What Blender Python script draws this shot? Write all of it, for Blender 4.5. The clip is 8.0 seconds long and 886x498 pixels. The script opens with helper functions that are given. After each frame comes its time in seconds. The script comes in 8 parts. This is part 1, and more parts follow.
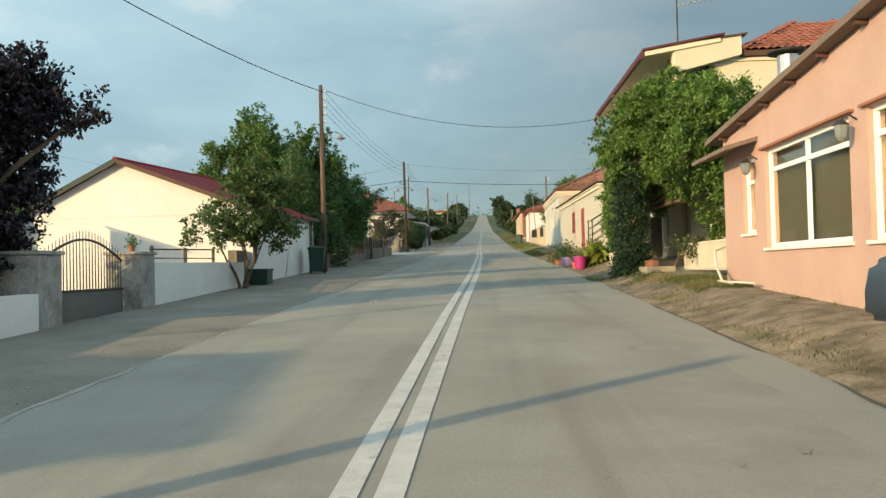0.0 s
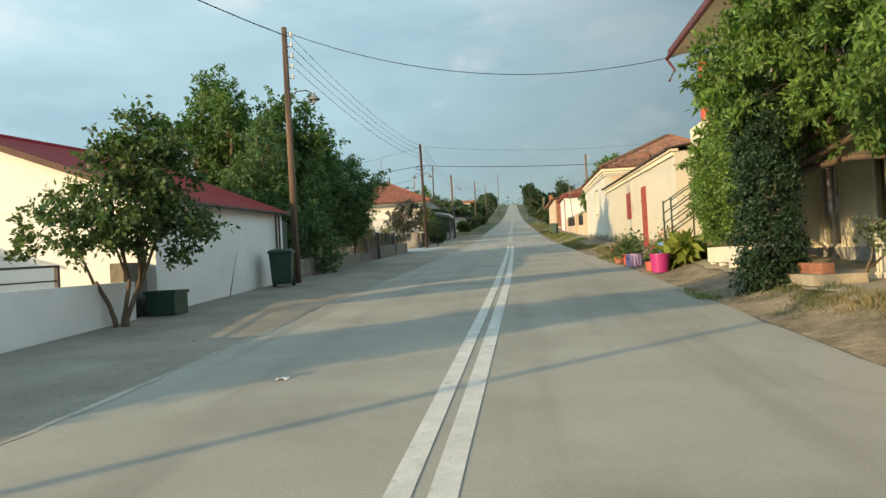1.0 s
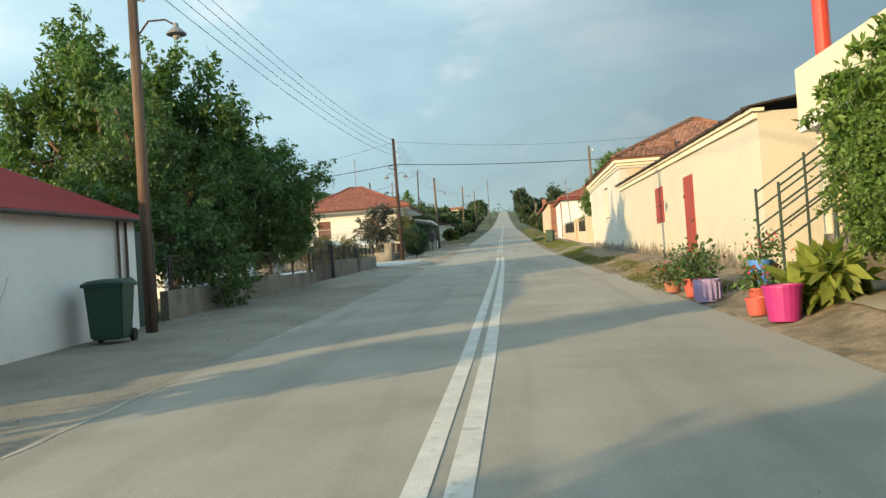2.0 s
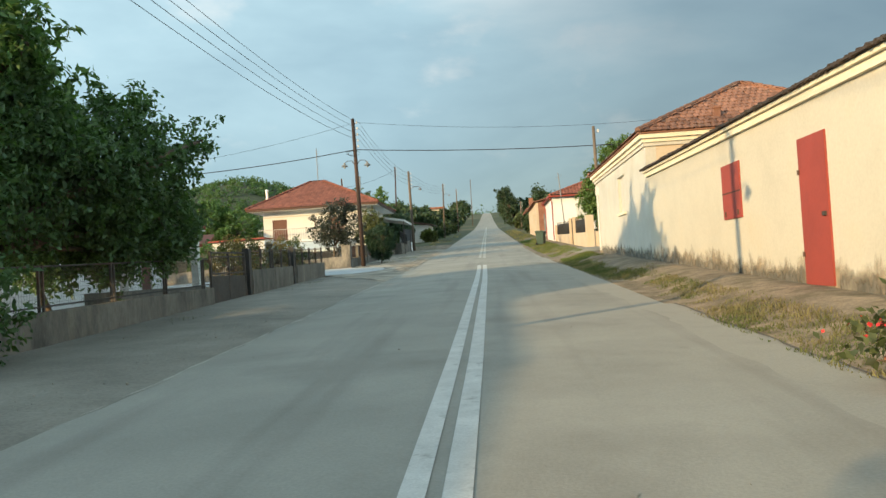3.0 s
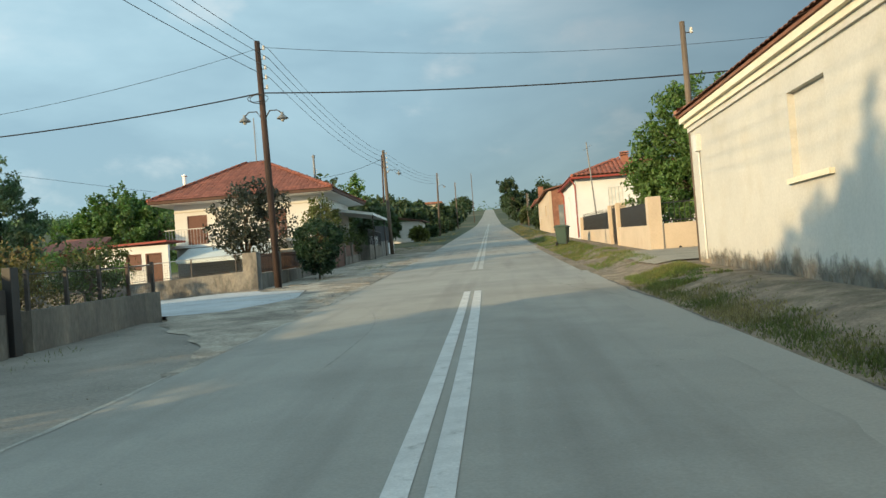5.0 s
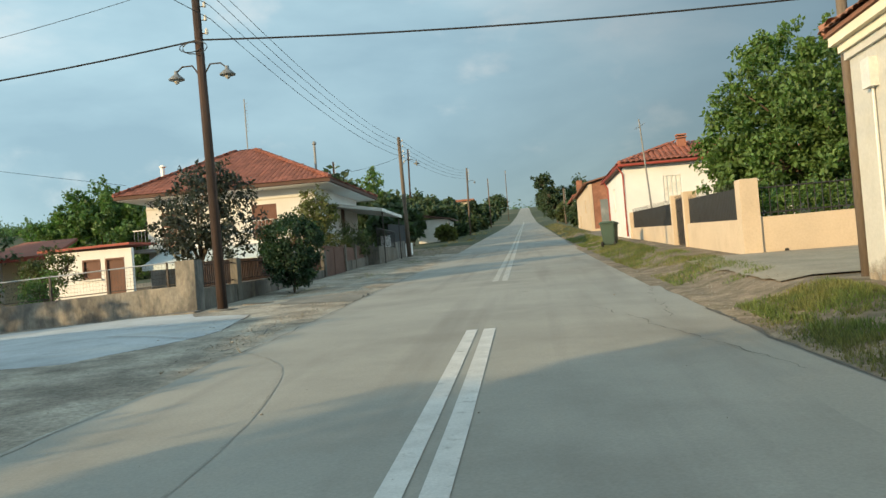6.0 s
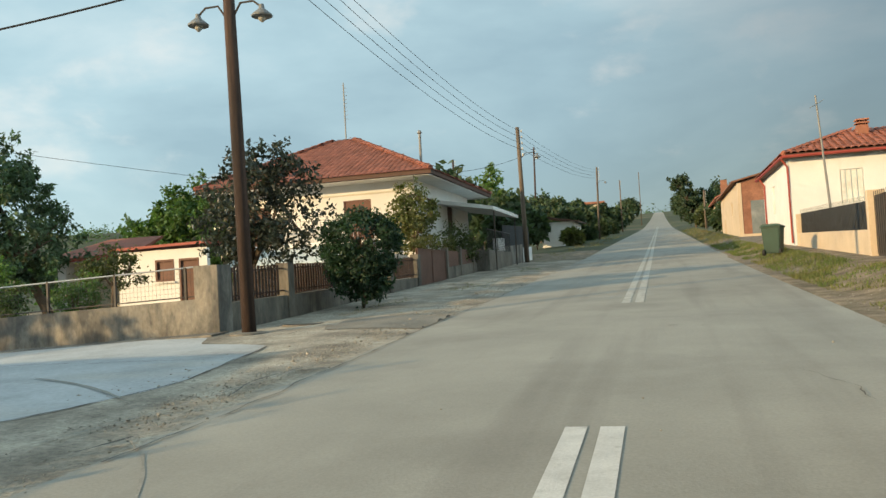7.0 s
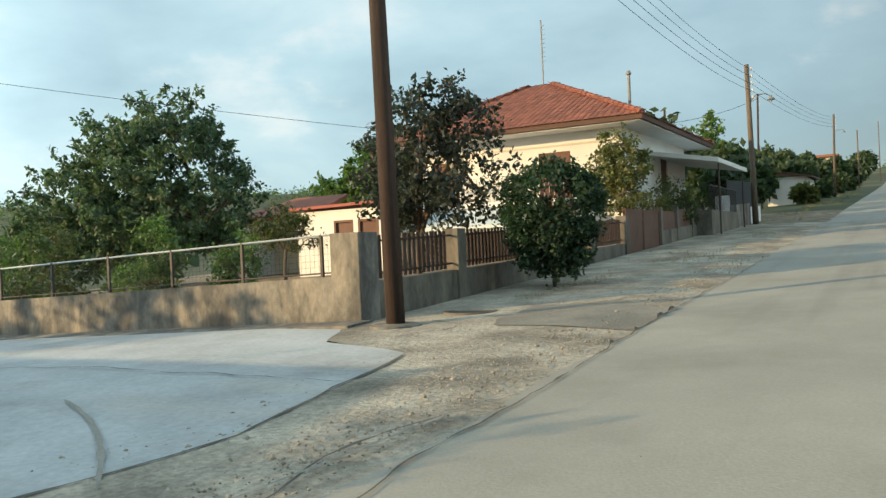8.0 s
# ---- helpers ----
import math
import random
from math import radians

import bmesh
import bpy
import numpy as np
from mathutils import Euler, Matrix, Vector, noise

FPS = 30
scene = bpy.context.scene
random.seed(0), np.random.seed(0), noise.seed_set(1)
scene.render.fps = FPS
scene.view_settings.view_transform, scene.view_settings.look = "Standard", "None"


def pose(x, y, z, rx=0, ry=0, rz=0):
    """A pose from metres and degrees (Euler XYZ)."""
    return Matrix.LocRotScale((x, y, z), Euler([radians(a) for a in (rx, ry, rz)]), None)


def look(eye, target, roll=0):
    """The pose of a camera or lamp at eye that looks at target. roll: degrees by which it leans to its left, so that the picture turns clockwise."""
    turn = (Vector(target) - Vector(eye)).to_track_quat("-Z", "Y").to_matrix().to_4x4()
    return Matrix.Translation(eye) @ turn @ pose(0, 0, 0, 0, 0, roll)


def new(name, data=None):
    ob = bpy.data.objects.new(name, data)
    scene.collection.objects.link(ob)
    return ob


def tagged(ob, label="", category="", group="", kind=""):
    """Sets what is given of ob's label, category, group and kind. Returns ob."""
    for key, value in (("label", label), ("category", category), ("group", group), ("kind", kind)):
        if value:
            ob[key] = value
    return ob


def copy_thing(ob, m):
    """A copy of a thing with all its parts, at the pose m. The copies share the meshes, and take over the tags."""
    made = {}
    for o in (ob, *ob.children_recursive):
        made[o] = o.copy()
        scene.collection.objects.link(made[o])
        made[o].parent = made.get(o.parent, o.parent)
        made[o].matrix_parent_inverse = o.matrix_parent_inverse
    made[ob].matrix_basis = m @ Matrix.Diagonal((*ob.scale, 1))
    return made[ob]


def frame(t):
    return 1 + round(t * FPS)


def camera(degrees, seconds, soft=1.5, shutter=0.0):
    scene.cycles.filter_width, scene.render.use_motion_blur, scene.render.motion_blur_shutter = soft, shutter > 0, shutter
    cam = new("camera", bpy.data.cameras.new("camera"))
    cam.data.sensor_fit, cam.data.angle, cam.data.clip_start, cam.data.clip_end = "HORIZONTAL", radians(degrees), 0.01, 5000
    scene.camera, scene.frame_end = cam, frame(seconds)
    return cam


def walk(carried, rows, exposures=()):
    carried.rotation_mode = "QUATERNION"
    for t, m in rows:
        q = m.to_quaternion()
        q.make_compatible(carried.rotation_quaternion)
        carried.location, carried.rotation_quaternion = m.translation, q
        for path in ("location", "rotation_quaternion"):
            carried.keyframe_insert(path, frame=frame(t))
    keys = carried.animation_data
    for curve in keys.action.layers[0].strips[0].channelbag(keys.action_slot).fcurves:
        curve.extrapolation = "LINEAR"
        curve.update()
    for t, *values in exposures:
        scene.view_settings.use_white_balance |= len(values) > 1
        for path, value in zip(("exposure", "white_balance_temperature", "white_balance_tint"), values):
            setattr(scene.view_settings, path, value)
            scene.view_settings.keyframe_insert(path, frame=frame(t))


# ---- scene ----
cam = camera(56.7, 8.0, soft=1.45)
PATH = [
    (0, (0.996, 0.047, 0.226), (0.896, 2.044, 0.275), -1.4),
    (0.5, (0.997, 4.416, 0.423), (0.834, 6.409, 0.453), -2.1),
    (1, (0.987, 8.804, 0.614), (0.811, 10.796, 0.645), -3.1),
    (1.5, (1.018, 13.203, 0.807), (0.846, 15.195, 0.853), -3.9),
    (3, (1.008, 26.617, 1.316), (0.895, 28.614, 1.365), -3.6),
    (3.5, (1.021, 31.038, 1.506), (0.919, 33.035, 1.555), -4.2),
    (4, (1.022, 35.277, 1.694), (0.924, 37.274, 1.748), -4.5),
    (5.5, (1.28, 47.03, 2.063), (1.132, 49.024, 2.104), -4.5),
    (6, (1.35, 50.427, 2.193), (1.142, 52.415, 2.241), -4.6),
    (6.5, (1.298, 53.296, 2.288), (0.935, 55.261, 2.371), -3.8),
    (7, (1.134, 55.701, 2.353), (0.62, 57.632, 2.43), -3.3),
    (7.5, (0.736, 57.574, 2.481), (0.027, 59.444, 2.517), -2.8),
    (8, (-0.027, 59.379, 2.574), (-1.001, 61.125, 2.574), -2.6),
]
walk(cam, [(t, look(eye, target, roll)) for t, eye, target, roll in PATH], [(0, 0.30, 6620, 10.5), (0.5, 0.27, 6640, 10.5), (1.1, 0.47, 6650, 11), (1.7, 0.58, 6620, 11), (3.0, 0.48, 6600, 11), (4.0, 0.27, 6540, 10.5), (5.5, 0.27, 6320, 9.5), (6.5, 0.27, 6700, 11.5), (7.0, 0.27, 6760, 12), (8.0, 0.40, 6750, 12)])

# ---- sky and sun: a low evening sun behind and to the left, thin cloud ahead ----
SUN_EL, SUN_AZ = 12.2, 45.0          # light runs towards +x +y
world = bpy.data.worlds.new("evening_sky")
scene.world = world
world.use_nodes = True
wn, wl = world.node_tree.nodes, world.node_tree.links
wn.clear()


def wnode(kind, **values):
    n = wn.new(kind)
    for key, value in values.items():
        n.inputs[key].default_value = value
    return n


sky = wnode("ShaderNodeTexSky")
sky.sky_type, sky.sun_disc = "NISHITA", False
sky.sun_elevation, sky.sun_rotation = radians(SUN_EL), radians(180 + SUN_AZ)
sky.air_density, sky.dust_density = 1.0, 2.0
coord = wnode("ShaderNodeTexCoord")
stretch = wnode("ShaderNodeMapping", Scale=(1.0, 1.0, 2.6), Location=(3.1, 1.7, 0.4))
clouds = wnode("ShaderNodeTexNoise", Scale=2.1, Detail=7.0, Roughness=0.52, Distortion=0.25)
wl.new(coord.outputs["Generated"], stretch.inputs["Vector"])
wl.new(stretch.outputs["Vector"], clouds.inputs["Vector"])
cloud_ramp = wnode("ShaderNodeValToRGB")
cr = cloud_ramp.color_ramp
cr.elements[0].position, cr.elements[0].color = 0.38, (0.175, 0.275, 0.325, 1)
cr.elements[1].position, cr.elements[1].color = 0.76, (0.44, 0.52, 0.53, 1)
mid = cr.elements.new(0.54)
mid.color = (0.25, 0.37, 0.414, 1)
wl.new(clouds.outputs["Fac"], cloud_ramp.inputs["Fac"])
# small bright heaps of cloud in front of the deck
squash = wnode("ShaderNodeMapping", Scale=(1.0, 1.0, 1.7), Location=(0.6, 4.2, 2.4))
puffs = wnode("ShaderNodeTexNoise", Scale=6.2, Detail=8.0, Roughness=0.55, Distortion=0.15)
wl.new(coord.outputs["Generated"], squash.inputs["Vector"])
wl.new(squash.outputs["Vector"], puffs.inputs["Vector"])
puff_edge = wnode("ShaderNodeMapRange")
puff_edge.interpolation_type = "SMOOTHSTEP"
for i, v in ((1, 0.55), (2, 0.72), (3, 0.0), (4, 0.6)):
    puff_edge.inputs[i].default_value = v
wl.new(puffs.outputs["Fac"], puff_edge.inputs[0])
heaped = wnode("ShaderNodeMix")
heaped.data_type = "RGBA"
heaped.inputs[7].default_value = (0.44, 0.48, 0.475, 1)
wl.new(puff_edge.outputs[0], heaped.inputs[0])
wl.new(cloud_ramp.outputs["Color"], heaped.inputs[6])
# the cloud deck is lit from the sun's side
side = wnode("ShaderNodeVectorMath")
side.operation = "DOT_PRODUCT"
side.inputs[1].default_value = (-0.95, -0.25, 0.2)
wl.new(coord.outputs["Generated"], side.inputs[0])
half = wnode("ShaderNodeMath")
half.operation = "MULTIPLY_ADD"
half.inputs[1].default_value = half.inputs[2].default_value = 0.5
wl.new(side.outputs["Value"], half.inputs[0])
glow = wnode("ShaderNodeValToRGB")
for k, (at, v) in enumerate(((-0.6, 0.48), (-0.4, 0.53), (-0.25, 0.78), (-0.1, 1.14), (0.25, 1.34), (0.60, 1.44), (0.72, 1.8), (0.92, 2.8))):
    e = glow.color_ramp.elements[k] if k < 1 else glow.color_ramp.elements.new(min(0.999, (at + 1) / 2))
    e.position, e.color = (at + 1) / 2, (v / 8, v / 8, v / 8, 1)
wl.new(half.outputs[0], glow.inputs["Fac"])
twice = wnode("ShaderNodeMath")
twice.operation = "MULTIPLY"
twice.inputs[1].default_value = 8.0
wl.new(glow.outputs["Color"], twice.inputs[0])
# sky far round to the right, out of view, brightened to light the shaded walls
right = wnode("ShaderNodeSeparateXYZ")
wl.new(coord.outputs["Generated"], right.inputs[0])
thin = wnode("ShaderNodeMapRange")
thin.interpolation_type = "SMOOTHSTEP"
for i, v in ((1, 0.42), (2, 1.0), (3, 0.0), (4, 3.6)):
    thin.inputs[i].default_value = v
wl.new(right.outputs["X"], thin.inputs[0])
both = wnode("ShaderNodeMath")
both.operation = "ADD"
wl.new(twice.outputs[0], both.inputs[0])
wl.new(thin.outputs[0], both.inputs[1])
# the deck overhead
over = wnode("ShaderNodeMapRange")
over.interpolation_type = "SMOOTHSTEP"
for i, v in ((1, 0.38), (2, 0.85), (3, 0.0), (4, -0.02)):
    over.inputs[i].default_value = v
wl.new(right.outputs["Z"], over.inputs[0])
high = wnode("ShaderNodeMath")
high.operation = "ADD"
wl.new(both.outputs[0], high.inputs[0])
wl.new(over.outputs[0], high.inputs[1])
lit = wnode("ShaderNodeVectorMath")
lit.operation = "SCALE"
wl.new(heaped.outputs[2], lit.inputs[0])
wl.new(high.outputs[0], lit.inputs["Scale"])
clear = wnode("ShaderNodeVectorMath")
clear.operation = "SCALE"
clear.inputs["Scale"].default_value = 0.03
wl.new(sky.outputs["Color"], clear.inputs[0])
total = wnode("ShaderNodeVectorMath")
total.operation = "ADD"
wl.new(lit.outputs[0], total.inputs[0])
wl.new(clear.outputs[0], total.inputs[1])
backg = wnode("ShaderNodeBackground", Strength=1.0)
wl.new(total.outputs[0], backg.inputs["Color"])
out = wnode("ShaderNodeOutputWorld")
wl.new(backg.outputs[0], out.inputs["Surface"])

sun_data = bpy.data.lights.new("sun", "SUN")
sun_data.energy, sun_data.angle, sun_data.color = 4.9, radians(0.55), (1.0, 0.72, 0.37)
sun = new("sun", sun_data)
ca, sa, ce, se = math.cos(radians(SUN_AZ)), math.sin(radians(SUN_AZ)), math.cos(radians(SUN_EL)), math.sin(radians(SUN_EL))
sun.matrix_world = look((-40 * ce, -40 * ce, 40), (-40 * ce + ca * ce, -40 * ce + sa * ce, 40 - se))

# ---- materials ----
def mat(name, base, rough=0.85, var=0.14, scale=1.5, fine=40.0, bump=0.15, stain=None, stain_at=(0.55, 0.72), stain_scale=0.8,
        metal=0.0, rnd=0.0, island=0.0, spec=0.4, stretch=(1, 1, 1), through_light=None, streak=None, streak_scale=(1, 1, 1)):
    """A surface with variation at two scales, in world metres."""
    m = bpy.data.materials.new(name)
    m.use_nodes = True
    nodes, links = m.node_tree.nodes, m.node_tree.links
    bsdf = nodes["Principled BSDF"]
    bsdf.inputs["Roughness"].default_value = rough
    bsdf.inputs["Metallic"].default_value = metal
    bsdf.inputs["Specular IOR Level"].default_value = spec
    geo = nodes.new("ShaderNodeNewGeometry")
    mapping = nodes.new("ShaderNodeMapping")
    mapping.inputs["Scale"].default_value = stretch
    links.new(geo.outputs["Position"], mapping.inputs["Vector"])

    def noise_at(s, detail):
        n = nodes.new("ShaderNodeTexNoise")
        n.inputs["Scale"].default_value, n.inputs["Detail"].default_value = s, detail
        n.inputs["Roughness"].default_value = 0.6
        links.new(mapping.outputs["Vector"], n.inputs["Vector"])
        return n

    def mix(kind, fac, a, b):
        n = nodes.new("ShaderNodeMix")
        n.data_type, n.blend_type = "RGBA", kind
        for key, v in ((0, fac), (6, a), (7, b)):
            if hasattr(v, "is_linked"):
                links.new(v, n.inputs[key])
            else:
                n.inputs[key].default_value = v if key == 0 else (*v, 1)
        return n.outputs[2]

    def spread(sock, lo, hi, a=0.3, b=0.7):
        n = nodes.new("ShaderNodeMapRange")
        for i, v in ((1, a), (2, b), (3, lo), (4, hi)):
            n.inputs[i].default_value = v
        links.new(sock, n.inputs[0])
        return n.outputs[0]

    big, small = noise_at(scale, 5), noise_at(fine, 3)
    color = base
    if stain:
        spots = noise_at(stain_scale, 8)
        color = mix("MIX", spread(spots.outputs["Fac"], 0, 1, *stain_at), base, stain)
    if streak:
        lines = nodes.new("ShaderNodeMapping")
        lines.inputs["Scale"].default_value = streak_scale
        links.new(geo.outputs["Position"], lines.inputs["Vector"])
        n = nodes.new("ShaderNodeTexNoise")
        n.inputs["Scale"].default_value, n.inputs["Detail"].default_value = 1.6, 6
        links.new(lines.outputs["Vector"], n.inputs["Vector"])
        color = mix("MIX", spread(n.outputs["Fac"], 0, 0.75, 0.52, 0.72), color, streak)
    scale_sock = nodes.new("ShaderNodeMath")
    scale_sock.operation = "MULTIPLY"
    links.new(spread(big.outputs["Fac"], 1 - var, 1 + var), scale_sock.inputs[0])
    links.new(spread(small.outputs["Fac"], 1 - var * 0.7, 1 + var * 0.7), scale_sock.inputs[1])
    value = scale_sock.outputs[0]
    for amount, node, key in ((rnd, "ShaderNodeObjectInfo", "Random"), (island, "ShaderNodeNewGeometry", "Random Per Island")):
        if amount:
            src = nodes.new(node)
            n = nodes.new("ShaderNodeMath")
            n.operation = "MULTIPLY"
            links.new(value, n.inputs[0])
            links.new(spread(src.outputs[key], 1 - amount, 1 + amount, 0, 1), n.inputs[1])
            value = n.outputs[0]
    tint = nodes.new("ShaderNodeVectorMath")
    tint.operation = "SCALE"
    if hasattr(color, "is_linked"):
        links.new(color, tint.inputs[0])
    else:
        tint.inputs[0].default_value = color
    links.new(value, tint.inputs["Scale"])
    links.new(tint.outputs[0], bsdf.inputs["Base Color"])
    if bump:
        bm_node = nodes.new("ShaderNodeBump")
        bm_node.inputs["Strength"].default_value, bm_node.inputs["Distance"].default_value = bump, 0.02
        links.new(small.outputs["Fac"], bm_node.inputs["Height"])
        links.new(bm_node.outputs[0], bsdf.inputs["Normal"])
    if through_light:
        tr = nodes.new("ShaderNodeBsdfTranslucent")
        links.new(mix("MULTIPLY", 1.0, tint.outputs[0], through_light), tr.inputs["Color"])
        ms = nodes.new("ShaderNodeMixShader")
        ms.inputs[0].default_value = 0.35
        links.new(bsdf.outputs[0], ms.inputs[1])
        links.new(tr.outputs[0], ms.inputs[2])
        links.new(ms.outputs[0], nodes["Material Output"].inputs["Surface"])
    return m


M = {}
M["asphalt"] = mat("asphalt", (0.292, 0.281, 0.245), 0.9, 0.12, 0.6, 45, 0.12, stain=(0.228, 0.218, 0.19), stain_at=(0.5, 0.72), stain_scale=0.45, streak=(0.222, 0.21, 0.184), streak_scale=(1.3, 0.045, 1))
M["edge"] = mat("dusty_asphalt_edge", (0.309, 0.296, 0.257), 0.92, 0.12, 1.1, 40, 0.12, stain=(0.27, 0.258, 0.224), stain_at=(0.45, 0.7), stain_scale=1.1)
M["shoulder"] = mat("shoulder_asphalt", (0.228, 0.209, 0.176), 0.93, 0.22, 0.8, 25, 0.4, stain=(0.262, 0.24, 0.20), stain_scale=0.5)
M["street"] = mat("side_street_concrete", (0.40, 0.416, 0.422), 0.85, 0.16, 0.7, 18, 0.2, stain=(0.27, 0.275, 0.27), stain_at=(0.47, 0.66), stain_scale=0.5, streak=(0.42, 0.40, 0.36), streak_scale=(0.3, 1.2, 1))
M["dust"] = mat("pale_dust", (0.345, 0.325, 0.28), 0.95, 0.25, 2, 30, 0.2)
M["paint"] = mat("road_paint", (0.53, 0.52, 0.49), 0.8, 0.14, 3, 60, 0.15, stain=(0.30, 0.29, 0.26), stain_at=(0.58, 0.74), stain_scale=7)
M["paintworn"] = mat("faded_road_paint", (0.45, 0.438, 0.40), 0.85, 0.16, 3, 60, 0.15, stain=(0.292, 0.281, 0.245), stain_at=(0.46, 0.64), stain_scale=6)
M["tar"] = mat("crack_tar", (0.10, 0.092, 0.08), 0.9, 0.2, 3, 60, 0.2)
M["earth"] = mat("dry_earth", (0.236, 0.186, 0.132), 0.95, 0.35, 1.8, 26, 0.7, stain=(0.122, 0.10, 0.062), stain_at=(0.44, 0.62), stain_scale=2.4, streak=(0.175, 0.137, 0.098), streak_scale=(5.0, 4.0, 4.0))
M["scrub"] = mat("scrub_ground", (0.042, 0.056, 0.025), 0.95, 0.3, 0.01, 0.2, 0.0, stain=(0.105, 0.09, 0.05), stain_at=(0.56, 0.70), stain_scale=0.02)
M["gravel"] = mat("gravel", (0.345, 0.305, 0.245), 0.95, 0.4, 1.4, 20, 1.0, stain=(0.22, 0.19, 0.15), stain_at=(0.46, 0.62), stain_scale=0.8)
M["pad"] = mat("yard_concrete", (0.29, 0.25, 0.185), 0.9, 0.2, 0.9, 16, 0.4, stain=(0.22, 0.19, 0.13), stain_scale=1.0)
M["white"] = mat("white_plaster", (0.64, 0.64, 0.625), 0.85, 0.06, 0.9, 25, 0.15, stain=(0.56, 0.555, 0.53), stain_at=(0.6, 0.8))
M["whiteold"] = mat("old_white_paint", (0.62, 0.61, 0.57), 0.85, 0.1, 0.9, 20, 0.25, stain=(0.40, 0.38, 0.33), stain_at=(0.55, 0.75))
M["cream"] = mat("cream_plaster", (0.475, 0.445, 0.372), 0.88, 0.07, 0.8, 22, 0.25, stain=(0.44, 0.39, 0.30), stain_at=(0.55, 0.8))
M["cream2"] = mat("pale_cream_plaster", (0.66, 0.60, 0.46), 0.88, 0.06, 0.8, 22, 0.2, stain=(0.64, 0.58, 0.46), stain_at=(0.58, 0.8))
M["offwhite"] = mat("off_white_plaster", (0.59, 0.585, 0.555), 0.88, 0.06, 0.8, 22, 0.2, stain=(0.54, 0.525, 0.48), stain_at=(0.58, 0.8))
M["yellow"] = mat("yellow_plaster", (0.56, 0.515, 0.39), 0.85, 0.06, 0.8, 22, 0.15, stain=(0.52, 0.47, 0.35))
M["pink"] = mat("salmon_plaster", (0.46, 0.305, 0.25), 0.85, 0.05, 0.9, 25, 0.15, stain=(0.42, 0.27, 0.215), stain_at=(0.5, 0.75))
M["orange"] = mat("apricot_plaster", (0.50, 0.40, 0.29), 0.88, 0.08, 0.9, 20, 0.2, stain=(0.44, 0.345, 0.245))
M["tyre"] = mat("tyre_mark", (0.256, 0.244, 0.213), 0.9, 0.2, 3, 60, 0.1)
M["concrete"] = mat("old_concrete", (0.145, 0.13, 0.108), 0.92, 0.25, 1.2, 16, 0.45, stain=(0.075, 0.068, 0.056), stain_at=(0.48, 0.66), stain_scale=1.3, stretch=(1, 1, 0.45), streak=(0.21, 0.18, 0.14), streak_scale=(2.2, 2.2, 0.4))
# paler copy of the concrete, with the sunlit walls' light put into its tone
M["concrete_lit"] = mat("stained_sunlit_concrete", (0.195, 0.182, 0.157), 0.92, 0.25, 1.0, 16, 0.45, stain=(0.095, 0.092, 0.085), stain_at=(0.44, 0.56), stain_scale=1.6, stretch=(1, 1, 0.6), streak=(0.30, 0.262, 0.205), streak_scale=(2.0, 2.0, 0.5))
M["stone"] = mat("grey_stone_cladding", (0.27, 0.265, 0.25), 0.9, 0.3, 3, 30, 0.7, stain=(0.16, 0.155, 0.145), stain_scale=4)
M["tile"] = mat("clay_tile", (0.25, 0.088, 0.058), 0.85, 0.15, 1.5, 30, 0.2, rnd=0.22, island=0.2)
M["oldtile"] = mat("weathered_clay_tile", (0.20, 0.095, 0.062), 0.9, 0.2, 1.2, 30, 0.3, stain=(0.12, 0.085, 0.06), stain_at=(0.5, 0.75), stain_scale=1.2, rnd=0.3, island=0.28)
M["redroof"] = mat("red_painted_sheet", (0.235, 0.020, 0.022), 0.75, 0.14, 0.8, 25, 0.1, stain=(0.15, 0.020, 0.022), spec=0.2)
M["maroon"] = mat("dark_maroon_board", (0.085, 0.022, 0.022), 0.6, 0.12, 1.5, 40, 0.1)
M["pale"] = mat("pale_limewash", (0.485, 0.465, 0.41), 0.9, 0.08, 0.8, 22, 0.3, stain=(0.45, 0.42, 0.35), stain_at=(0.5, 0.72), stain_scale=1.1)
M["redpaint"] = mat("red_painted_metal", (0.27, 0.047, 0.034), 0.6, 0.1, 1.5, 40, 0.12, stain=(0.23, 0.042, 0.033))
M["redbright"] = mat("bright_red_paint", (0.40, 0.042, 0.03), 0.5, 0.08, 2, 40, 0.05)
M["brown"] = mat("brown_shutter", (0.12, 0.054, 0.038), 0.65, 0.12, 2, 40, 0.1)
M["darkbrown"] = mat("dark_brown_eave", (0.085, 0.045, 0.032), 0.75, 0.15, 2, 40, 0.1)
M["soot"] = mat("blackened_tile", (0.045, 0.034, 0.028), 0.9, 0.3, 2, 30, 0.3)
M["rust"] = mat("rusty_sheet", (0.125, 0.066, 0.048), 0.8, 0.2, 1.4, 35, 0.2, stain=(0.14, 0.07, 0.05), stain_scale=2)
M["poledark"] = mat("tarred_pole_timber", (0.062, 0.036, 0.026), 0.85, 0.4, 3.0, 60, 0.6, stain=(0.028, 0.018, 0.014), stain_at=(0.42, 0.62), stain_scale=2.2, stretch=(3, 3, 0.16))
M["pole"] = mat("pole_timber", (0.13, 0.084, 0.058), 0.85, 0.35, 3.0, 60, 0.6, stain=(0.05, 0.034, 0.025), stain_at=(0.45, 0.65), stain_scale=2.2, stretch=(3, 3, 0.14))
M["poleold"] = mat("grey_pole_timber", (0.115, 0.088, 0.064), 0.85, 0.25, 2.5, 45, 0.5, stain=(0.06, 0.045, 0.035), stain_scale=1.4, stretch=(1, 1, 0.12))
M["bark"] = mat("bark", (0.11, 0.08, 0.055), 0.9, 0.25, 4, 40, 0.6)
M["black"] = mat("black_metal", (0.028, 0.027, 0.026), 0.55, 0.2, 3, 50, 0.05)
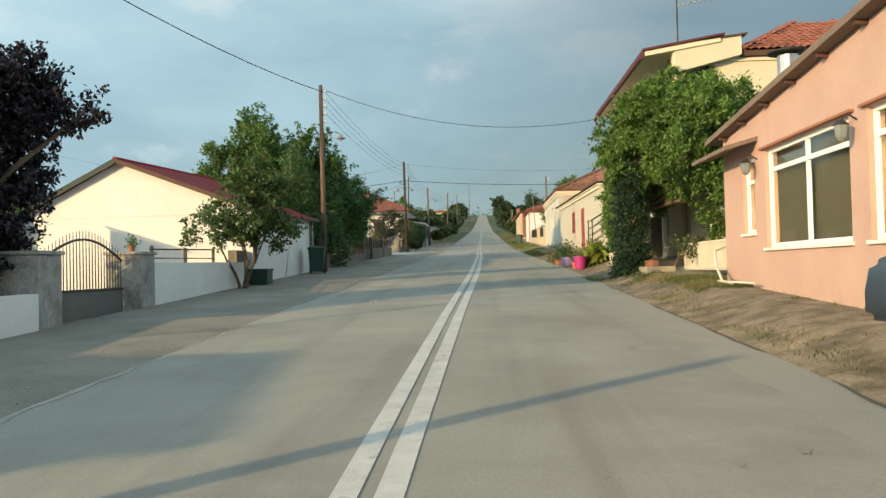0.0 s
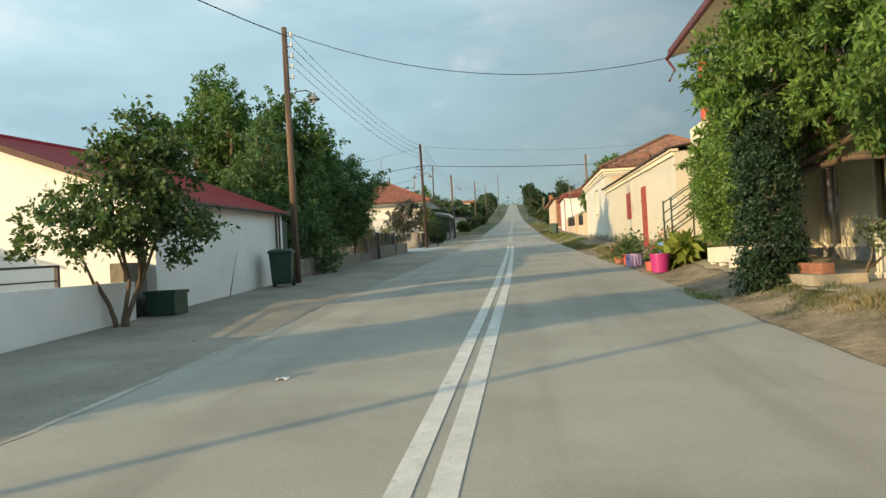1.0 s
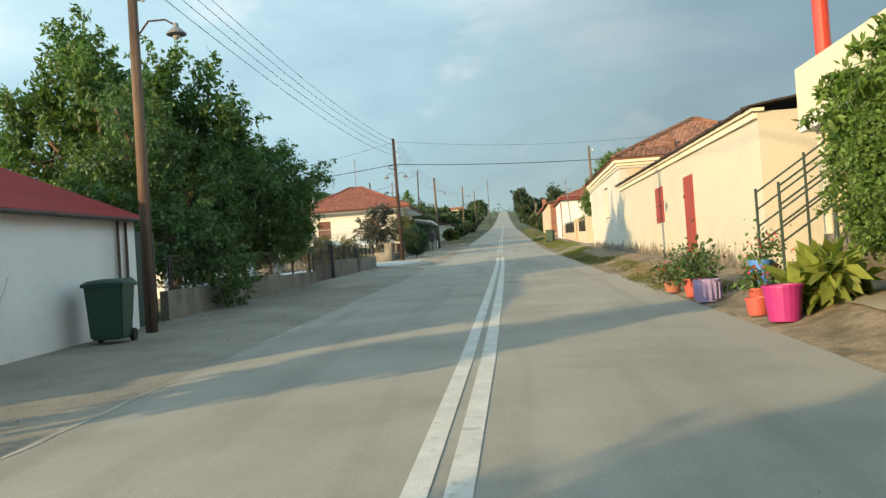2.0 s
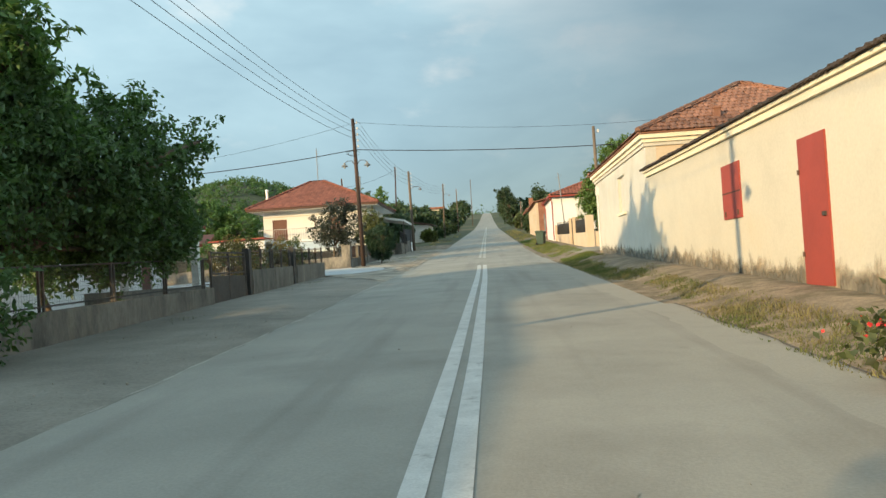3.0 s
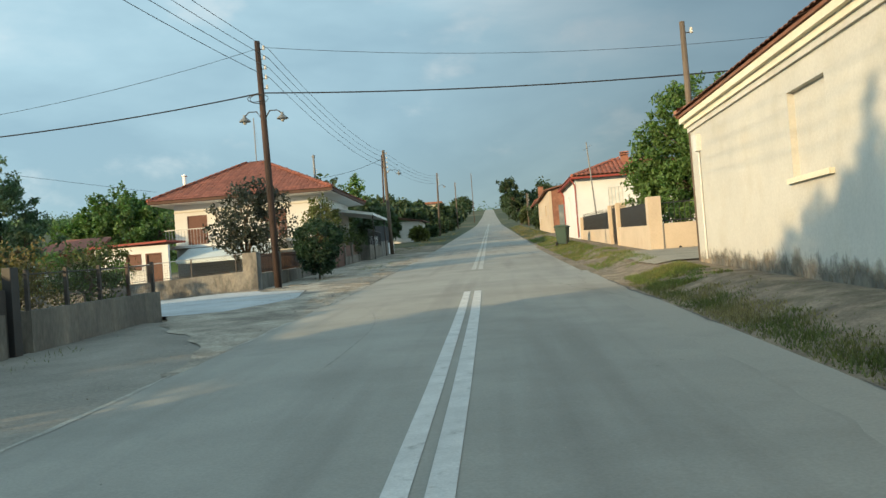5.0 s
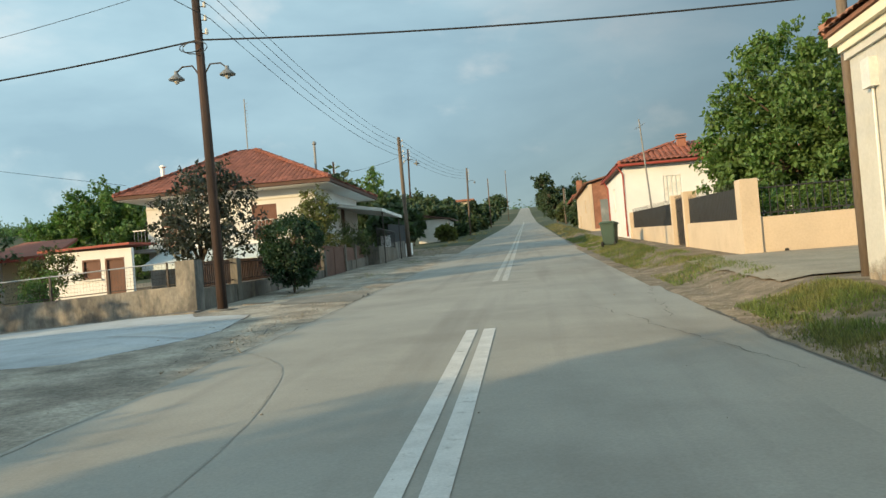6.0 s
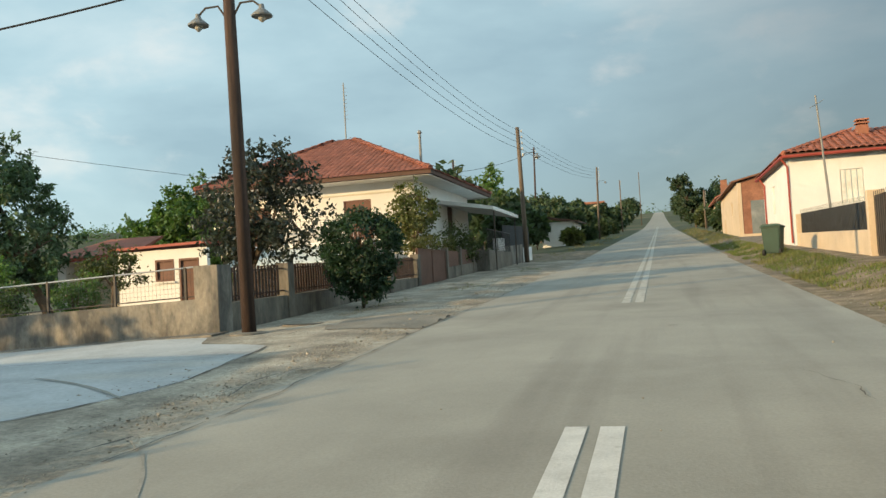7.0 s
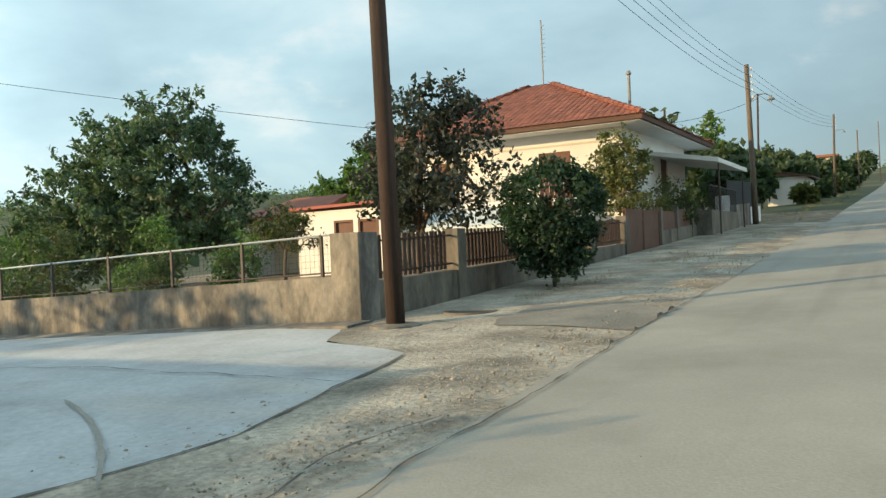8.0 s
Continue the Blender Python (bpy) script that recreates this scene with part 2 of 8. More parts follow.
M["iron"] = mat("dark_iron", (0.05, 0.042, 0.036), 0.65, 0.25, 3, 50, 0.15, stain=(0.12, 0.06, 0.035), stain_at=(0.55, 0.75))
M["cable"] = mat("black_cable", (0.02, 0.02, 0.021), 0.6, 0.1, 3, 50, 0)
M["galv"] = mat("galvanised_steel", (0.36, 0.37, 0.37), 0.45, 0.12, 2, 40, 0.05, metal=0.7)
M["steel"] = mat("dull_steel", (0.20, 0.20, 0.195), 0.6, 0.15, 2, 40, 0.05, metal=0.3)
M["bin"] = mat("green_bin_plastic", (0.014, 0.047, 0.033), 0.5, 0.12, 3, 50, 0.03, stain=(0.02, 0.055, 0.04))
M["rubber"] = mat("rubber", (0.02, 0.02, 0.02), 0.8, 0.1, 5, 50, 0.1)
M["upvc"] = mat("white_window_frame", (0.78, 0.77, 0.74), 0.4, 0.04, 2, 40, 0)
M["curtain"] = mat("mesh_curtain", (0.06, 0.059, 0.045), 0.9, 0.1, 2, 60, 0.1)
M["awning"] = mat("pale_awning_cloth", (0.50, 0.56, 0.56), 0.8, 0.08, 1, 30, 0.05)
M["whitemetal"] = mat("white_painted_metal", (0.62, 0.57, 0.46), 0.5, 0.08, 2, 40, 0.05)
M["carpaint"] = mat("slate_car_paint", (0.10, 0.125, 0.15), 0.3, 0.05, 2, 30, 0, spec=0.6)
M["magenta"] = mat("magenta_plastic", (0.34, 0.025, 0.16), 0.45, 0.06, 3, 40, 0)
M["lilac"] = mat("lilac_plastic", (0.34, 0.27, 0.46), 0.5, 0.06, 3, 40, 0)
M["redplastic"] = mat("coral_plastic", (0.42, 0.085, 0.065), 0.5, 0.06, 3, 40, 0)
M["blueplastic"] = mat("blue_plastic", (0.06, 0.20, 0.52), 0.45, 0.06, 3, 40, 0)
M["terra"] = mat("terracotta", (0.28, 0.115, 0.068), 0.85, 0.1, 3, 40, 0.1)
M["brick"] = mat("hollow_brick", (0.27, 0.115, 0.072), 0.9, 0.15, 3, 40, 0.3, rnd=0.15)
M["pebble"] = mat("pebble", (0.285, 0.255, 0.21), 0.9, 0.2, 3, 60, 0.1, island=0.35)
M["pane"] = mat("dusty_window_pane", (0.16, 0.18, 0.18), 0.25, 0.15, 1.2, 20, 0.02, stain=(0.26, 0.27, 0.26), stain_scale=0.8)
M["brickwall"] = mat("hollow_brick_wall", (0.24, 0.11, 0.07), 0.9, 0.2, 2.5, 9, 0.4, stain=(0.21, 0.105, 0.07), stain_scale=2.2)
M["lampmetal"] = mat("lamp_enamel", (0.17, 0.18, 0.185), 0.5, 0.12, 3, 40, 0.05)
M["lampglass"] = mat("frosted_lamp_glass", (0.34, 0.32, 0.27), 0.3, 0.05, 3, 40, 0)
M["porcelain"] = mat("porcelain_insulator", (0.55, 0.53, 0.48), 0.3, 0.05, 3, 40, 0)
M["gatepanel"] = mat("grey_painted_sheet", (0.11, 0.115, 0.11), 0.6, 0.15, 2, 40, 0.1, stain=(0.15, 0.14, 0.12))
M["eave"] = mat("weathered_eave_board", (0.17, 0.125, 0.095), 0.85, 0.2, 2, 30, 0.3, stain=(0.09, 0.07, 0.055), stain_scale=2)
M["darkgreen"] = mat("dark_green_sheet", (0.03, 0.05, 0.04), 0.7, 0.15, 2, 40, 0.1)
M["shadecloth"] = mat("black_shade_cloth", (0.03, 0.033, 0.035), 0.9, 0.2, 2, 60, 0.2)
LIGHT_THROUGH = (1.3, 1.5, 0.5)
M["leaf_vine"] = mat("vine_leaf", (0.098, 0.168, 0.040), 0.6, 0.36, 1.6, 12, 0, island=0.45, through_light=LIGHT_THROUGH)
M["leaf_green"] = mat("walnut_leaf", (0.082, 0.148, 0.05), 0.6, 0.32, 1.2, 12, 0, island=0.4, through_light=LIGHT_THROUGH)
M["leaf_mid"] = mat("bright_green_leaf", (0.095, 0.16, 0.045), 0.6, 0.2, 0.7, 12, 0, island=0.4, through_light=LIGHT_THROUGH)
M["leaf_dark"] = mat("dark_leaf", (0.070, 0.124, 0.050), 0.55, 0.2, 0.7, 12, 0, island=0.45, through_light=LIGHT_THROUGH)
M["leaf_olive"] = mat("olive_brown_leaf", (0.070, 0.088, 0.038), 0.6, 0.25, 0.9, 12, 0, island=0.5, through_light=LIGHT_THROUGH)
# very dark leaf colour that takes in the shade on the round bush
M["leaf_bush"] = mat("shady_bush_leaf", (0.026, 0.056, 0.032), 0.55, 0.25, 1.6, 12, 0, island=0.4, through_light=LIGHT_THROUGH)
M["leaf_ochre"] = mat("olive_green_leaf", (0.105, 0.115, 0.045), 0.6, 0.25, 1.4, 12, 0, island=0.45, through_light=LIGHT_THROUGH)
M["leaf_dry"] = mat("dry_leaf", (0.16, 0.125, 0.06), 0.7, 0.25, 0.9, 12, 0, island=0.45, through_light=LIGHT_THROUGH)
M["leaf_plum"] = mat("purple_plum_leaf", (0.014, 0.010, 0.016), 0.6, 0.2, 0.9, 12, 0, island=0.4)
M["leaf_glossy"] = mat("glossy_leaf", (0.046, 0.055, 0.044), 0.38, 0.2, 0.9, 12, 0, island=0.5, through_light=(1.0, 1.2, 0.8))
M["leaf_lime"] = mat("yellow_green_leaf", (0.17, 0.21, 0.045), 0.6, 0.2, 0.9, 12, 0, island=0.35, through_light=LIGHT_THROUGH)
M["grass"] = mat("verge_grass", (0.105, 0.128, 0.048), 0.8, 0.25, 0.7, 10, 0, island=0.4, stain=(0.185, 0.155, 0.092), stain_scale=0.7, stain_at=(0.42, 0.58), through_light=LIGHT_THROUGH)
M["greengrass"] = mat("green_grass", (0.102, 0.140, 0.044), 0.8, 0.25, 0.7, 10, 0, island=0.4, stain=(0.18, 0.165, 0.07), stain_scale=0.9, stain_at=(0.45, 0.66), through_light=LIGHT_THROUGH)
M["leaf_far"] = mat("far_tree_leaf", (0.048, 0.078, 0.040), 0.6, 0.25, 0.5, 12, 0, island=0.45, through_light=(1.2, 1.3, 0.6))
# cooler walnut leaf, the shade on the corner tree put into its green
M["leaf_shaded"] = mat("shady_walnut_leaf", (0.078, 0.126, 0.075), 0.6, 0.32, 1.2, 12, 0, island=0.45, through_light=(1.1, 1.3, 0.7))
M["leaf_young"] = mat("small_tree_leaf", (0.064, 0.104, 0.040), 0.55, 0.25, 0.9, 12, 0, island=0.5, through_light=LIGHT_THROUGH)
M["petal"] = mat("red_petal", (0.50, 0.03, 0.03), 0.6, 0.1, 3, 30, 0, island=0.3)


def glass(name, color, rough=0.05):
    m = bpy.data.materials.new(name)
    m.use_nodes = True
    nodes, links = m.node_tree.nodes, m.node_tree.links
    bsdf = nodes["Principled BSDF"]
    bsdf.inputs["Base Color"].default_value = (*color, 1)
    bsdf.inputs["Roughness"].default_value = rough
    bsdf.inputs["Transmission Weight"].default_value = 1.0
    bsdf.inputs["IOR"].default_value = 1.45
    return m




def film(name, color, dark, grain):
    """A stain lying on a wall: solid at its foot, broken up by noise towards its top."""
    m = mat(name, color, 0.95, 0.3, 2.5, 22, 0.2, stain=dark, stain_at=(0.44, 0.60), stain_scale=3.5, stretch=(1, 1, 0.4))
    nodes, links = m.node_tree.nodes, m.node_tree.links
    rise = nodes.new("ShaderNodeAttribute")
    rise.attribute_name = "rise"
    geo = nodes.new("ShaderNodeNewGeometry")
    tall = nodes.new("ShaderNodeMapping")
    tall.inputs["Scale"].default_value = (1, 1, 0.62)
    links.new(geo.outputs["Position"], tall.inputs["Vector"])
    n = nodes.new("ShaderNodeTexNoise")
    n.inputs["Scale"].default_value, n.inputs["Detail"].default_value, n.inputs["Roughness"].default_value = grain, 7, 0.68
    links.new(tall.outputs["Vector"], n.inputs["Vector"])
    gone = nodes.new("ShaderNodeMath")
    gone.operation = "MULTIPLY_ADD"
    gone.inputs[1].default_value, gone.inputs[2].default_value = -0.50, 0.17
    links.new(rise.outputs["Fac"], gone.inputs[0])
    total_n = nodes.new("ShaderNodeMath")
    total_n.operation = "ADD"
    links.new(n.outputs["Fac"], total_n.inputs[0])
    links.new(gone.outputs[0], total_n.inputs[1])
    keep = nodes.new("ShaderNodeMapRange")
    for k, v in ((1, 0.36), (2, 0.66), (3, 0.0), (4, 0.9)):
        keep.inputs[k].default_value = v
    links.new(total_n.outputs[0], keep.inputs[0])
    links.new(keep.outputs[0], nodes["Principled BSDF"].inputs["Alpha"])
    return m


M["damp"] = film("damp_stain", (0.33, 0.265, 0.185), (0.20, 0.165, 0.12), 2.2)
M["mould"] = film("grey_mould", (0.10, 0.096, 0.082), (0.20, 0.18, 0.145), 3.6)
M["glass"] = glass("window_glass", (0.85, 0.9, 0.88))

# ---- building helpers ----
def thing(name, at, label, category, group="", kind=""):
    """An Empty at the base of a thing; its parts are built in world metres and hung under it."""
    ob = new(name)
    ob.location = at
    ob.empty_display_size = 0.2
    return tagged(ob, label, category, group, kind)


def root_at(ob):
    while ob.parent:
        ob = ob.parent
    return Vector(ob.location)


def part(name, bm, material, parent=None, label="", smooth=False):
    me = bpy.data.meshes.new(name)
    if isinstance(bm, bmesh.types.BMesh):
        bm.normal_update()
        bm.to_mesh(me)
        bm.free()
    else:
        me.from_pydata(*bm)
    if parent is not None:
        me.transform(Matrix.Translation(-root_at(parent)))
    me.materials.append(material)
    if smooth:
        me.polygons.foreach_set("use_smooth", [True] * len(me.polygons))
    ob = new(name, me)
    if parent is not None:
        ob.parent = parent
    if label:
        ob["label"] = label
    return ob


def setting(name, bm, material, label, category, smooth=False):
    return tagged(part(name, bm, material, None, "", smooth), label, category, "", "structure")


def box(x0, y0, z0, x1, y1, z1, bm=None, bevel=0.0):
    bm = bm or bmesh.new()
    x0, x1, y0, y1, z0, z1 = min(x0, x1), max(x0, x1), min(y0, y1), max(y0, y1), min(z0, z1), max(z0, z1)
    v = [bm.verts.new(p) for p in ((x0, y0, z0), (x1, y0, z0), (x1, y1, z0), (x0, y1, z0), (x0, y0, z1), (x1, y0, z1), (x1, y1, z1), (x0, y1, z1))]
    fs = [bm.faces.new([v[i] for i in q]) for q in ((3, 2, 1, 0), (4, 5, 6, 7), (0, 1, 5, 4), (1, 2, 6, 5), (2, 3, 7, 6), (3, 0, 4, 7))]
    if bevel:
        es = list({e for f in fs for e in f.edges})
        bmesh.ops.bevel(bm, geom=es, offset=bevel, segments=2, affect="EDGES", profile=0.6)
    return bm


def hexa(bottom, top, bm=None):
    """A block from four bottom corners and four top corners, anticlockwise seen from above."""
    bm = bm or bmesh.new()
    v = [bm.verts.new(p) for p in (*bottom, *top)]
    for q in ((3, 2, 1, 0), (4, 5, 6, 7), (0, 1, 5, 4), (1, 2, 6, 5), (2, 3, 7, 6), (3, 0, 4, 7)):
        bm.faces.new([v[i] for i in q])
    return bm


def tube(p0, p1, r0, r1=None, n=8, bm=None, caps=True):
    bm = bm or bmesh.new()
    r1 = r0 if r1 is None else r1
    p0, p1 = Vector(p0), Vector(p1)
    q = (p1 - p0).to_track_quat("Z", "Y")
    rings = []
    for p, r in ((p0, r0), (p1, r1)):
        rings.append([bm.verts.new(p + q @ Vector((r * math.cos(2 * math.pi * i / n), r * math.sin(2 * math.pi * i / n), 0))) for i in range(n)])
    for i in range(n):
        bm.faces.new((rings[0][i], rings[0][(i + 1) % n], rings[1][(i + 1) % n], rings[1][i]))
    if caps:
        bm.faces.new(rings[0][::-1])
        bm.faces.new(rings[1])
    return bm


def bent_tube(points, radii, n=6, bm=None):
    """One tube through many points."""
    bm = bm or bmesh.new()
    pts = [Vector(p) for p in points]
    rings = []
    for i, p in enumerate(pts):
        d = pts[min(i + 1, len(pts) - 1)] - pts[max(i - 1, 0)]
        q = d.to_track_quat("Z", "Y")
        r = radii[i] if isinstance(radii, (list, tuple)) else radii
        rings.append([bm.verts.new(p + q @ Vector((r * math.cos(2 * math.pi * k / n), r * math.sin(2 * math.pi * k / n), 0))) for k in range(n)])
    for a, b in zip(rings, rings[1:]):
        for k in range(n):
            bm.faces.new((a[k], a[(k + 1) % n], b[(k + 1) % n], b[k]))
    bm.faces.new(rings[0][::-1])
    bm.faces.new(rings[-1])
    return bm


def lathe(at, profile, n=16, bm=None):
    """Turned shape from (radius, height) pairs."""
    bm = bm or bmesh.new()
    rings = [[bm.verts.new((at[0] + r * math.cos(2 * math.pi * i / n), at[1] + r * math.sin(2 * math.pi * i / n), at[2] + z)) for i in range(n)] for r, z in profile]
    for a, b in zip(rings, rings[1:]):
        for i in range(n):
            bm.faces.new((a[i], a[(i + 1) % n], b[(i + 1) % n], b[i]))
    bm.faces.new(rings[0][::-1])
    bm.faces.new(rings[-1])
    return bm


def wall_cells(along, plane, thick, a0, a1, z0, z1, holes=()):
    """A wall along x or y with openings (a0, a1, z0, z1) right through it. thick runs from the plane to plane + thick."""
    cuts_a = sorted({a0, a1, *[v for h in holes for v in h[:2] if a0 < v < a1]})
    cuts_z = sorted({z0, z1, *[v for h in holes for v in h[2:] if z0 < v < z1]})
    na, nz = len(cuts_a) - 1, len(cuts_z) - 1

    def solid(i, k):
        if not (0 <= i < na and 0 <= k < nz):
            return False
        a, z = (cuts_a[i] + cuts_a[i + 1]) / 2, (cuts_z[k] + cuts_z[k + 1]) / 2
        return not any(h[0] < a < h[1] and h[2] < z < h[3] for h in holes)

    bm = bmesh.new()
    known = {}

    def vert(side, i, k):
        key = (side, i, k)
        if key not in known:
            p = plane + thick * side
            known[key] = bm.verts.new((p, cuts_a[i], cuts_z[k]) if along == "y" else (cuts_a[i], p, cuts_z[k]))
        return known[key]

    for i in range(na):
        for k in range(nz):
            if not solid(i, k):
                continue
            for s in (0, 1):
                bm.faces.new([vert(s, i, k), vert(s, i + 1, k), vert(s, i + 1, k + 1), vert(s, i, k + 1)])
            for di, dk, q in ((-1, 0, ((i, k), (i, k + 1))), (1, 0, ((i + 1, k), (i + 1, k + 1))), (0, -1, ((i, k), (i + 1, k))), (0, 1, ((i, k + 1), (i + 1, k + 1)))):
                if not solid(i + di, k + dk):
                    bm.faces.new([vert(0, *q[0]), vert(0, *q[1]), vert(1, *q[1]), vert(1, *q[0])])
    bmesh.ops.recalc_face_normals(bm, faces=bm.faces)
    return bm


def slab(points, thick, bm=None):
    """A plate from a planar polygon, thickened downwards along z."""
    bm = bm or bmesh.new()
    top = [bm.verts.new(p) for p in points]
    low = [bm.verts.new((p[0], p[1], p[2] - thick)) for p in points]
    bm.faces.new(top)
    bm.faces.new(low[::-1])
    n = len(points)
    for i in range(n):
        bm.faces.new((top[i], low[i], low[(i + 1) % n], top[(i + 1) % n]))
    bmesh.ops.recalc_face_normals(bm, faces=bm.faces)
    return bm


def tile_shape(w, l):
    """One clay barrel tile: along +y up the slope, arched over x."""
    bm = bmesh.new()
    n, rise, t = 5, w * 0.24, 0.016
    rows = []
    for y, dz in ((0.0, 0.03), (l * 1.12, 0.0)):
        arc = [bm.verts.new((w * 0.5 * -math.cos(math.pi * i / n), y, dz + rise * math.sin(math.pi * i / n))) for i in range(n + 1)]
        rows.append(arc)
    for i in range(n):
        bm.faces.new((rows[0][i], rows[0][i + 1], rows[1][i + 1], rows[1][i]))
    lip = [bm.verts.new((v.co.x * 0.9, 0, v.co.z - t)) for v in rows[0]]
    for i in range(n):
        bm.faces.new((lip[i], lip[i + 1], rows[0][i + 1], rows[0][i]))
    me = bpy.data.meshes.new("tile")
    bm.to_mesh(me)
    bm.free()
    return me


def tile_plane(roof, corners, material, w=0.24, l=0.34, singles=120, seed=1, limit=4000, rise=1.0):
    """Rows of barrel tiles over a roof plane: corners are eave start, eave end, top end, top start. The first rows are single parts."""
    a, b, c, d = (Vector(p) for p in corners)
    u = (b - a).normalized()
    nrm = (b - a).cross(d - a).normalized()
    if nrm.z < 0:
        nrm = -nrm
    v = nrm.cross(u).normalized()
    if v.z < 0:
        v = -v
    height = (c - a).dot(v)
    width = (b - a).length
    u0, u1 = (d - a).dot(u), (c - a).dot(u)
    rng = random.Random(seed)
    shape = tile_shape(w, l)
    shape.materials.append(material)
    for q in shape.vertices:
        q.co.z *= rise
    co = [vv.co.copy() for vv in shape.vertices]
    faces = [tuple(p.vertices) for p in shape.polygons]
    verts, polys = [], []
    base = root_at(roof)
    rows = int(height / l)
    count = 0
    basis = Matrix((u, v, nrm)).transposed().to_4x4()
    for r in range(rows + 1):
        vv = r * l - 0.05
        k = max(0.0, vv / height)
        lo, hi = u0 * k, width + (u1 - width) * k
        cols = int((hi - lo) / w)
        for i in range(cols + 1):
            uu = lo + (i + 0.5) * w
            if uu > hi - w * 0.2:
                continue
            p = a + u * (uu + rng.uniform(-0.008, 0.008)) + v * (vv + rng.uniform(-0.012, 0.012)) + nrm * (0.015 + rng.uniform(0, 0.008))
            m = Matrix.Translation(p) @ basis @ Matrix.Rotation(rng.uniform(-0.02, 0.02), 4, "Z")
            count += 1
            if count <= singles:
                ob = new("tile", shape)
                ob.parent = roof
                ob.matrix_basis = Matrix.Translation(-base) @ m
            else:
                s = len(verts)
                verts += [m @ q for q in co]
                polys += [tuple(s + j for j in f) for f in faces]
    if verts:
        rest = part("tiles", (verts, [], polys), material, roof)
        rest["kind"] = "stuff"


def window_y(parent, x, out_dir, y0, y1, z0, z1, frame_mat, panes=2, transom=None, depth=0.12, name="window", inner=None, t=0.05):
    """A framed window in a wall along y; out_dir is -1 when the street lies towards -x."""
    xf = x - out_dir * depth
    w = part(name, wall_cells("y", xf, out_dir * 0.05, y0, y1, z0, z1, [(y0 + t, y1 - t, z0 + t, z1 - t)]), frame_mat, parent)
    rows = [(z0, z1)] if not transom else [(z0, transom), (transom, z1)]
    for lo, hi in rows:
        n = panes
        step = (y1 - y0) / n
        for i in range(n):
            g = part("pane", box(xf + out_dir * 0.015, y0 + i * step + t * 0.5, lo + t * 0.5, xf + out_dir * 0.022, y0 + (i + 1) * step - t * 0.5, hi - t * 0.5), M["glass"], w)
            g.visible_shadow = False
            if i:
                part("mullion", box(xf - out_dir * 0.004, y0 + i * step - t / 2, lo + t * 0.6, xf + out_dir * 0.046, y0 + i * step + t / 2, hi - t * 0.6), frame_mat, w)
    if transom:
        part("transom", box(xf - out_dir * 0.006, y0 + t * 0.6, transom - t / 2, xf + out_dir * 0.044, y1 - t * 0.6, transom + t / 2), frame_mat, w)
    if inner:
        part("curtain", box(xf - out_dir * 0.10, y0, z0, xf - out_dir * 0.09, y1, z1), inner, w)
    return w


def mesh_panel(parent, p0, p1, za0, za1, zb0, zb1, step, material, r=0.0025):
    """A wire-mesh panel from p0 (heights za0 to za1) to p1 (zb0 to zb1)."""
    verts, polys = [], []

    def wire(a, b):
        a, b = Vector(a), Vector(b)
        q = (b - a).to_track_quat("Z", "Y")
        s = len(verts)
        for p in (a, b):
            for i in range(3):
                ang = 2 * math.pi * i / 3
                verts.append(p + q @ Vector((r * math.cos(ang), r * math.sin(ang), 0)))
        polys.extend([(s, s + 1, s + 4, s + 3), (s + 1, s + 2, s + 5, s + 4), (s + 2, s, s + 3, s + 5)])

    (x0, y0), (x1, y1) = p0, p1
    length = math.hypot(x1 - x0, y1 - y0)
    n = max(1, int(length / step))
    for i in range(n + 1):
        k = i / n
        x, y = x0 + (x1 - x0) * k, y0 + (y1 - y0) * k
        wire((x, y, za0 + (zb0 - za0) * k), (x, y, za1 + (zb1 - za1) * k))
    rows = max(1, int((za1 - za0) / step))
    for j in range(rows + 1):
        k = j / rows
        wire((x0, y0, za0 + (za1 - za0) * k), (x1, y1, zb0 + (zb1 - zb0) * k))
    return part("wire_mesh", (verts, [], polys), material, parent)


# ---- plants ----
def leaf_mesh(points, size, rng, elong=1.7, up=0.35):
    """Diamond leaves with a folded midrib at the given points, as pydata."""
    n = len(points)
    d = rng.normal(size=(n, 3))
    d[:, 2] -= 0.25
    d /= np.linalg.norm(d, axis=1)[:, None]
    nn = rng.normal(size=(n, 3))
    nn[:, 2] = np.abs(nn[:, 2]) + up
    s = np.cross(d, nn)
    s /= np.linalg.norm(s, axis=1)[:, None] + 1e-9
    nn = np.cross(s, d)
    k = size * rng.uniform(0.6, 1.35, n)[:, None]
    base = points
    tip = points + d * k * elong
    mid = points + d * k * elong * 0.45
    left = mid + s * k * 0.5 + nn * k * 0.13
    right = mid - s * k * 0.5 + nn * k * 0.13
    verts = np.stack([base, left, tip, right], axis=1).reshape(-1, 3)
    idx = np.arange(n)[:, None] * 4
    faces = np.concatenate([idx + np.array([[0, 2, 1]]), idx + np.array([[0, 3, 2]])], axis=0)
    return verts, faces


def fast_mesh(name, verts, faces, material, parent=None):
    """Triangles from arrays, as one mesh object."""
    me = bpy.data.meshes.new(name)
    off = np.array(root_at(parent)) if parent is not None else np.zeros(3)
    verts = (verts - off).astype(np.float32)
    nf = len(faces)
    me.vertices.add(len(verts))
    me.vertices.foreach_set("co", verts.ravel())
    me.loops.add(nf * 3)
    me.loops.foreach_set("vertex_index", faces.astype(np.int32).ravel())
    me.polygons.add(nf)
    me.polygons.foreach_set("loop_start", np.arange(0, nf * 3, 3, dtype=np.int32))
    me.update(calc_edges=True)
    me.materials.append(material)
    ob = new(name, me)
    if parent is not None:
        ob.parent = parent
    return ob


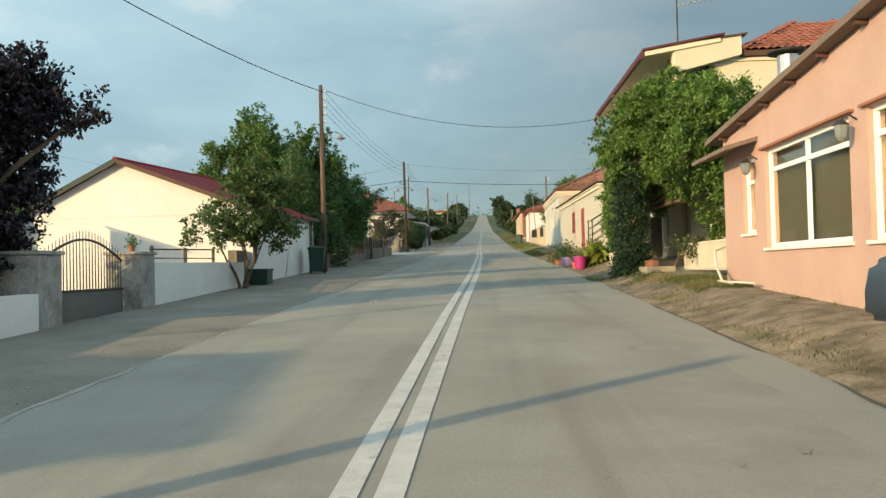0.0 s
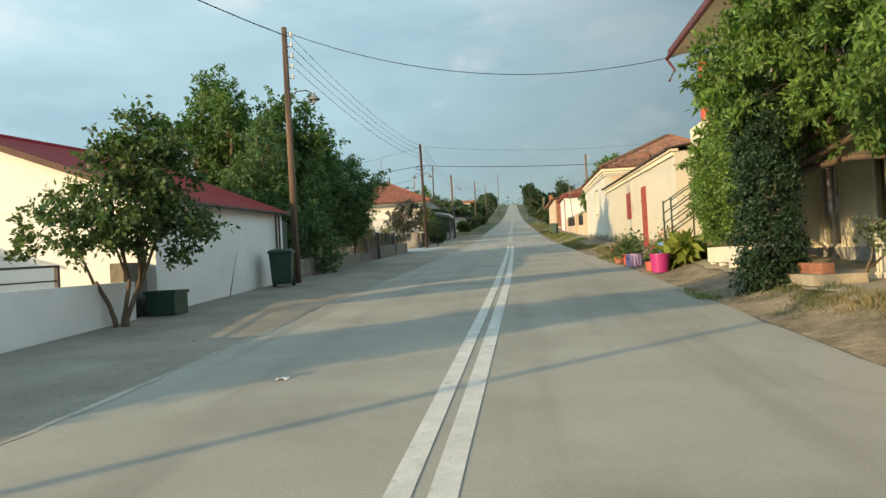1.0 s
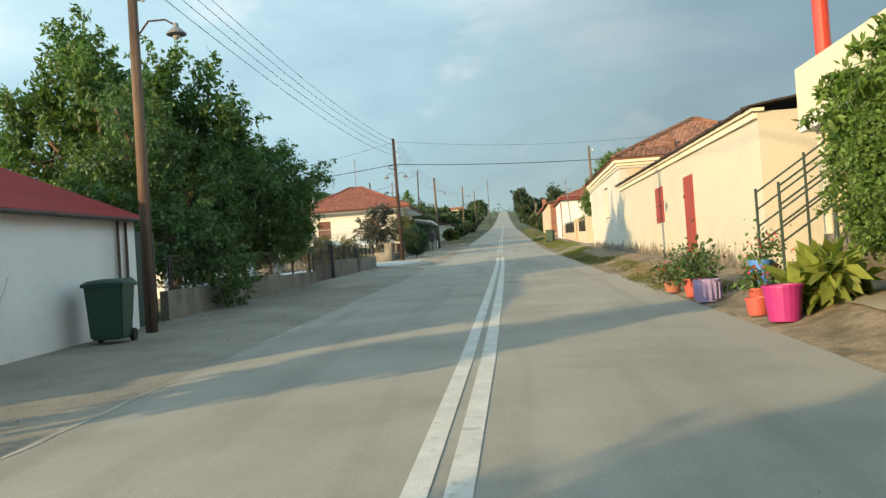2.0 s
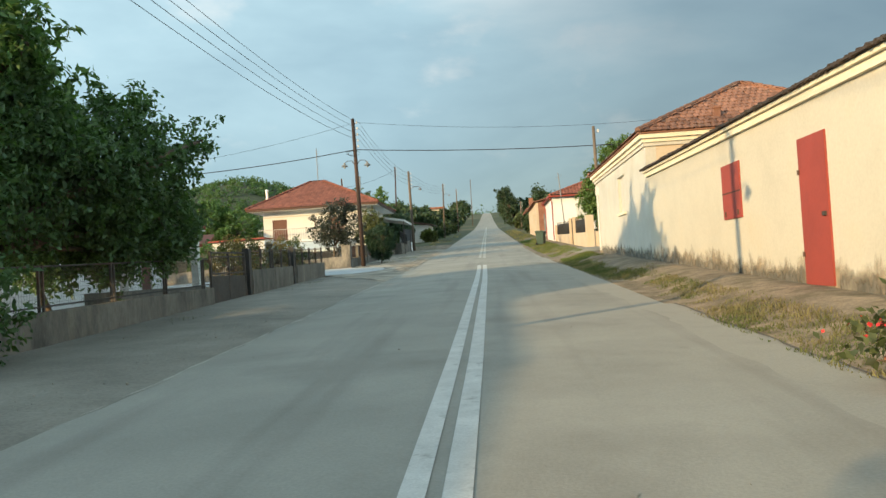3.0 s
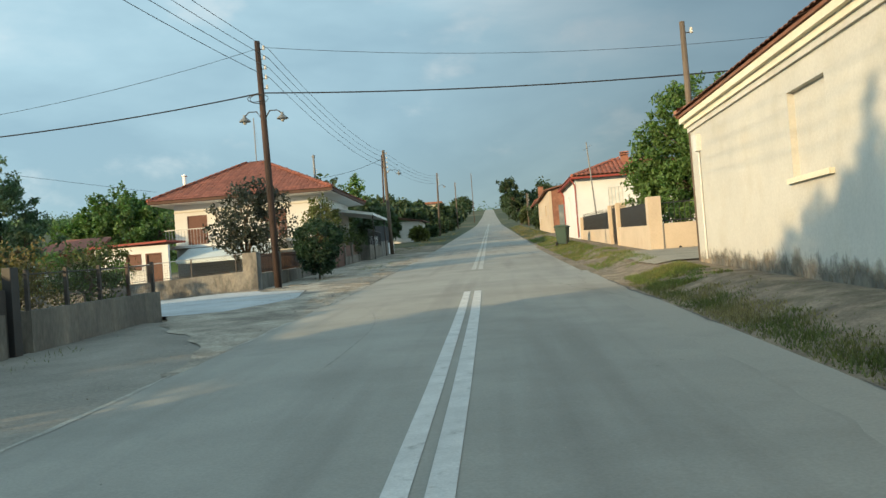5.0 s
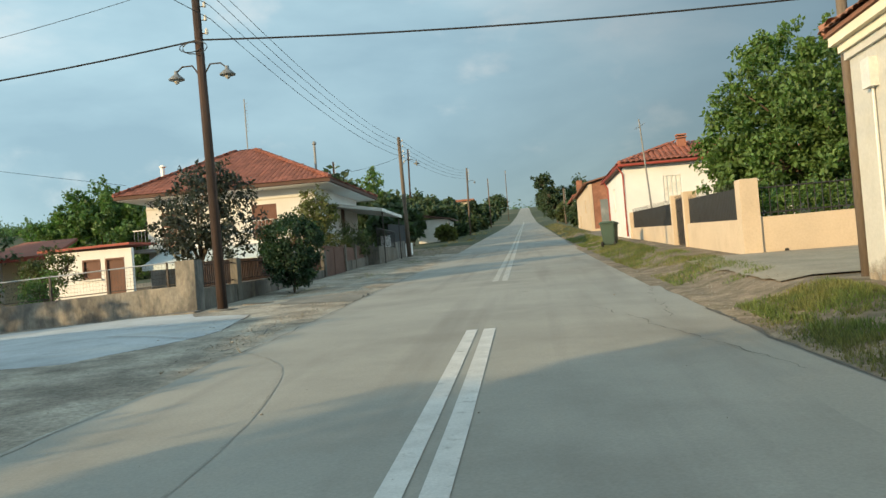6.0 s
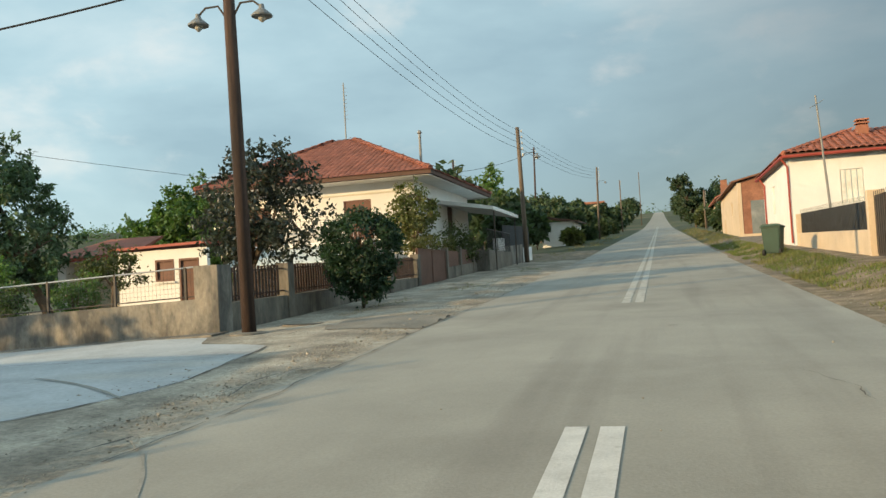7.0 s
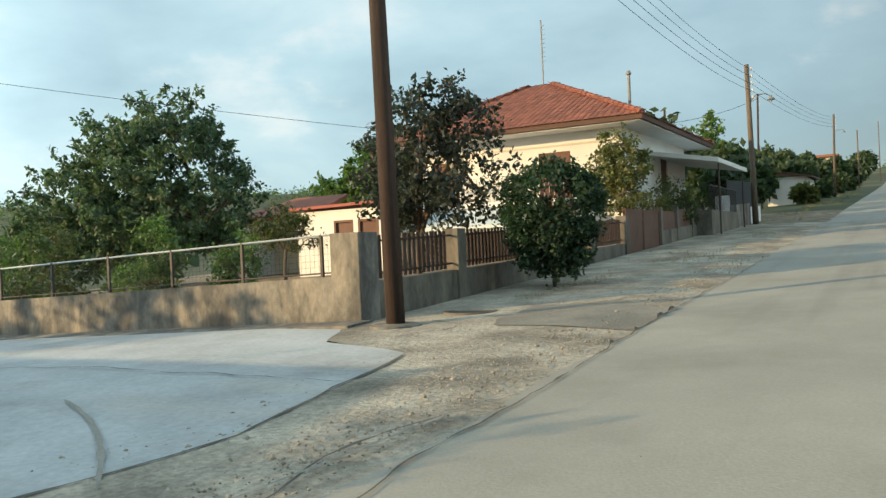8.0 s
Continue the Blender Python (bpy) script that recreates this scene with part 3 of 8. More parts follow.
def crown_points(rng, blobs, n, clump=0.45, per=60, hollow=0.55, twig=0.0, rise=0.5):
    """Points along twigs near the surface of overlapping blobs (x, y, z, rx, ry, rz)."""
    b = np.array([(*q, q[3], q[3]) if len(q) == 4 else q for q in blobs], float)
    weight = (b[:, 3] * b[:, 4] * b[:, 5]) ** (2 / 3)
    k = max(4, n // per)
    pick = rng.choice(len(b), k, p=weight / weight.sum())
    v = rng.normal(size=(k, 3))
    v /= np.linalg.norm(v, axis=1)[:, None]
    rad = hollow + (1.02 - hollow) * rng.uniform(0, 1, k) ** 0.45
    centres = b[pick, :3] + v * b[pick, 3:6] * rad[:, None]
    which = rng.integers(0, k, n)
    spread = clump * rng.uniform(0.5, 1.25, k)
    pts = centres[which] + rng.normal(size=(n, 3)) * spread[which][:, None] * np.array([0.5, 0.5, 0.42])
    if twig:
        aim = v * np.array([1.0, 1.0, 0.5]) + np.array([0, 0, rise]) + rng.normal(size=(k, 3)) * 0.35
        aim /= np.linalg.norm(aim, axis=1)[:, None]
        length = twig * rng.uniform(0.4, 1.3, k)
        u = rng.uniform(-0.3, 1.0, n)
        core = centres[which] + aim[which] * (length[which] * u)[:, None]
        pts = core + (pts - centres[which]) * (1.0 - 0.65 * np.clip(u, 0, 1))[:, None]
        pts[:, 2] -= 0.12 * length[which] * np.clip(u, 0, 1) ** 2
    return pts, centres


def tree(name, base, blobs, n, leaf, material, label, category="tree", trunk=0.14, fork=1.2, bark="bark", clump=0.45, seed=1, stems=1, elong=1.7, limbs=True, group="", hollow=0.55, per=60, twig=0.0, rise=0.5):
    rng = np.random.default_rng(seed)
    rr = random.Random(seed)
    t = thing(name, base, label, category, group)
    base = Vector(base)
    pts, centres = crown_points(rng, blobs, n, clump, per, hollow, twig, rise)
    mid = Vector(np.mean([q[:3] for q in blobs], axis=0))
    fork_p = Vector((base.x + (mid.x - base.x) * 0.25, base.y + (mid.y - base.y) * 0.25, base.z + fork))
    bm = bmesh.new()
    tops = []
    for s in range(stems):
        off = Vector((rr.uniform(-0.12, 0.12), rr.uniform(-0.12, 0.12), 0)) * (stems > 1)
        top = fork_p + off * 4
        tops.append(top)
        knee = base + (top - base) * 0.5 + Vector((rr.uniform(-0.06, 0.06), rr.uniform(-0.06, 0.06), 0))
        bent_tube([base + off - Vector((0, 0, 0.15)), base + off + Vector((0, 0, 0.1)), knee, top], [trunk * 1.35, trunk, trunk * 0.85, trunk * 0.7], 8, bm)
    part("trunk", bm, M[bark], t, smooth=True)
    if limbs:
        bm = bmesh.new()
        for q in blobs:
            c = Vector(q[:3])
            start = min(tops, key=lambda p: (p - c).length)
            bend = start.lerp(c, 0.5) + Vector((rr.uniform(-0.2, 0.2), rr.uniform(-0.2, 0.2), 0.15))
            bent_tube([start - Vector((0, 0, 0.1)), bend, c], [trunk * 0.6, trunk * 0.42, trunk * 0.22], 6, bm)
        order = rng.permutation(len(centres))[:min(70, len(centres))]
        cen = [Vector(q[:3]) for q in blobs]
        for i in order:
            p = Vector(centres[i])
            c = min(cen, key=lambda q: (q - p).length)
            bent_tube([c, c.lerp(p, 0.5) + Vector((0, 0, 0.08)), p], [trunk * 0.2, trunk * 0.13, trunk * 0.05], 4, bm)
        part("branchwork", bm, M[bark], t, smooth=True)
    verts, faces = leaf_mesh(pts, leaf, rng, elong)
    fast_mesh("crown", verts, faces, M[material], t)
    return t

# ---- ground ----
PROFILE_Y = (-400, -60, 0, 15, 30, 45, 60, 75, 100, 250, 400, 730, 900, 4000)
PROFILE_Z = (-14, -3.5, -1.06, -0.43, 0.2, 0.77, 1.33, 2.0, 3.2, 11.6, 22, 47, 48, 40)
HILLS = ((-236, 880, 52, 88, 200), (-420, 900, 26, 160, 220), (-700, 620, 26, 240, 240), (-1100, 500, 30, 300, 400), (-95, 1150, 24, 90, 150), (350, 1200, 20, 300, 200))


def ramp(v, a, b):
    k = min(1.0, max(0.0, (v - a) / (b - a)))
    return k * k * (3 - 2 * k)


def road_z(y):
    """Height of the road's middle: a slope that steepens up the hill."""
    s = 5 if y < 150 else 30
    return float(np.mean(np.interp([y - s, y - s / 2, y, y + s / 2, y + s], PROFILE_Y, PROFILE_Z)))


def ground_z(x, y):
    z = road_z(y)
    z += 0.25 * ramp(x, 3.95, 5.2)
    if x < -7:
        z -= 0.04 * min(-7 - x, 60)
    for hx, hy, h, sx, sy in HILLS:
        z += h * math.exp(-((x - hx) / sx) ** 2 - ((y - hy) / sy) ** 2)
    return z


def centre_x(y):
    return float(np.interp(y, (-50, 5, 13, 18, 26, 35, 50, 56, 61, 70, 75, 110, 760), (0.2, 0.39, 0.46, 0.53, 0.64, 0.69, 0.71, 0.69, 0.655, 0.59, 0.575, 0.5, 0.5)))


def edge_left(y):
    return float(np.interp(y, (-50, 0, 12, 25, 35, 60, 75, 110, 760), (-2.8, -2.72, -2.7, -2.55, -2.42, -2.42, -2.5, -2.7, -2.7)))


def edge_right(y):
    return float(np.interp(y, (-50, 0, 25, 40, 60, 75, 105, 760), (3.8, 3.85, 4.0, 3.85, 3.68, 3.6, 3.7, 3.7)))


YS = [-400, -250, -150, -100, -60, -40, -30] + list(range(-24, 112)) + list(range(115, 240, 5)) + list(range(240, 760, 10)) + list(range(780, 1400, 40)) + [1500, 1700, 2000, 2500, 3200]
XS = [-2600, -2000, -1500, -1150, -950, -800, -680, -590, -520, -460, -410, -370, -330, -300, -270, -240, -210, -180, -150, -125, -100, -80, -60, -45, -34, -26, -20, -16, -13, -11,
      -9, -8, -7, -6.4, -5.75, -5, -4.2, -3.4, -2.2, -1, 0.5, 2, 3.2, 3.55, 3.75, 3.95, 4.2, 4.5, 4.8, 5.2, 5.7, 6.5, 7.5, 9, 11, 14, 18, 24, 32, 45, 60, 80, 110, 150, 200, 260, 330, 420, 550, 700, 1000, 1500, 2600]


def sheet(xs, ys, height):
    nx = len(xs)
    verts = [(x, y, height(x, y)) for y in ys for x in xs]
    faces = [(j * nx + i, j * nx + i + 1, (j + 1) * nx + i + 1, (j + 1) * nx + i) for j in range(len(ys) - 1) for i in range(nx - 1)]
    return verts, [], faces


def earth_height(x, y):
    z = ground_z(x, y)
    if -5.8 < x < edge_right(y) - 0.1 and y < 96 or edge_left(y) + 0.1 < x < edge_right(y) - 0.1 and y < 770:
        return z - 0.1
    rough = 0.0 if abs(x) > 40 else 0.010 * noise.noise((x * 0.9, y * 0.7, 3.0)) * ramp(abs(x - 0.7), 3.4, 4.4)
    return z + rough - 0.02


setting("ground", sheet(XS, YS, earth_height), M["earth"], "dry earth verge and sloping land with patches of grass", "ground", True)
land = bpy.data.objects["ground"].data
land.materials.append(M["scrub"])
for p in land.polygons:
    if p.center.y > 112 or p.center.x < -30 or p.center.x > 26:
        p.material_index = 1

ROAD_YS = [y for y in YS if -60 <= y <= 760]


def strip(left, right, ys, n, height, lift):
    verts, faces = [], []
    for y in ys:
        a, b = left(y), right(y)
        for i in range(n + 1):
            x = a + (b - a) * i / n
            verts.append((x, y, height(x, y) + lift))
    for j in range(len(ys) - 1):
        for i in range(n):
            q = j * (n + 1) + i
            faces.append((q, q + 1, q + n + 2, q + n + 1))
    return verts, [], faces


def road_height(x, y):
    k = (x - centre_x(y)) / 3.3
    return road_z(y) - 0.035 * k * k


def wobble(y, k):
    return 0.10 * noise.noise((y * 0.55, k, 0.0)) + 0.05 * noise.noise((y * 1.9, k, 5.0))


FINE_YS = list(np.arange(-24, 111, 0.5)) + [y for y in ROAD_YS if y > 110]
road = setting("road", strip(lambda y: edge_left(y) + wobble(y, 1.3), lambda y: edge_right(y) + wobble(y, 7.7), FINE_YS, 10, road_height, 0.0), M["asphalt"], "worn pale asphalt village road climbing a hill", "road", True)

def beside_road(x, y):
    """Ground that dips to meet the road's edge."""
    return ground_z(x, y) - 0.006 - 0.042 * ramp(x, edge_left(y) - 0.9, edge_left(y) - 0.05)


STREET_Y0, STREET_Y1 = 60.3, 67.4


def street_edge(y):
    """Where the side street's concrete breaks off towards the road."""
    x = float(np.interp(y, (60.3, 61.3, 62.0, 63.0, 64.0, 65.5, 66.1, 66.5, 67.4), (-4.7, -4.2, -3.86, -3.64, -3.8, -4.05, -4.2, -5.5, -5.9)))
    return x + 0.5 * wobble(y * 3, 2.0) + 0.03 * noise.noise((y * 9.0, 1.0, 8.0))


def apron_edge(y):
    """The gravel's side away from the road: it meets the street's broken edge."""
    if 60.3 < y < 67.4:
        return street_edge(y) - 0.02
    return edge_left(y) - 0.1 - 3.4 * ramp(y, 52, 61.5) - 0.5 * noise.noise((y * 0.8, 3.0, 6.0)) * (52 < y < 60)


setting("pavement_left", strip(lambda y: -5.85, lambda y: edge_left(y) + 0.2, [y for y in range(-24, 60)], 6, beside_road, 0.0),
        M["shoulder"], "dusty grey asphalt shoulder beside the road", "pavement", True)
setting("pavement_street", strip(lambda y: -40.0, street_edge, list(np.arange(STREET_Y0, STREET_Y1, 0.1)), 30, lambda x, y: ground_z(x, y) + 0.006 * noise.noise((x, y, 2.0)), 0.004),
        M["street"], "pale grey concrete side street with cracks", "pavement", True)
setting("pavement_apron", strip(apron_edge, lambda y: edge_left(y) + 0.2, list(np.arange(52, 96, 0.2)), 10, lambda x, y: beside_road(x, y) + 0.006 * noise.noise((x * 1.5, y * 1.5, 0.0)), 0.013),
        M["gravel"], "broken asphalt and gravel edge of the road", "pavement", True)

LINE_END, LINE_START = 60.95, 70.2
# painted centre lines: two solid lines, a gap at the side street, then two more
for a, b in ((-24, LINE_END), (LINE_START, 260)):
    for off, w in ((-0.115, 0.14), (0.112, 0.15)):
        ys = [a] + [float(y) for y in FINE_YS if a < y < b] + [b]
        part("centre_line", strip(lambda y: centre_x(y) + off - w / 2, lambda y: centre_x(y) + off + w / 2, ys, 1, road_height, 0.005), M["paint" if a < 0 else "paintworn"], road, "worn white painted line" if a < 0 else "faded white painted line")
ys = [float(y) for y in np.arange(-6, 62, 0.25)]
part("edge_crack", strip(lambda y: edge_right(y) - 0.03 + wobble(y, 7.7), lambda y: edge_right(y) + 0.02 + wobble(y, 7.7) + 0.5 * wobble(y * 3.1, 2.0), ys, 1, road_height, 0.006), M["tar"], road, "dark broken edge of the asphalt")
ys = [float(y) for y in np.arange(2, 57.5, 0.25)]
part("dusty_edge", strip(lambda y: edge_left(y) - 0.02 + 0.5 * wobble(y * 1.7, 4.0), lambda y: edge_left(y) - 0.02 + 0.5 * wobble(y * 1.7, 4.0) + max(0.0, 0.04 + 0.13 * noise.noise((y * 0.35, 9.0, 0.0)) + 0.08 * noise.noise((y * 1.9, 9.0, 4.0))), ys, 1, road_height, 0.004), M["dust"], road, "pale dusty edge of the asphalt")
ys = [float(y) for y in np.arange(-6, 57, 0.25)]
part("pale_edge", strip(lambda y: edge_right(y) - 0.62 + 2.0 * wobble(y * 0.6, 3.0) + 0.6 * wobble(y * 2.7, 6.0), lambda y: edge_right(y) - 0.05 + wobble(y, 7.7), ys, 2, road_height, 0.0012), M["edge"], road, "pale worn edge of the asphalt")
setting("pavement_lane", strip(lambda y: 4.75 + 0.25 * noise.noise((y * 0.9, 8, 3)) + 0.12 * noise.noise((y * 3.0, 2, 3)), lambda y: 24.0, list(np.arange(62.4, 68.96, 0.25)), 40, ground_z, 0.012), M["pad"], "worn concrete side lane beside the apricot wall", "pavement", True)

# ---- houses on the left ----
def gable_white_house():
    h = thing("white_house", (-9, 28, ground_z(-9, 28)), "low white plastered house with a red sheet gable roof", "house")
    x0, x1, y0, y1 = -12.6, -5.75, 23.7, 32.2
    ax, ridge = -9.75, (3.6, 3.95)           # ridge and eaves rise a little with the street
    el, er = (2.08, 2.3), (2.08, 2.26)

    def end_wall(y, k):
        bm = bmesh.new()
        outline = [(x0, -1.0), (x1, -1.0), (x1, er[k]), (ax, ridge[k]), (x0, el[k])]
        rows = [[bm.verts.new((x, yy, z)) for x, z in outline] for yy in (y, y + 0.25)]
        bm.faces.new(rows[0])
        bm.faces.new(rows[1][::-1])
        for i in range(5):
            bm.faces.new((rows[0][i], rows[1][i], rows[1][(i + 1) % 5], rows[0][(i + 1) % 5]))
        bmesh.ops.recalc_face_normals(bm, faces=bm.faces)
        return bm

    part("gable_wall", end_wall(y0, 0), M["white"], h)
    part("gable_wall", end_wall(y1 - 0.25, 1), M["white"], h)
    for xa, xb, e in ((x1 - 0.25, x1, er), (x0, x0 + 0.25, el)):
        part("wall", hexa([(xa, y0 + 0.25, -1), (xb, y0 + 0.25, -1), (xb, y1 - 0.25, -1), (xa, y1 - 0.25, -1)], [(xa, y0 + 0.25, e[0]), (xb, y0 + 0.25, e[0]), (xb, y1 - 0.25, e[1]), (xa, y1 - 0.25, e[1])]), M["white"], h)
    ya, yb = y0 - 0.2, y1 + 0.2
    for xe, e in ((x1 + 0.22, er), (x0 - 0.25, el)):
        part("roof", slab([(ax, ya, ridge[0] + 0.1), (xe, ya, e[0] + 0.02), (xe, yb, e[1] + 0.02), (ax, yb, ridge[1] + 0.1)], 0.07), M["redroof"], h)
    part("ridge_cap", tube((ax, ya, ridge[0] + 0.1), (ax, yb, ridge[1] + 0.1), 0.06, n=8), M["redroof"], h)
    part("verge_board", hexa([(x0 - 0.25, ya - 0.03, el[0] - 0.14), (ax, ya - 0.03, ridge[0] - 0.06), (ax, ya, ridge[0] - 0.06), (x0 - 0.25, ya, el[0] - 0.14)],
                             [(x0 - 0.25, ya - 0.03, el[0] + 0.03), (ax, ya - 0.03, ridge[0] + 0.11), (ax, ya, ridge[0] + 0.11), (x0 - 0.25, ya, el[0] + 0.03)]), M["darkgreen"], h)
    part("verge_board", hexa([(ax, ya - 0.03, ridge[0] - 0.02), (x1 + 0.22, ya - 0.03, er[0] - 0.1), (x1 + 0.22, ya, er[0] - 0.1), (ax, ya, ridge[0] - 0.02)],
                             [(ax, ya - 0.03, ridge[0] + 0.11), (x1 + 0.22, ya - 0.03, er[0] + 0.03), (x1 + 0.22, ya, er[0] + 0.03), (ax, ya, ridge[0] + 0.11)]), M["darkbrown"], h)
    part("string_line", box(x0, y0 - 0.012, 1.99, x1 - 0.3, y0, 2.015), M["whiteold"], h)
    part("gutter", tube((x1 + 0.25, y0, er[0] - 0.03), (x1 + 0.25, y1, er[1] - 0.03), 0.035, n=8), M["iron"], h)
    for y in (31.45, 31.75):
        part("downpipe", tube((x1 + 0.05, y, 0.15), (x1 + 0.05, y, 2.2), 0.028, n=8), M["iron"], h)
    rr = random.Random(4)
    pts = [(x1 + 0.004, 27.6 + 0.10 * i + rr.uniform(-0.03, 0.03), 0.1 + 0.17 * i) for i in range(8)]
    part("crack", bent_tube(pts, [0.022, 0.02, 0.012, 0.007, 0.005, 0.004, 0.003, 0.002], 4), M["tar"], h)
    shed = thing("lean_to_shed", (-14.5, 27, ground_z(-14.5, 27)), "dark lean-to with a dull red roof beside the white house", "shed")
    part("wall", box(-16.6, 25, -1.2, -12.95, 31, 1.9), M["concrete"], shed)
    part("roof", slab([(-12.9, 24.6, 2.15), (-12.9, 31.3, 2.25), (-17.2, 31.3, 2.6), (-17.2, 24.6, 2.5)], 0.08), M["redroof"], shed)


gable_white_house()


def hip_roof(parent, x0, x1, y0, y1, ze, zr, rx0, rx1, ry0, ry1, material, w, l, singles, seed, rise=1.0, edge=0.14, edge_mat="darkbrown"):
    """Four tiled planes from the eave rectangle up to a ridge; returns the roof part."""
    bm = bmesh.new()
    e = [bm.verts.new(p) for p in ((x0, y0, ze), (x1, y0, ze), (x1, y1, ze), (x0, y1, ze))]
    lo = [bm.verts.new((v.co.x, v.co.y, ze - edge)) for v in e]
    r = [bm.verts.new(p) for p in ((rx0, ry0, zr), (rx1, ry0, zr), (rx1, ry1, zr), (rx0, ry1, zr))]
    bm.faces.new(lo[::-1])
    for i in range(4):
        bm.faces.new((lo[i], lo[(i + 1) % 4], e[(i + 1) % 4], e[i]))
        bm.faces.new((e[i], e[(i + 1) % 4], r[(i + 1) % 4], r[i]))
    bm.faces.new(r)
    bmesh.ops.remove_doubles(bm, verts=bm.verts, dist=0.001)
    roof = part("roof", bm, M[edge_mat], parent)
    E = [(x0, y0, ze), (x1, y0, ze), (x1, y1, ze), (x0, y1, ze)]
    R = [(rx0, ry0, zr), (rx1, ry0, zr), (rx1, ry1, zr), (rx0, ry1, zr)]
    for i in range(4):
        tile_plane(roof, (E[i], E[(i + 1) % 4], R[(i + 1) % 4], R[i]), material, w, l, singles if i in (0, 1, 3) else 0, seed + i, rise=rise)
    for i in range(4):
        a, b = Vector(E[i]), Vector(R[i])
        n = int((b - a).length / 0.36)
        bm = bmesh.new()
        for k in range(n):
            p, q = a.lerp(b, k / n), a.lerp(b, (k + 1.1) / n)
            tube(p + Vector((0, 0, 0.05)), q + Vector((0, 0, 0.04)), 0.10, 0.085, 8, bm)
        part("hip_tiles", bm, material, roof)
    return roof


def hip_house():
    h = thing("two_storey_house", (-11.6, 88.6, ground_z(-11.6, 88.6)), "two-storey cream house with a red tiled hip roof and brown shutters", "house")
    x0, x1, y0, y1, zb, zt = -15.0, -7.5, 84.5, 93.0, 0.8, 6.2
    near = [(-14.35, -13.3, 4.0, 5.55), (-10.3, -9.2, 4.0, 5.55)]
    part("wall", wall_cells("x", y0, 0.25, x0, x1, zb, zt, near), M["offwhite"], h)
    sidew = [(86.2, 87.2, 4.6, 5.6), (89.2, 90.2, 3.5, 5.6)]
    part("wall", wall_cells("y", x1, -0.25, y0 + 0.25, y1, zb, zt, sidew), M["offwhite"], h)
    part("wall", box(x0, y0 + 0.25, zb, x0 + 0.25, y1, zt), M["offwhite"], h)
    part("wall", box(x0 + 0.25, y1 - 0.25, zb, x1 - 0.25, y1, zt), M["offwhite"], h)
    part("frieze", box(x0 - 0.02, y0 - 0.02, 5.72, x1 + 0.02, y0, 5.78), M["cream"], h)
    for a, b, lo, hi in near:
        s = part("shutter", box(a, y0 + 0.06, lo, b, y0 + 0.12, hi), M["brown"], h, "closed brown roller shutter")
        for k in range(14):
            z = lo + (hi - lo) * (k + 0.5) / 14
            part("slat", box(a + 0.05, y0 + 0.045, z - 0.04, b - 0.05, y0 + 0.062, z + 0.04), M["brown"], s)
        part("shutter_frame", wall_cells("x", y0 + 0.02, 0.05, a - 0.02, b + 0.02, lo - 0.02, hi + 0.02, [(a + 0.05, b - 0.05, lo + 0.05, hi - 0.05)]), M["brown"], h)
    for a, b, lo, hi in sidew:
        part("shutter", box(x1 - 0.12, a, lo, x1 - 0.06, b, hi), M["darkbrown"], h)
    hip_roof(h, -15.95, -6.55, 83.5, 94.0, 6.32, 8.6, -12.3, -11.3, 88.7, 89.4, M["tile"], 0.21, 0.34, 100, 20, 0.45)
    part("soffit", box(-15.85, 83.6, 6.14, -6.65, 93.9, 6.17), M["white"], h)
    # balcony along the near wall
    bal = part("balcony", box(-15.1, 83.3, 3.86, -9.0, y0, 4.0), M["white"], h)
    for i in range(39):
        x = -15.05 + i * 0.158
        part("baluster", tube((x, 83.36, 4.0), (x, 83.36, 4.78), 0.011, n=5), M["galv"], bal)
    part("handrail", box(-15.1, 83.33, 4.78, -9.0, 83.39, 4.82), M["galv"], bal)
    aw = part("awning", slab([(-13.9, 83.28, 3.82), (-9.3, 83.28, 3.82), (-9.2, 81.6, 3.25), (-13.95, 81.6, 3.25)], 0.03), M["awning"], h, "pale blue-grey cloth awning")
    part("valance", box(-13.95, 81.58, 3.05, -9.2, 81.6, 3.25), M["awning"], aw)
    # porch roof and stair on the road side
    porch = part("porch_roof", slab([(-7.5, 87.6, 5.62), (-5.2, 87.6, 5.2), (-5.2, 93.4, 5.2), (-7.5, 93.4, 5.62)], 0.15), M["offwhite"], h, "sloping cream porch canopy")
    for y in (88.4, 93.2):
        part("post", tube((-5.35, y, 2.4), (-5.35, y, 5.15), 0.03, n=8), M["iron"], porch)
    part("porch_floor", box(-7.5, 88.2, 1.8, -5.6, 93.4, 3.5), M["concrete"], h)
    for i in range(6):
        part("step", box(-7.4, 88.2 - 0.3 * (i + 1), 1.8, -6.3, 88.2 - 0.3 * i, 3.5 - 0.17 * (i + 1)), M["concrete"], h)
    rail = part("porch_rail", tube((-5.65, 88.2, 4.35), (-5.65, 93.4, 4.35), 0.025, n=6), M["black"], h)
    for i in range(24):
        y = 88.25 + i * 0.22
        part("bar", tube((-5.65, y, 3.5), (-5.65, y, 4.35), 0.012, n=5), M["black"], rail)
    part("stair_rail", bent_tube([(-6.3, 88.2, 4.35), (-6.3, 86.4, 3.3)], 0.025, 6), M["black"], h)
    for x, y, z0, z1, cap in ((-8.7, 89.8, 7.2, 8.8, 0.15),):
        fl = part("flue", tube((x, y, z0), (x, y, z1), 0.06, n=10), M["steel"], h, "grey metal flue pipe")
        part("cowl", lathe((x, y, z1 - 0.02), [(0.07, 0), (cap * 0.7, 0.03), (cap * 0.7, 0.07), (0.05, 0.16)], 10), M["steel"], fl)
    pipe = part("flue", tube((-15.35, 87.2, 6.3), (-15.35, 87.2, 7.95), 0.1, n=12), M["upvc"], h, "white flue pipe with a cap")
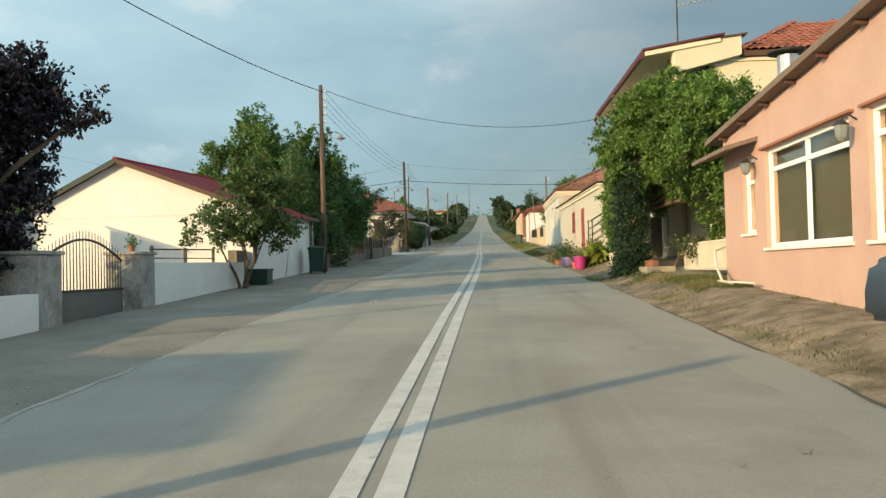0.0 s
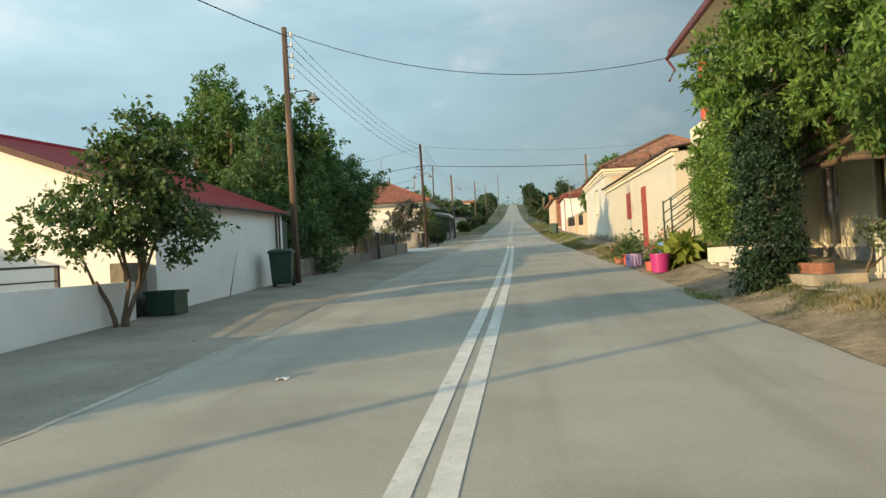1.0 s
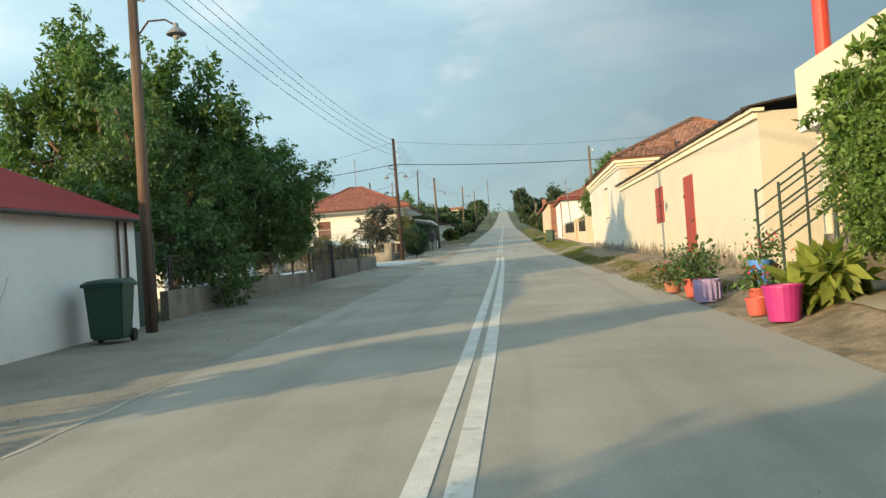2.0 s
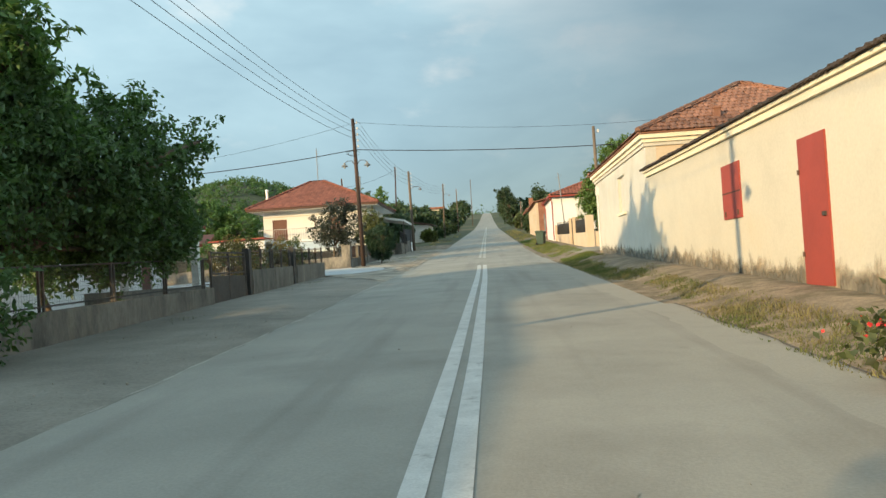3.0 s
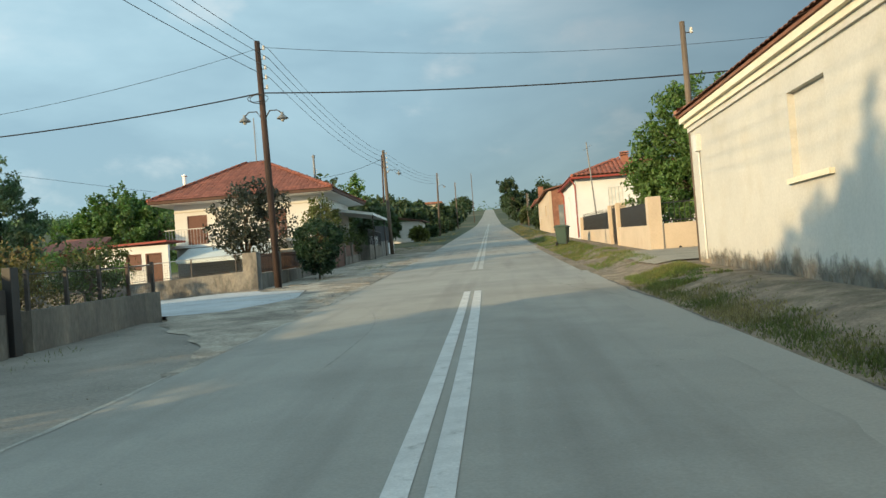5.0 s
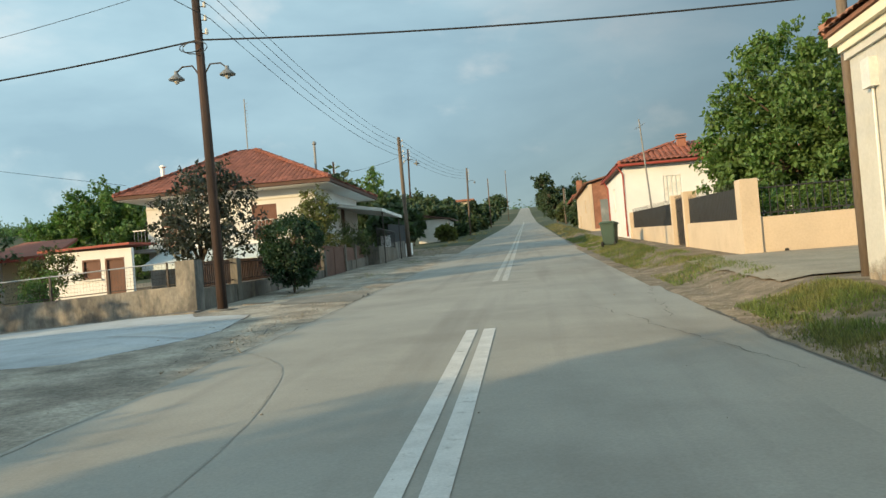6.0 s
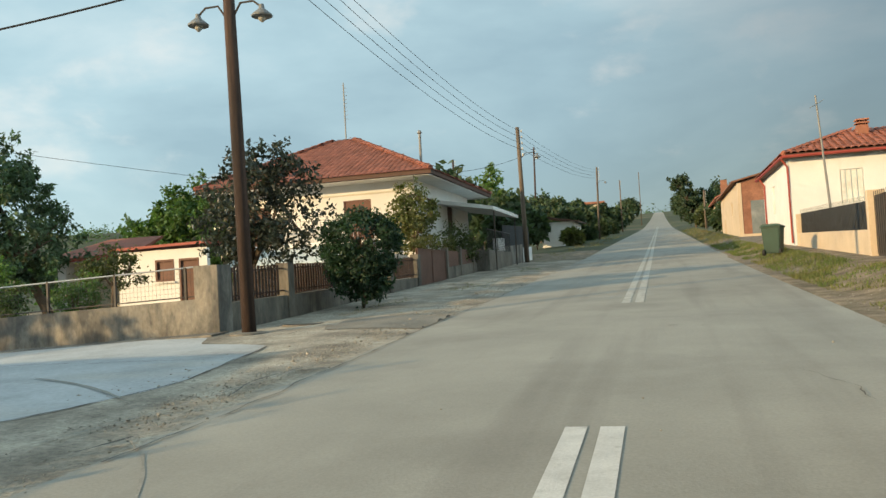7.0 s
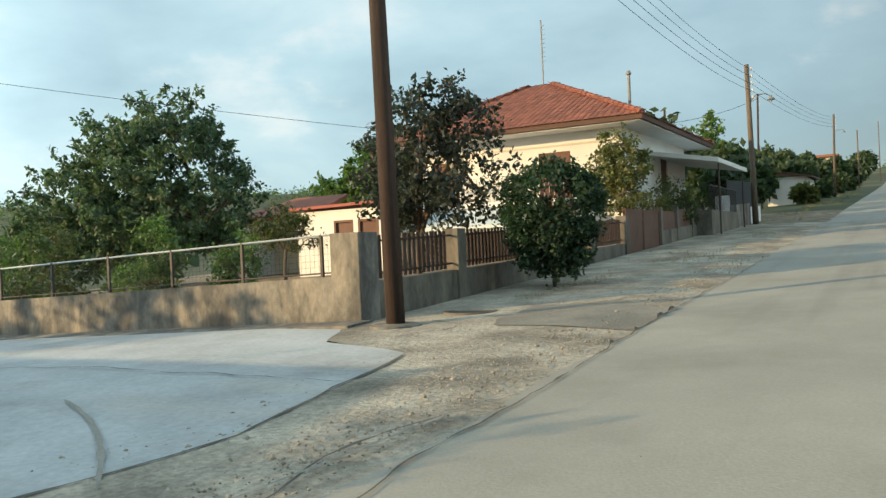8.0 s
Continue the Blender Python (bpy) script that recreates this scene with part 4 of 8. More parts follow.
    part("cap", lathe((-15.35, 87.2, 7.95), [(0.1, 0), (0.17, 0.03), (0.17, 0.06), (0.02, 0.16)], 12), M["upvc"], pipe)
    ant = thing("tv_antenna", (-11.8, 89.0, 8.8), "thin metal television mast on the roof ridge", "antenna")
    part("mast", tube((-11.8, 89.0, 8.7), (-11.8, 89.0, 11.2), 0.03, n=6), M["steel"], ant)
    for i in range(9):
        z = 9.6 + i * 0.17
        part("element", tube((-11.8, 89.0, z), (-11.62, 88.9, z), 0.01, n=4), M["galv"], ant)
    # low outbuilding
    o = thing("outbuilding", (-17.5, 85, ground_z(-17.5, 85)), "low cream outbuilding with a red-edged flat roof", "shed")
    part("wall", wall_cells("x", 81.0, 0.2, -17.6, -14.05, 0.6, 4.0, [(-16.05, -15.4, 2.93, 3.6), (-15.1, -14.42, 0.6, 3.6)]), M["white"], o)
    part("wall", box(-17.6, 81.2, 0.6, -17.4, 83.1, 4.0), M["white"], o)
    for xa, xb, lo, m in ((-16.05, -15.4, 2.93, "brown"), (-15.1, -14.42, 0.6, "rust")):
        leaf = part("shutter" if lo > 1 else "door", box(xa, 81.06, lo, xb, 81.12, 3.6), M[m], o)
        part("casing", wall_cells("x", 80.985, 0.05, xa - 0.05, xb + 0.05, lo - 0.05, 3.65, [(xa + 0.02, xb - 0.02, lo + 0.02, 3.58)]), M["brown"], leaf)
    part("window_sill", box(-16.15, 80.92, 2.82, -15.3, 81.0, 2.88), M["whiteold"], o)
    part("wall", wall_cells("x", 85.2, 0.2, -22.5, -18.6, 0.6, 4.1, [(-20.6, -19.4, 1.0, 3.2)]), M["cream2"], o)
    part("door", box(-20.6, 85.3, 0.8, -19.4, 85.36, 3.2), M["darkbrown"], o)
    part("wall", box(-22.7, 84.0, 0.6, -22.3, 85.2, 4.1), M["white"], o)
    part("wall", box(-18.6, 84.2, 0.6, -18.4, 85.2, 4.1), M["white"], o)
    part("roof", slab([(-17.8, 80.75, 4.14), (-14.0, 80.75, 4.2), (-14.0, 83.2, 4.24), (-17.8, 83.2, 4.18)], 0.09), M["redpaint"], o)
    part("roof", slab([(-23.2, 83.6, 4.1), (-18.78, 83.6, 4.18), (-19.2, 86.2, 4.95), (-21.8, 86.2, 4.95)], 0.12), M["tile"], o)
    part("roof", slab([(-23.2, 83.6, 4.1), (-21.8, 86.2, 4.95), (-21.8, 88.0, 4.95), (-23.2, 88.8, 4.1)], 0.12), M["tile"], o)
    part("fascia", box(-23.2, 83.56, 3.95, -18.8, 83.6, 4.1), M["redpaint"], o)


hip_house()


def small_tiled_house():
    h = thing("small_house", (-13, 51.5, ground_z(-13, 51.5)), "small white house with a red tiled roof and porch columns", "house")
    x1, x0, y0, y1, zb, zt = -11.4, -16.8, 46.5, 57.2, 0.3, 3.33
    holes = [(50.2, 51.4, 1.9, 3.0), (55.2, 56.1, 1.2, 3.1)]
    part("wall", wall_cells("y", x1, -0.25, y0, y1, zb, zt, holes), M["white"], h)
    part("wall", box(x0, y0, zb, x1 - 0.25, y0 + 0.25, zt), M["white"], h)
    part("wall", box(x0, y1 - 0.25, zb, x1 - 0.25, y1, zt), M["white"], h)
    part("wall", box(x0, y0 + 0.25, zb, x0 + 0.25, y1 - 0.25, zt), M["white"], h)
    for a, b, lo, hi in holes:
        part("shutter", box(x1 - 0.12, a, lo, x1 - 0.06, b, hi), M["brown"], h)
    part("beam", box(x1 + 0.02, y0, 3.1, x1 + 1.0, y1 + 1.2, 3.34), M["whiteold"], h)
    for y in (y1 + 0.95, 51.9):
        part("column", box(x1 + 0.72, y, 0.6, x1 + 1.0, y + 0.26, 3.15), M["whiteold"], h)
    part("porch_slab", box(x1, 51, 0.2, x1 + 1.15, y1 + 1.3, 1.25), M["concrete"], h)
    hip_roof(h, x0 - 0.3, x1 + 1.2, y0 - 0.3, y1 + 1.4, 3.5, 4.2, -14.2, -13.6, 49.5, 55.5, M["tile"], 0.22, 0.34, 60, 40, 1.0, 0.1, "whiteold")
    a = thing("antenna_mast", (-12.5, 58.3, 3.4), "tall thin antenna mast beside the small house", "antenna")
    part("mast", tube((-12.3, 59.2, 0.9), (-12.3, 59.2, 7.3), 0.022, n=6), M["steel"], a)
    for z in (5.6, 5.9, 6.2):
        part("element", tube((-12.5, 59.2, z), (-12.1, 59.2, z), 0.012, n=4), M["galv"], a)


small_tiled_house()


# ---- houses on the right ----
def pink_house():
    h = thing("pink_house", (8, 10, ground_z(6, 10)), "salmon-pink plastered house with wide white-framed windows", "house")
    x, ya, yb = 5.65, -4.0, 16.1
    zb = -1.5
    wins = [(10.66, 13.8, 0.45, 2.06), (14.33, 14.97, 0.72, 2.03), (6.6, 10.15, 0.45, 2.06)]
    part("wall", wall_cells("y", x, 0.25, ya, yb, zb, 2.55, wins), M["pink"], h)
    # the wall rises with the slope of the roof
    part("gable_wall", hexa([(x, ya, 2.55), (x + 0.25, ya, 2.55), (x + 0.25, yb, 2.55), (x, yb, 2.55)], [(x, ya, 4.3), (x + 0.25, ya, 4.3), (x + 0.25, yb, 2.56), (x, yb, 2.56)]), M["pink"], h)
    part("wall", box(x + 0.25, yb - 0.25, zb, 13, yb, 2.56), M["pink"], h)
    part("wall", box(12.75, ya, zb, 13, yb - 0.25, 2.56), M["pink"], h)
    part("wall", box(x + 0.25, ya, zb, 12.75, ya + 0.25, 4.2), M["pink"], h)
    part("ceiling_slab", box(x + 0.25, ya + 0.25, 2.4, 12.75, yb - 0.25, 2.5), M["white"], h)
    part("floor_slab", box(x + 0.25, ya + 0.25, -0.5, 12.75, yb - 0.25, -0.3), M["concrete"], h)
    roof = part("roof", hexa([(x - 0.22, ya, 4.31), (13.3, ya, 4.31), (13.3, yb + 0.45, 2.53), (x - 0.22, yb + 0.45, 2.53)], [(x - 0.22, ya, 4.41), (13.3, ya, 4.41), (13.3, yb + 0.45, 2.63), (x - 0.22, yb + 0.45, 2.63)]), M["eave"], h)
    for i in range(9):
        y = yb - 0.3 - i * 1.15
        z = 2.53 + (yb + 0.45 - y) * (4.31 - 2.53) / (yb + 0.45 - ya)
        part("rafter_end", box(x - 0.16, y - 0.025, z - 0.06, x, y + 0.025, z), M["darkbrown"], roof)
    canopy = part("canopy", hexa([(x - 0.55, 14.1, 2.12), (x, 14.1, 2.27), (x, 16.3, 2.27), (x - 0.55, 16.3, 2.12)], [(x - 0.55, 14.1, 2.19), (x, 14.1, 2.34), (x, 16.3, 2.34), (x - 0.55, 16.3, 2.19)]), M["eave"], h, "small sloping brown canopy")
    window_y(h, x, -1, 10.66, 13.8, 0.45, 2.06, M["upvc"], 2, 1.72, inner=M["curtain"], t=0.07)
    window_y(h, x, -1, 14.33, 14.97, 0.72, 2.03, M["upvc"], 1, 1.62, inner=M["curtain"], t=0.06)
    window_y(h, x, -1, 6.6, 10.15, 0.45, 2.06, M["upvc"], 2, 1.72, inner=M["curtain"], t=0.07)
    for a, b, z in ((10.6, 13.86, 0.45), (14.28, 15.02, 0.72), (6.55, 10.2, 0.45)):
        part("sill", box(x - 0.05, a, z - 0.05, x + 0.1, b, z - 0.003), M["whiteold"], h)
    for a, b in ((10.5, 13.9), (6.5, 10.25)):
        part("lintel_trim", box(x - 0.07, a, 2.065, x + 0.002, b, 2.10), M["terra"], h)
    flue = part("flue", tube((6.75, 15.6, 2.3), (6.75, 15.6, 4.05), 0.19, n=14), M["galv"], h, "wide galvanised flue with a dark cowl")
    part("cowl", lathe((6.75, 15.6, 4.08), [(0.05, 0), (0.36, 0.02), (0.37, 0.05), (0.1, 0.12)], 14), M["black"], flue)
    for y, z in ((10.42, 1.95), (14.15, 1.95)):
        l = thing("wall_lantern", (x, y, z), "black iron lantern on the pink wall", "lamp", "wall lanterns")
        part("bracket", bent_tube([(x, y, z), (x - 0.12, y, z + 0.08), (x - 0.2, y, z)], 0.012, 6), M["black"], l)
        part("cage", lathe((x - 0.2, y, z - 0.26), [(0.03, 0), (0.07, 0.05), (0.09, 0.2), (0.02, 0.27)], 6), M["pane"], l)
        part("cap", lathe((x - 0.2, y, z - 0.06), [(0.11, 0), (0.03, 0.07)], 6), M["black"], l)
    pipe = thing("drain_pipe", (5.4, 16.4, ground_z(5.4, 16.4)), "cream plastic drain pipe lying against the wall", "pipe")
    gz = ground_z(5.3, 15)
    part("pipe", bent_tube([(5.75, 16.45, 0.55), (5.5, 16.35, 0.45), (5.4, 15.9, 0.15), (5.3, 15.2, gz + 0.06), (5.3, 14.6, gz + 0.04)], 0.026, 8), M["whitemetal"], pipe)
    part("pipe", bent_tube([(5.3, 15.5, gz + 0.06), (5.3, 14.5, gz + 0.06), (5.45, 13.9, gz + 0.05)], 0.02, 8), M["whitemetal"], pipe)


pink_house()


def yellow_house():
    h = thing("yellow_house", (10, 26, ground_z(10, 26)), "two-storey pale yellow house with a porch and dark red roof edge", "house")
    x0, x1, y0, y1, zb, zt = 7.3, 14.5, 22.3, 30.6, -0.6, 5.72
    holes = [(23.0, 24.0, 0.75, 2.4), (25.4, 26.5, 0.5, 2.6), (28.2, 29.2, 0.75, 2.4)]
    part("wall", wall_cells("y", x0, 0.25, y0, y1, zb, zt, holes), M["yellow"], h)
    part("wall", box(x0 + 0.25, y0, zb, x1, y0 + 0.25, zt), M["yellow"], h)
    part("wall", box(x1 - 0.25, y0 + 0.25, zb, x1, y1, zt), M["yellow"], h)
    part("wall", box(x0 + 0.25, y1 - 0.25, zb, x1 - 0.25, y1, zt), M["yellow"], h)
    for a, b, lo, hi in holes:
        window_y(h, x0, -1, a, b, lo, hi, M["whiteold"], 2, inner=M["curtain"], name="window" if lo > 0.6 else "glazed_door")
    part("plinth_stone", box(x0 - 0.06, y0, zb, x0, y1, 0.48), M["stone"], h)
    # upper balcony, its parapet and the eave on red columns
    part("balcony_slab", box(5.75, 22.3, 2.75, x0, 31.0, 2.95), M["white"], h)
    part("balcony_parapet", box(5.75, 22.3, 2.95, 5.9, 31.0, 3.75), M["yellow"], h)
    for y in (30.75, 26.4):
        part("column", tube((6.12, y, 2.95), (6.12, y, 5.6), 0.12, n=14), M["redbright"], h, "bright red round column")
        part("capital", box(5.97, y - 0.15, 5.55, 6.27, y + 0.15, 5.66), M["white"], h)
        part("porch_post", box(5.97, y - 0.15, 0.0, 6.27, y + 0.15, 2.75), M["yellow"], h)
    part("eave_board", slab([(5.4, 22.0, 5.88), (5.4, 31.2, 5.88), (7.4, 31.2, 6.2), (7.4, 22.0, 6.2)], 0.12), M["cream2"], h)
    part("roof_edge", slab([(5.34, 21.95, 5.95), (5.34, 31.25, 5.95), (7.5, 31.25, 6.3), (7.5, 21.95, 6.3)], 0.06), M["maroon"], h)
    part("fascia", box(5.33, 22.0, 5.74, 5.39, 31.2, 5.93), M["maroon"], h, "dark red fascia board")
    part("end_parapet", hexa([(6.2, 22.05, 5.3), (7.95, 22.05, 5.73), (7.95, 22.28, 5.73), (6.2, 22.28, 5.3)], [(6.2, 22.05, 6.0), (7.95, 22.05, 6.25), (7.95, 22.28, 6.25), (6.2, 22.28, 6.0)]), M["yellow"], h)
    part("parapet_cap", hexa([(5.9, 22.0, 5.99), (8.1, 22.0, 6.255), (8.1, 22.35, 6.255), (5.9, 22.35, 5.99)], [(5.9, 22.0, 6.03), (8.1, 22.0, 6.3), (8.1, 22.35, 6.3), (5.9, 22.35, 6.03)]), M["darkbrown"], h)
    part("string_course", box(6.3, 22.25, 5.6, x1, 22.3, 5.68), M["cream2"], h)
    part("pilaster", box(6.15, 22.1, 2.95, 6.4, 22.3, 5.95), M["cream2"], h)
    hip_roof(h, 8.0, x1 + 0.4, y0 - 0.15, y1 + 0.3, 5.85, 7.45, 10.6, 11.8, 25.6, 27.4, M["tile"], 0.2, 0.3, 40, 90)
    part("gutter", tube((5.3, 22.0, 5.72), (5.3, 31.2, 5.72), 0.05, n=8), M["maroon"], h)
    part("downpipe", bent_tube([(5.3, 31.15, 5.68), (5.48, 31.15, 5.4), (5.32, 31.15, 5.1)], 0.035, 8), M["maroon"], h)
    a = thing("tv_antenna", (6.3, 22.2, 5.98), "thin metal television antenna above the house", "antenna")
    part("mast", tube((6.32, 22.2, 4.6), (6.32, 22.2, 8.4), 0.022, n=6), M["iron"], a)
    part("boom", tube((6.3, 22.2, 7.12), (7.5, 21.9, 7.28), 0.012, n=5), M["galv"], a)
    for i in range(9):
        k = i / 8 * 1.1
        part("element", tube((6.38 + k, 22.0, 7.14 + 0.14 * k), (6.42 + k, 22.35, 7.14 + 0.14 * k), 0.007, n=4), M["galv"], a)
    # outside stair up to the balcony
    st = thing("outside_stair", (4.9, 29.9, ground_z(4.9, 29.9)), "concrete outside stair with dark green metal rails", "stairs")
    for i in range(9):
        part("step", box(4.95 + i * 0.28, 29.45, 0.1, 5.23 + i * 0.28, 30.45, 0.55 + 0.19 * i), M["concrete"], st)
    for y in (29.42, 30.48):
        for k in range(4):
            z = 0.62 + 0.26 * k
            part("rail", tube((4.85, y, 0.42 + z), (7.2, y, 1.95 + z), 0.016, n=6), M["darkgreen"], st)
        for i in range(4):
            part("post", tube((4.85 + i * 0.75, y, 0.3 + i * 0.5), (4.85 + i * 0.75, y, 1.88 + i * 0.5), 0.022, n=6), M["darkgreen"], st)


yellow_house()


def stain_band(parent, x, y0, y1, height, seed, material="damp", out=-1):
    """A film of damp or mould along the foot of a wall; it thins out upwards in ragged tongues."""
    step, rows = 0.12, 6
    n = max(2, int((y1 - y0) / step))
    verts, faces, rise = [], [], []
    for i in range(n + 1):
        y = y0 + (y1 - y0) * i / n
        zg = ground_z(x, y) - 0.05
        tall = height * (1.0 + 0.7 * noise.noise((y * 0.35, seed, 0)) + 0.3 * noise.noise((y * 1.3, seed, 3)))
        for k in range(rows + 1):
            verts.append((x + out * 0.004, y, zg + 0.05 + tall * k / rows if k else zg))
            rise.append(k / rows)
        if i:
            q = (i - 1) * (rows + 1)
            faces += [(q + k, q + k + 1, q + k + rows + 2, q + k + rows + 1) for k in range(rows)]
    ob = part("damp_stain", (verts, [], faces), M[material], parent, "mould along the foot of the wall")
    ob.data.attributes.new("rise", "FLOAT", "POINT").data.foreach_set("value", rise)
    ob["kind"] = "stuff"
    return ob


def long_barn():
    h = thing("cream_barn", (9, 40, ground_z(6, 40)), "long low cream barn with a red door and shutter", "barn")
    x, y0, y1, zb = 5.62, 32.6, 50.3, -0.4
    za, zc = 3.40, 3.68                       # the wall's top rises with the street
    holes = [(41.78, 42.82, 1.95, 2.91), (37.95, 38.88, 0.78, 2.86)]
    part("wall", wall_cells("y", x, 0.3, y0, y1, zb, 3.25, holes), M["cream"], h)

    def run(name, xa, xb, low, high, material, dy=0.0):
        """A band along the wall's top."""
        part(name, hexa([(xa, y0 - dy, za + low), (xb, y0 - dy, za + low), (xb, y1, zc + low), (xa, y1, zc + low)], [(xa, y0 - dy, za + high), (xb, y0 - dy, za + high), (xb, y1, zc + high), (xa, y1, zc + high)]), material, h)

    part("wall", hexa([(x, y0, 3.25), (x + 0.3, y0, 3.25), (x + 0.3, y1, 3.25), (x, y1, 3.25)], [(x, y0, za), (x + 0.3, y0, za), (x + 0.3, y1, zc), (x, y1, zc)]), M["cream"], h)
    part("wall", box(x + 0.3, y0, zb, 12, y0 + 0.3, 3.4), M["cream"], h)
    part("wall", box(11.7, y0 + 0.3, zb, 12, y1, 3.4), M["cream"], h)
    run("cornice", x - 0.07, x - 0.002, -0.12, -0.003, M["cream2"])
    run("cornice", x - 0.13, x + 0.1, 0.0, 0.06, M["cream2"], 0.08)
    part("roof", slab([(x - 0.2, y0 - 0.15, za + 0.10), (x - 0.2, y1, zc + 0.10), (12.4, y1, zc + 1.17), (12.4, y0 - 0.15, za + 1.17)], 0.03), M["soot"], h)
    bm = bmesh.new()
    rr = random.Random(12)
    for i in range(112):
        y = y0 - 0.05 + (y1 - y0) * (i + 0.5) / 112
        z = za + (zc - za) * (y - y0) / (y1 - y0) + 0.085 + rr.uniform(-0.012, 0.012)
        o = rr.uniform(-0.03, 0.03)
        tube((x - 0.2 + o, y, z), (x + 0.45 + o, y, z + 0.11), 0.036, None, 7, bm)
    part("eave_tiles", bm, M["soot"], h)
    sh = part("shutter", box(x - 0.03, 41.74, 1.92, x + 0.02, 42.86, 2.95), M["redpaint"], h, "closed red metal shutter")
    part("seam", box(x - 0.036, 41.74, 2.40, x - 0.03, 42.86, 2.425), M["darkbrown"], sh)
    for y in (41.9, 42.7):
        part("hinge", box(x - 0.045, y - 0.03, 1.97, x - 0.03, y + 0.03, 2.07), M["darkbrown"], sh)
    d = part("door", box(x - 0.03, 37.93, 0.76, x + 0.03, 38.9, 2.88), M["redpaint"], h, "narrow red metal door")
    for z in (1.2, 2.4):
        part("hinge", box(x - 0.05, 38.86, z - 0.035, x - 0.02, 38.92, z + 0.035), M["darkbrown"], d)
    part("latch", box(x - 0.06, 38.0, 1.72, x - 0.03, 38.1, 1.78), M["iron"], d)
    stain_band(h, x, y0, y1, 0.60, 3)
    stain_band(h, x - 0.004, 33.0, 37.8, 0.34, 15, "mould")
    stain_band(h, x - 0.004, 39.0, y1, 0.32, 5, "mould")
    m = thing("cream_house", (9, 56, ground_z(6, 56)), "tall cream house with a weathered tiled hip roof", "house")
    y0, y1, zt = 50.3, 61.4, 4.55
    niche = [(54.25, 55.6, 2.85, 4.1)]
    part("wall", wall_cells("y", x, 0.3, y0, y1, zb, zt, niche), M["pale"], m)
    part("niche_back", box(x + 0.1, 54.25, 2.85, x + 0.3, 55.6, 4.1), M["pale"], m)
    part("sill", box(x - 0.07, 54.15, 2.77, x + 0.05, 55.7, 2.848), M["cream2"], m)
    part("wall", box(x + 0.3, y0, zb, 12.5, y0 + 0.3, zt), M["orange"], m)
    part("wall", box(x + 0.3, y1 - 0.3, zb, 12.5, y1, zt), M["pale"], m)
    part("wall", box(12.2, y0 + 0.3, zb, 12.5, y1 - 0.3, zt), M["pale"], m)
    for k, (o, z0, z1) in enumerate(((0.05, 4.45, 4.55), (0.10, 4.553, 4.66), (0.18, 4.663, 4.78))):
        part("cornice", wall_frame(x - o, 12.5 + o, y0 - o, y1 + o, z0, z1, 0.3 + o), M["cream2"] if k else M["pale"], m)
    hip_roof(m, x - 0.22, 12.8, y0 - 0.22, y1 + 0.22, 4.84, 6.66, 9.35, 9.45, 53.5, 58.0, M["oldtile"], 0.19, 0.30, 100, 60, 0.6, 0.05, "oldtile")
    ch = part("chimney", box(7.74, 50.72, 5.0, 7.92, 50.9, 5.48), M["oldtile"], m, "short clay vent on the roof")
    part("cap", box(7.71, 50.69, 5.483, 7.95, 50.93, 5.52), M["oldtile"], ch)
    stain_band(m, x, y0, y1, 0.45, 8)
    stain_band(m, x - 0.004, y0, 60.5, 0.52, 9, "mould")
    part("meter_box", box(x - 0.1, 60.6, 3.95, x, 60.85, 4.3), M["whiteold"], m)
    part("conduit", tube((x - 0.03, 60.72, 1.7), (x - 0.03, 60.72, 3.95), 0.018, n=6), M["whiteold"], m)


def wall_frame(x0, x1, y0, y1, z0, z1, t):
    bm = box(x0, y0, z0, x0 + t, y1, z1)
    box(x1 - t, y0, z0, x1, y1, z1, bm)
    box(x0 + t, y0, z0, x1 - t, y0 + t, z1, bm)
    box(x0 + t, y1 - t, z0, x1 - t, y1, z1, bm)
    return bm


long_barn()


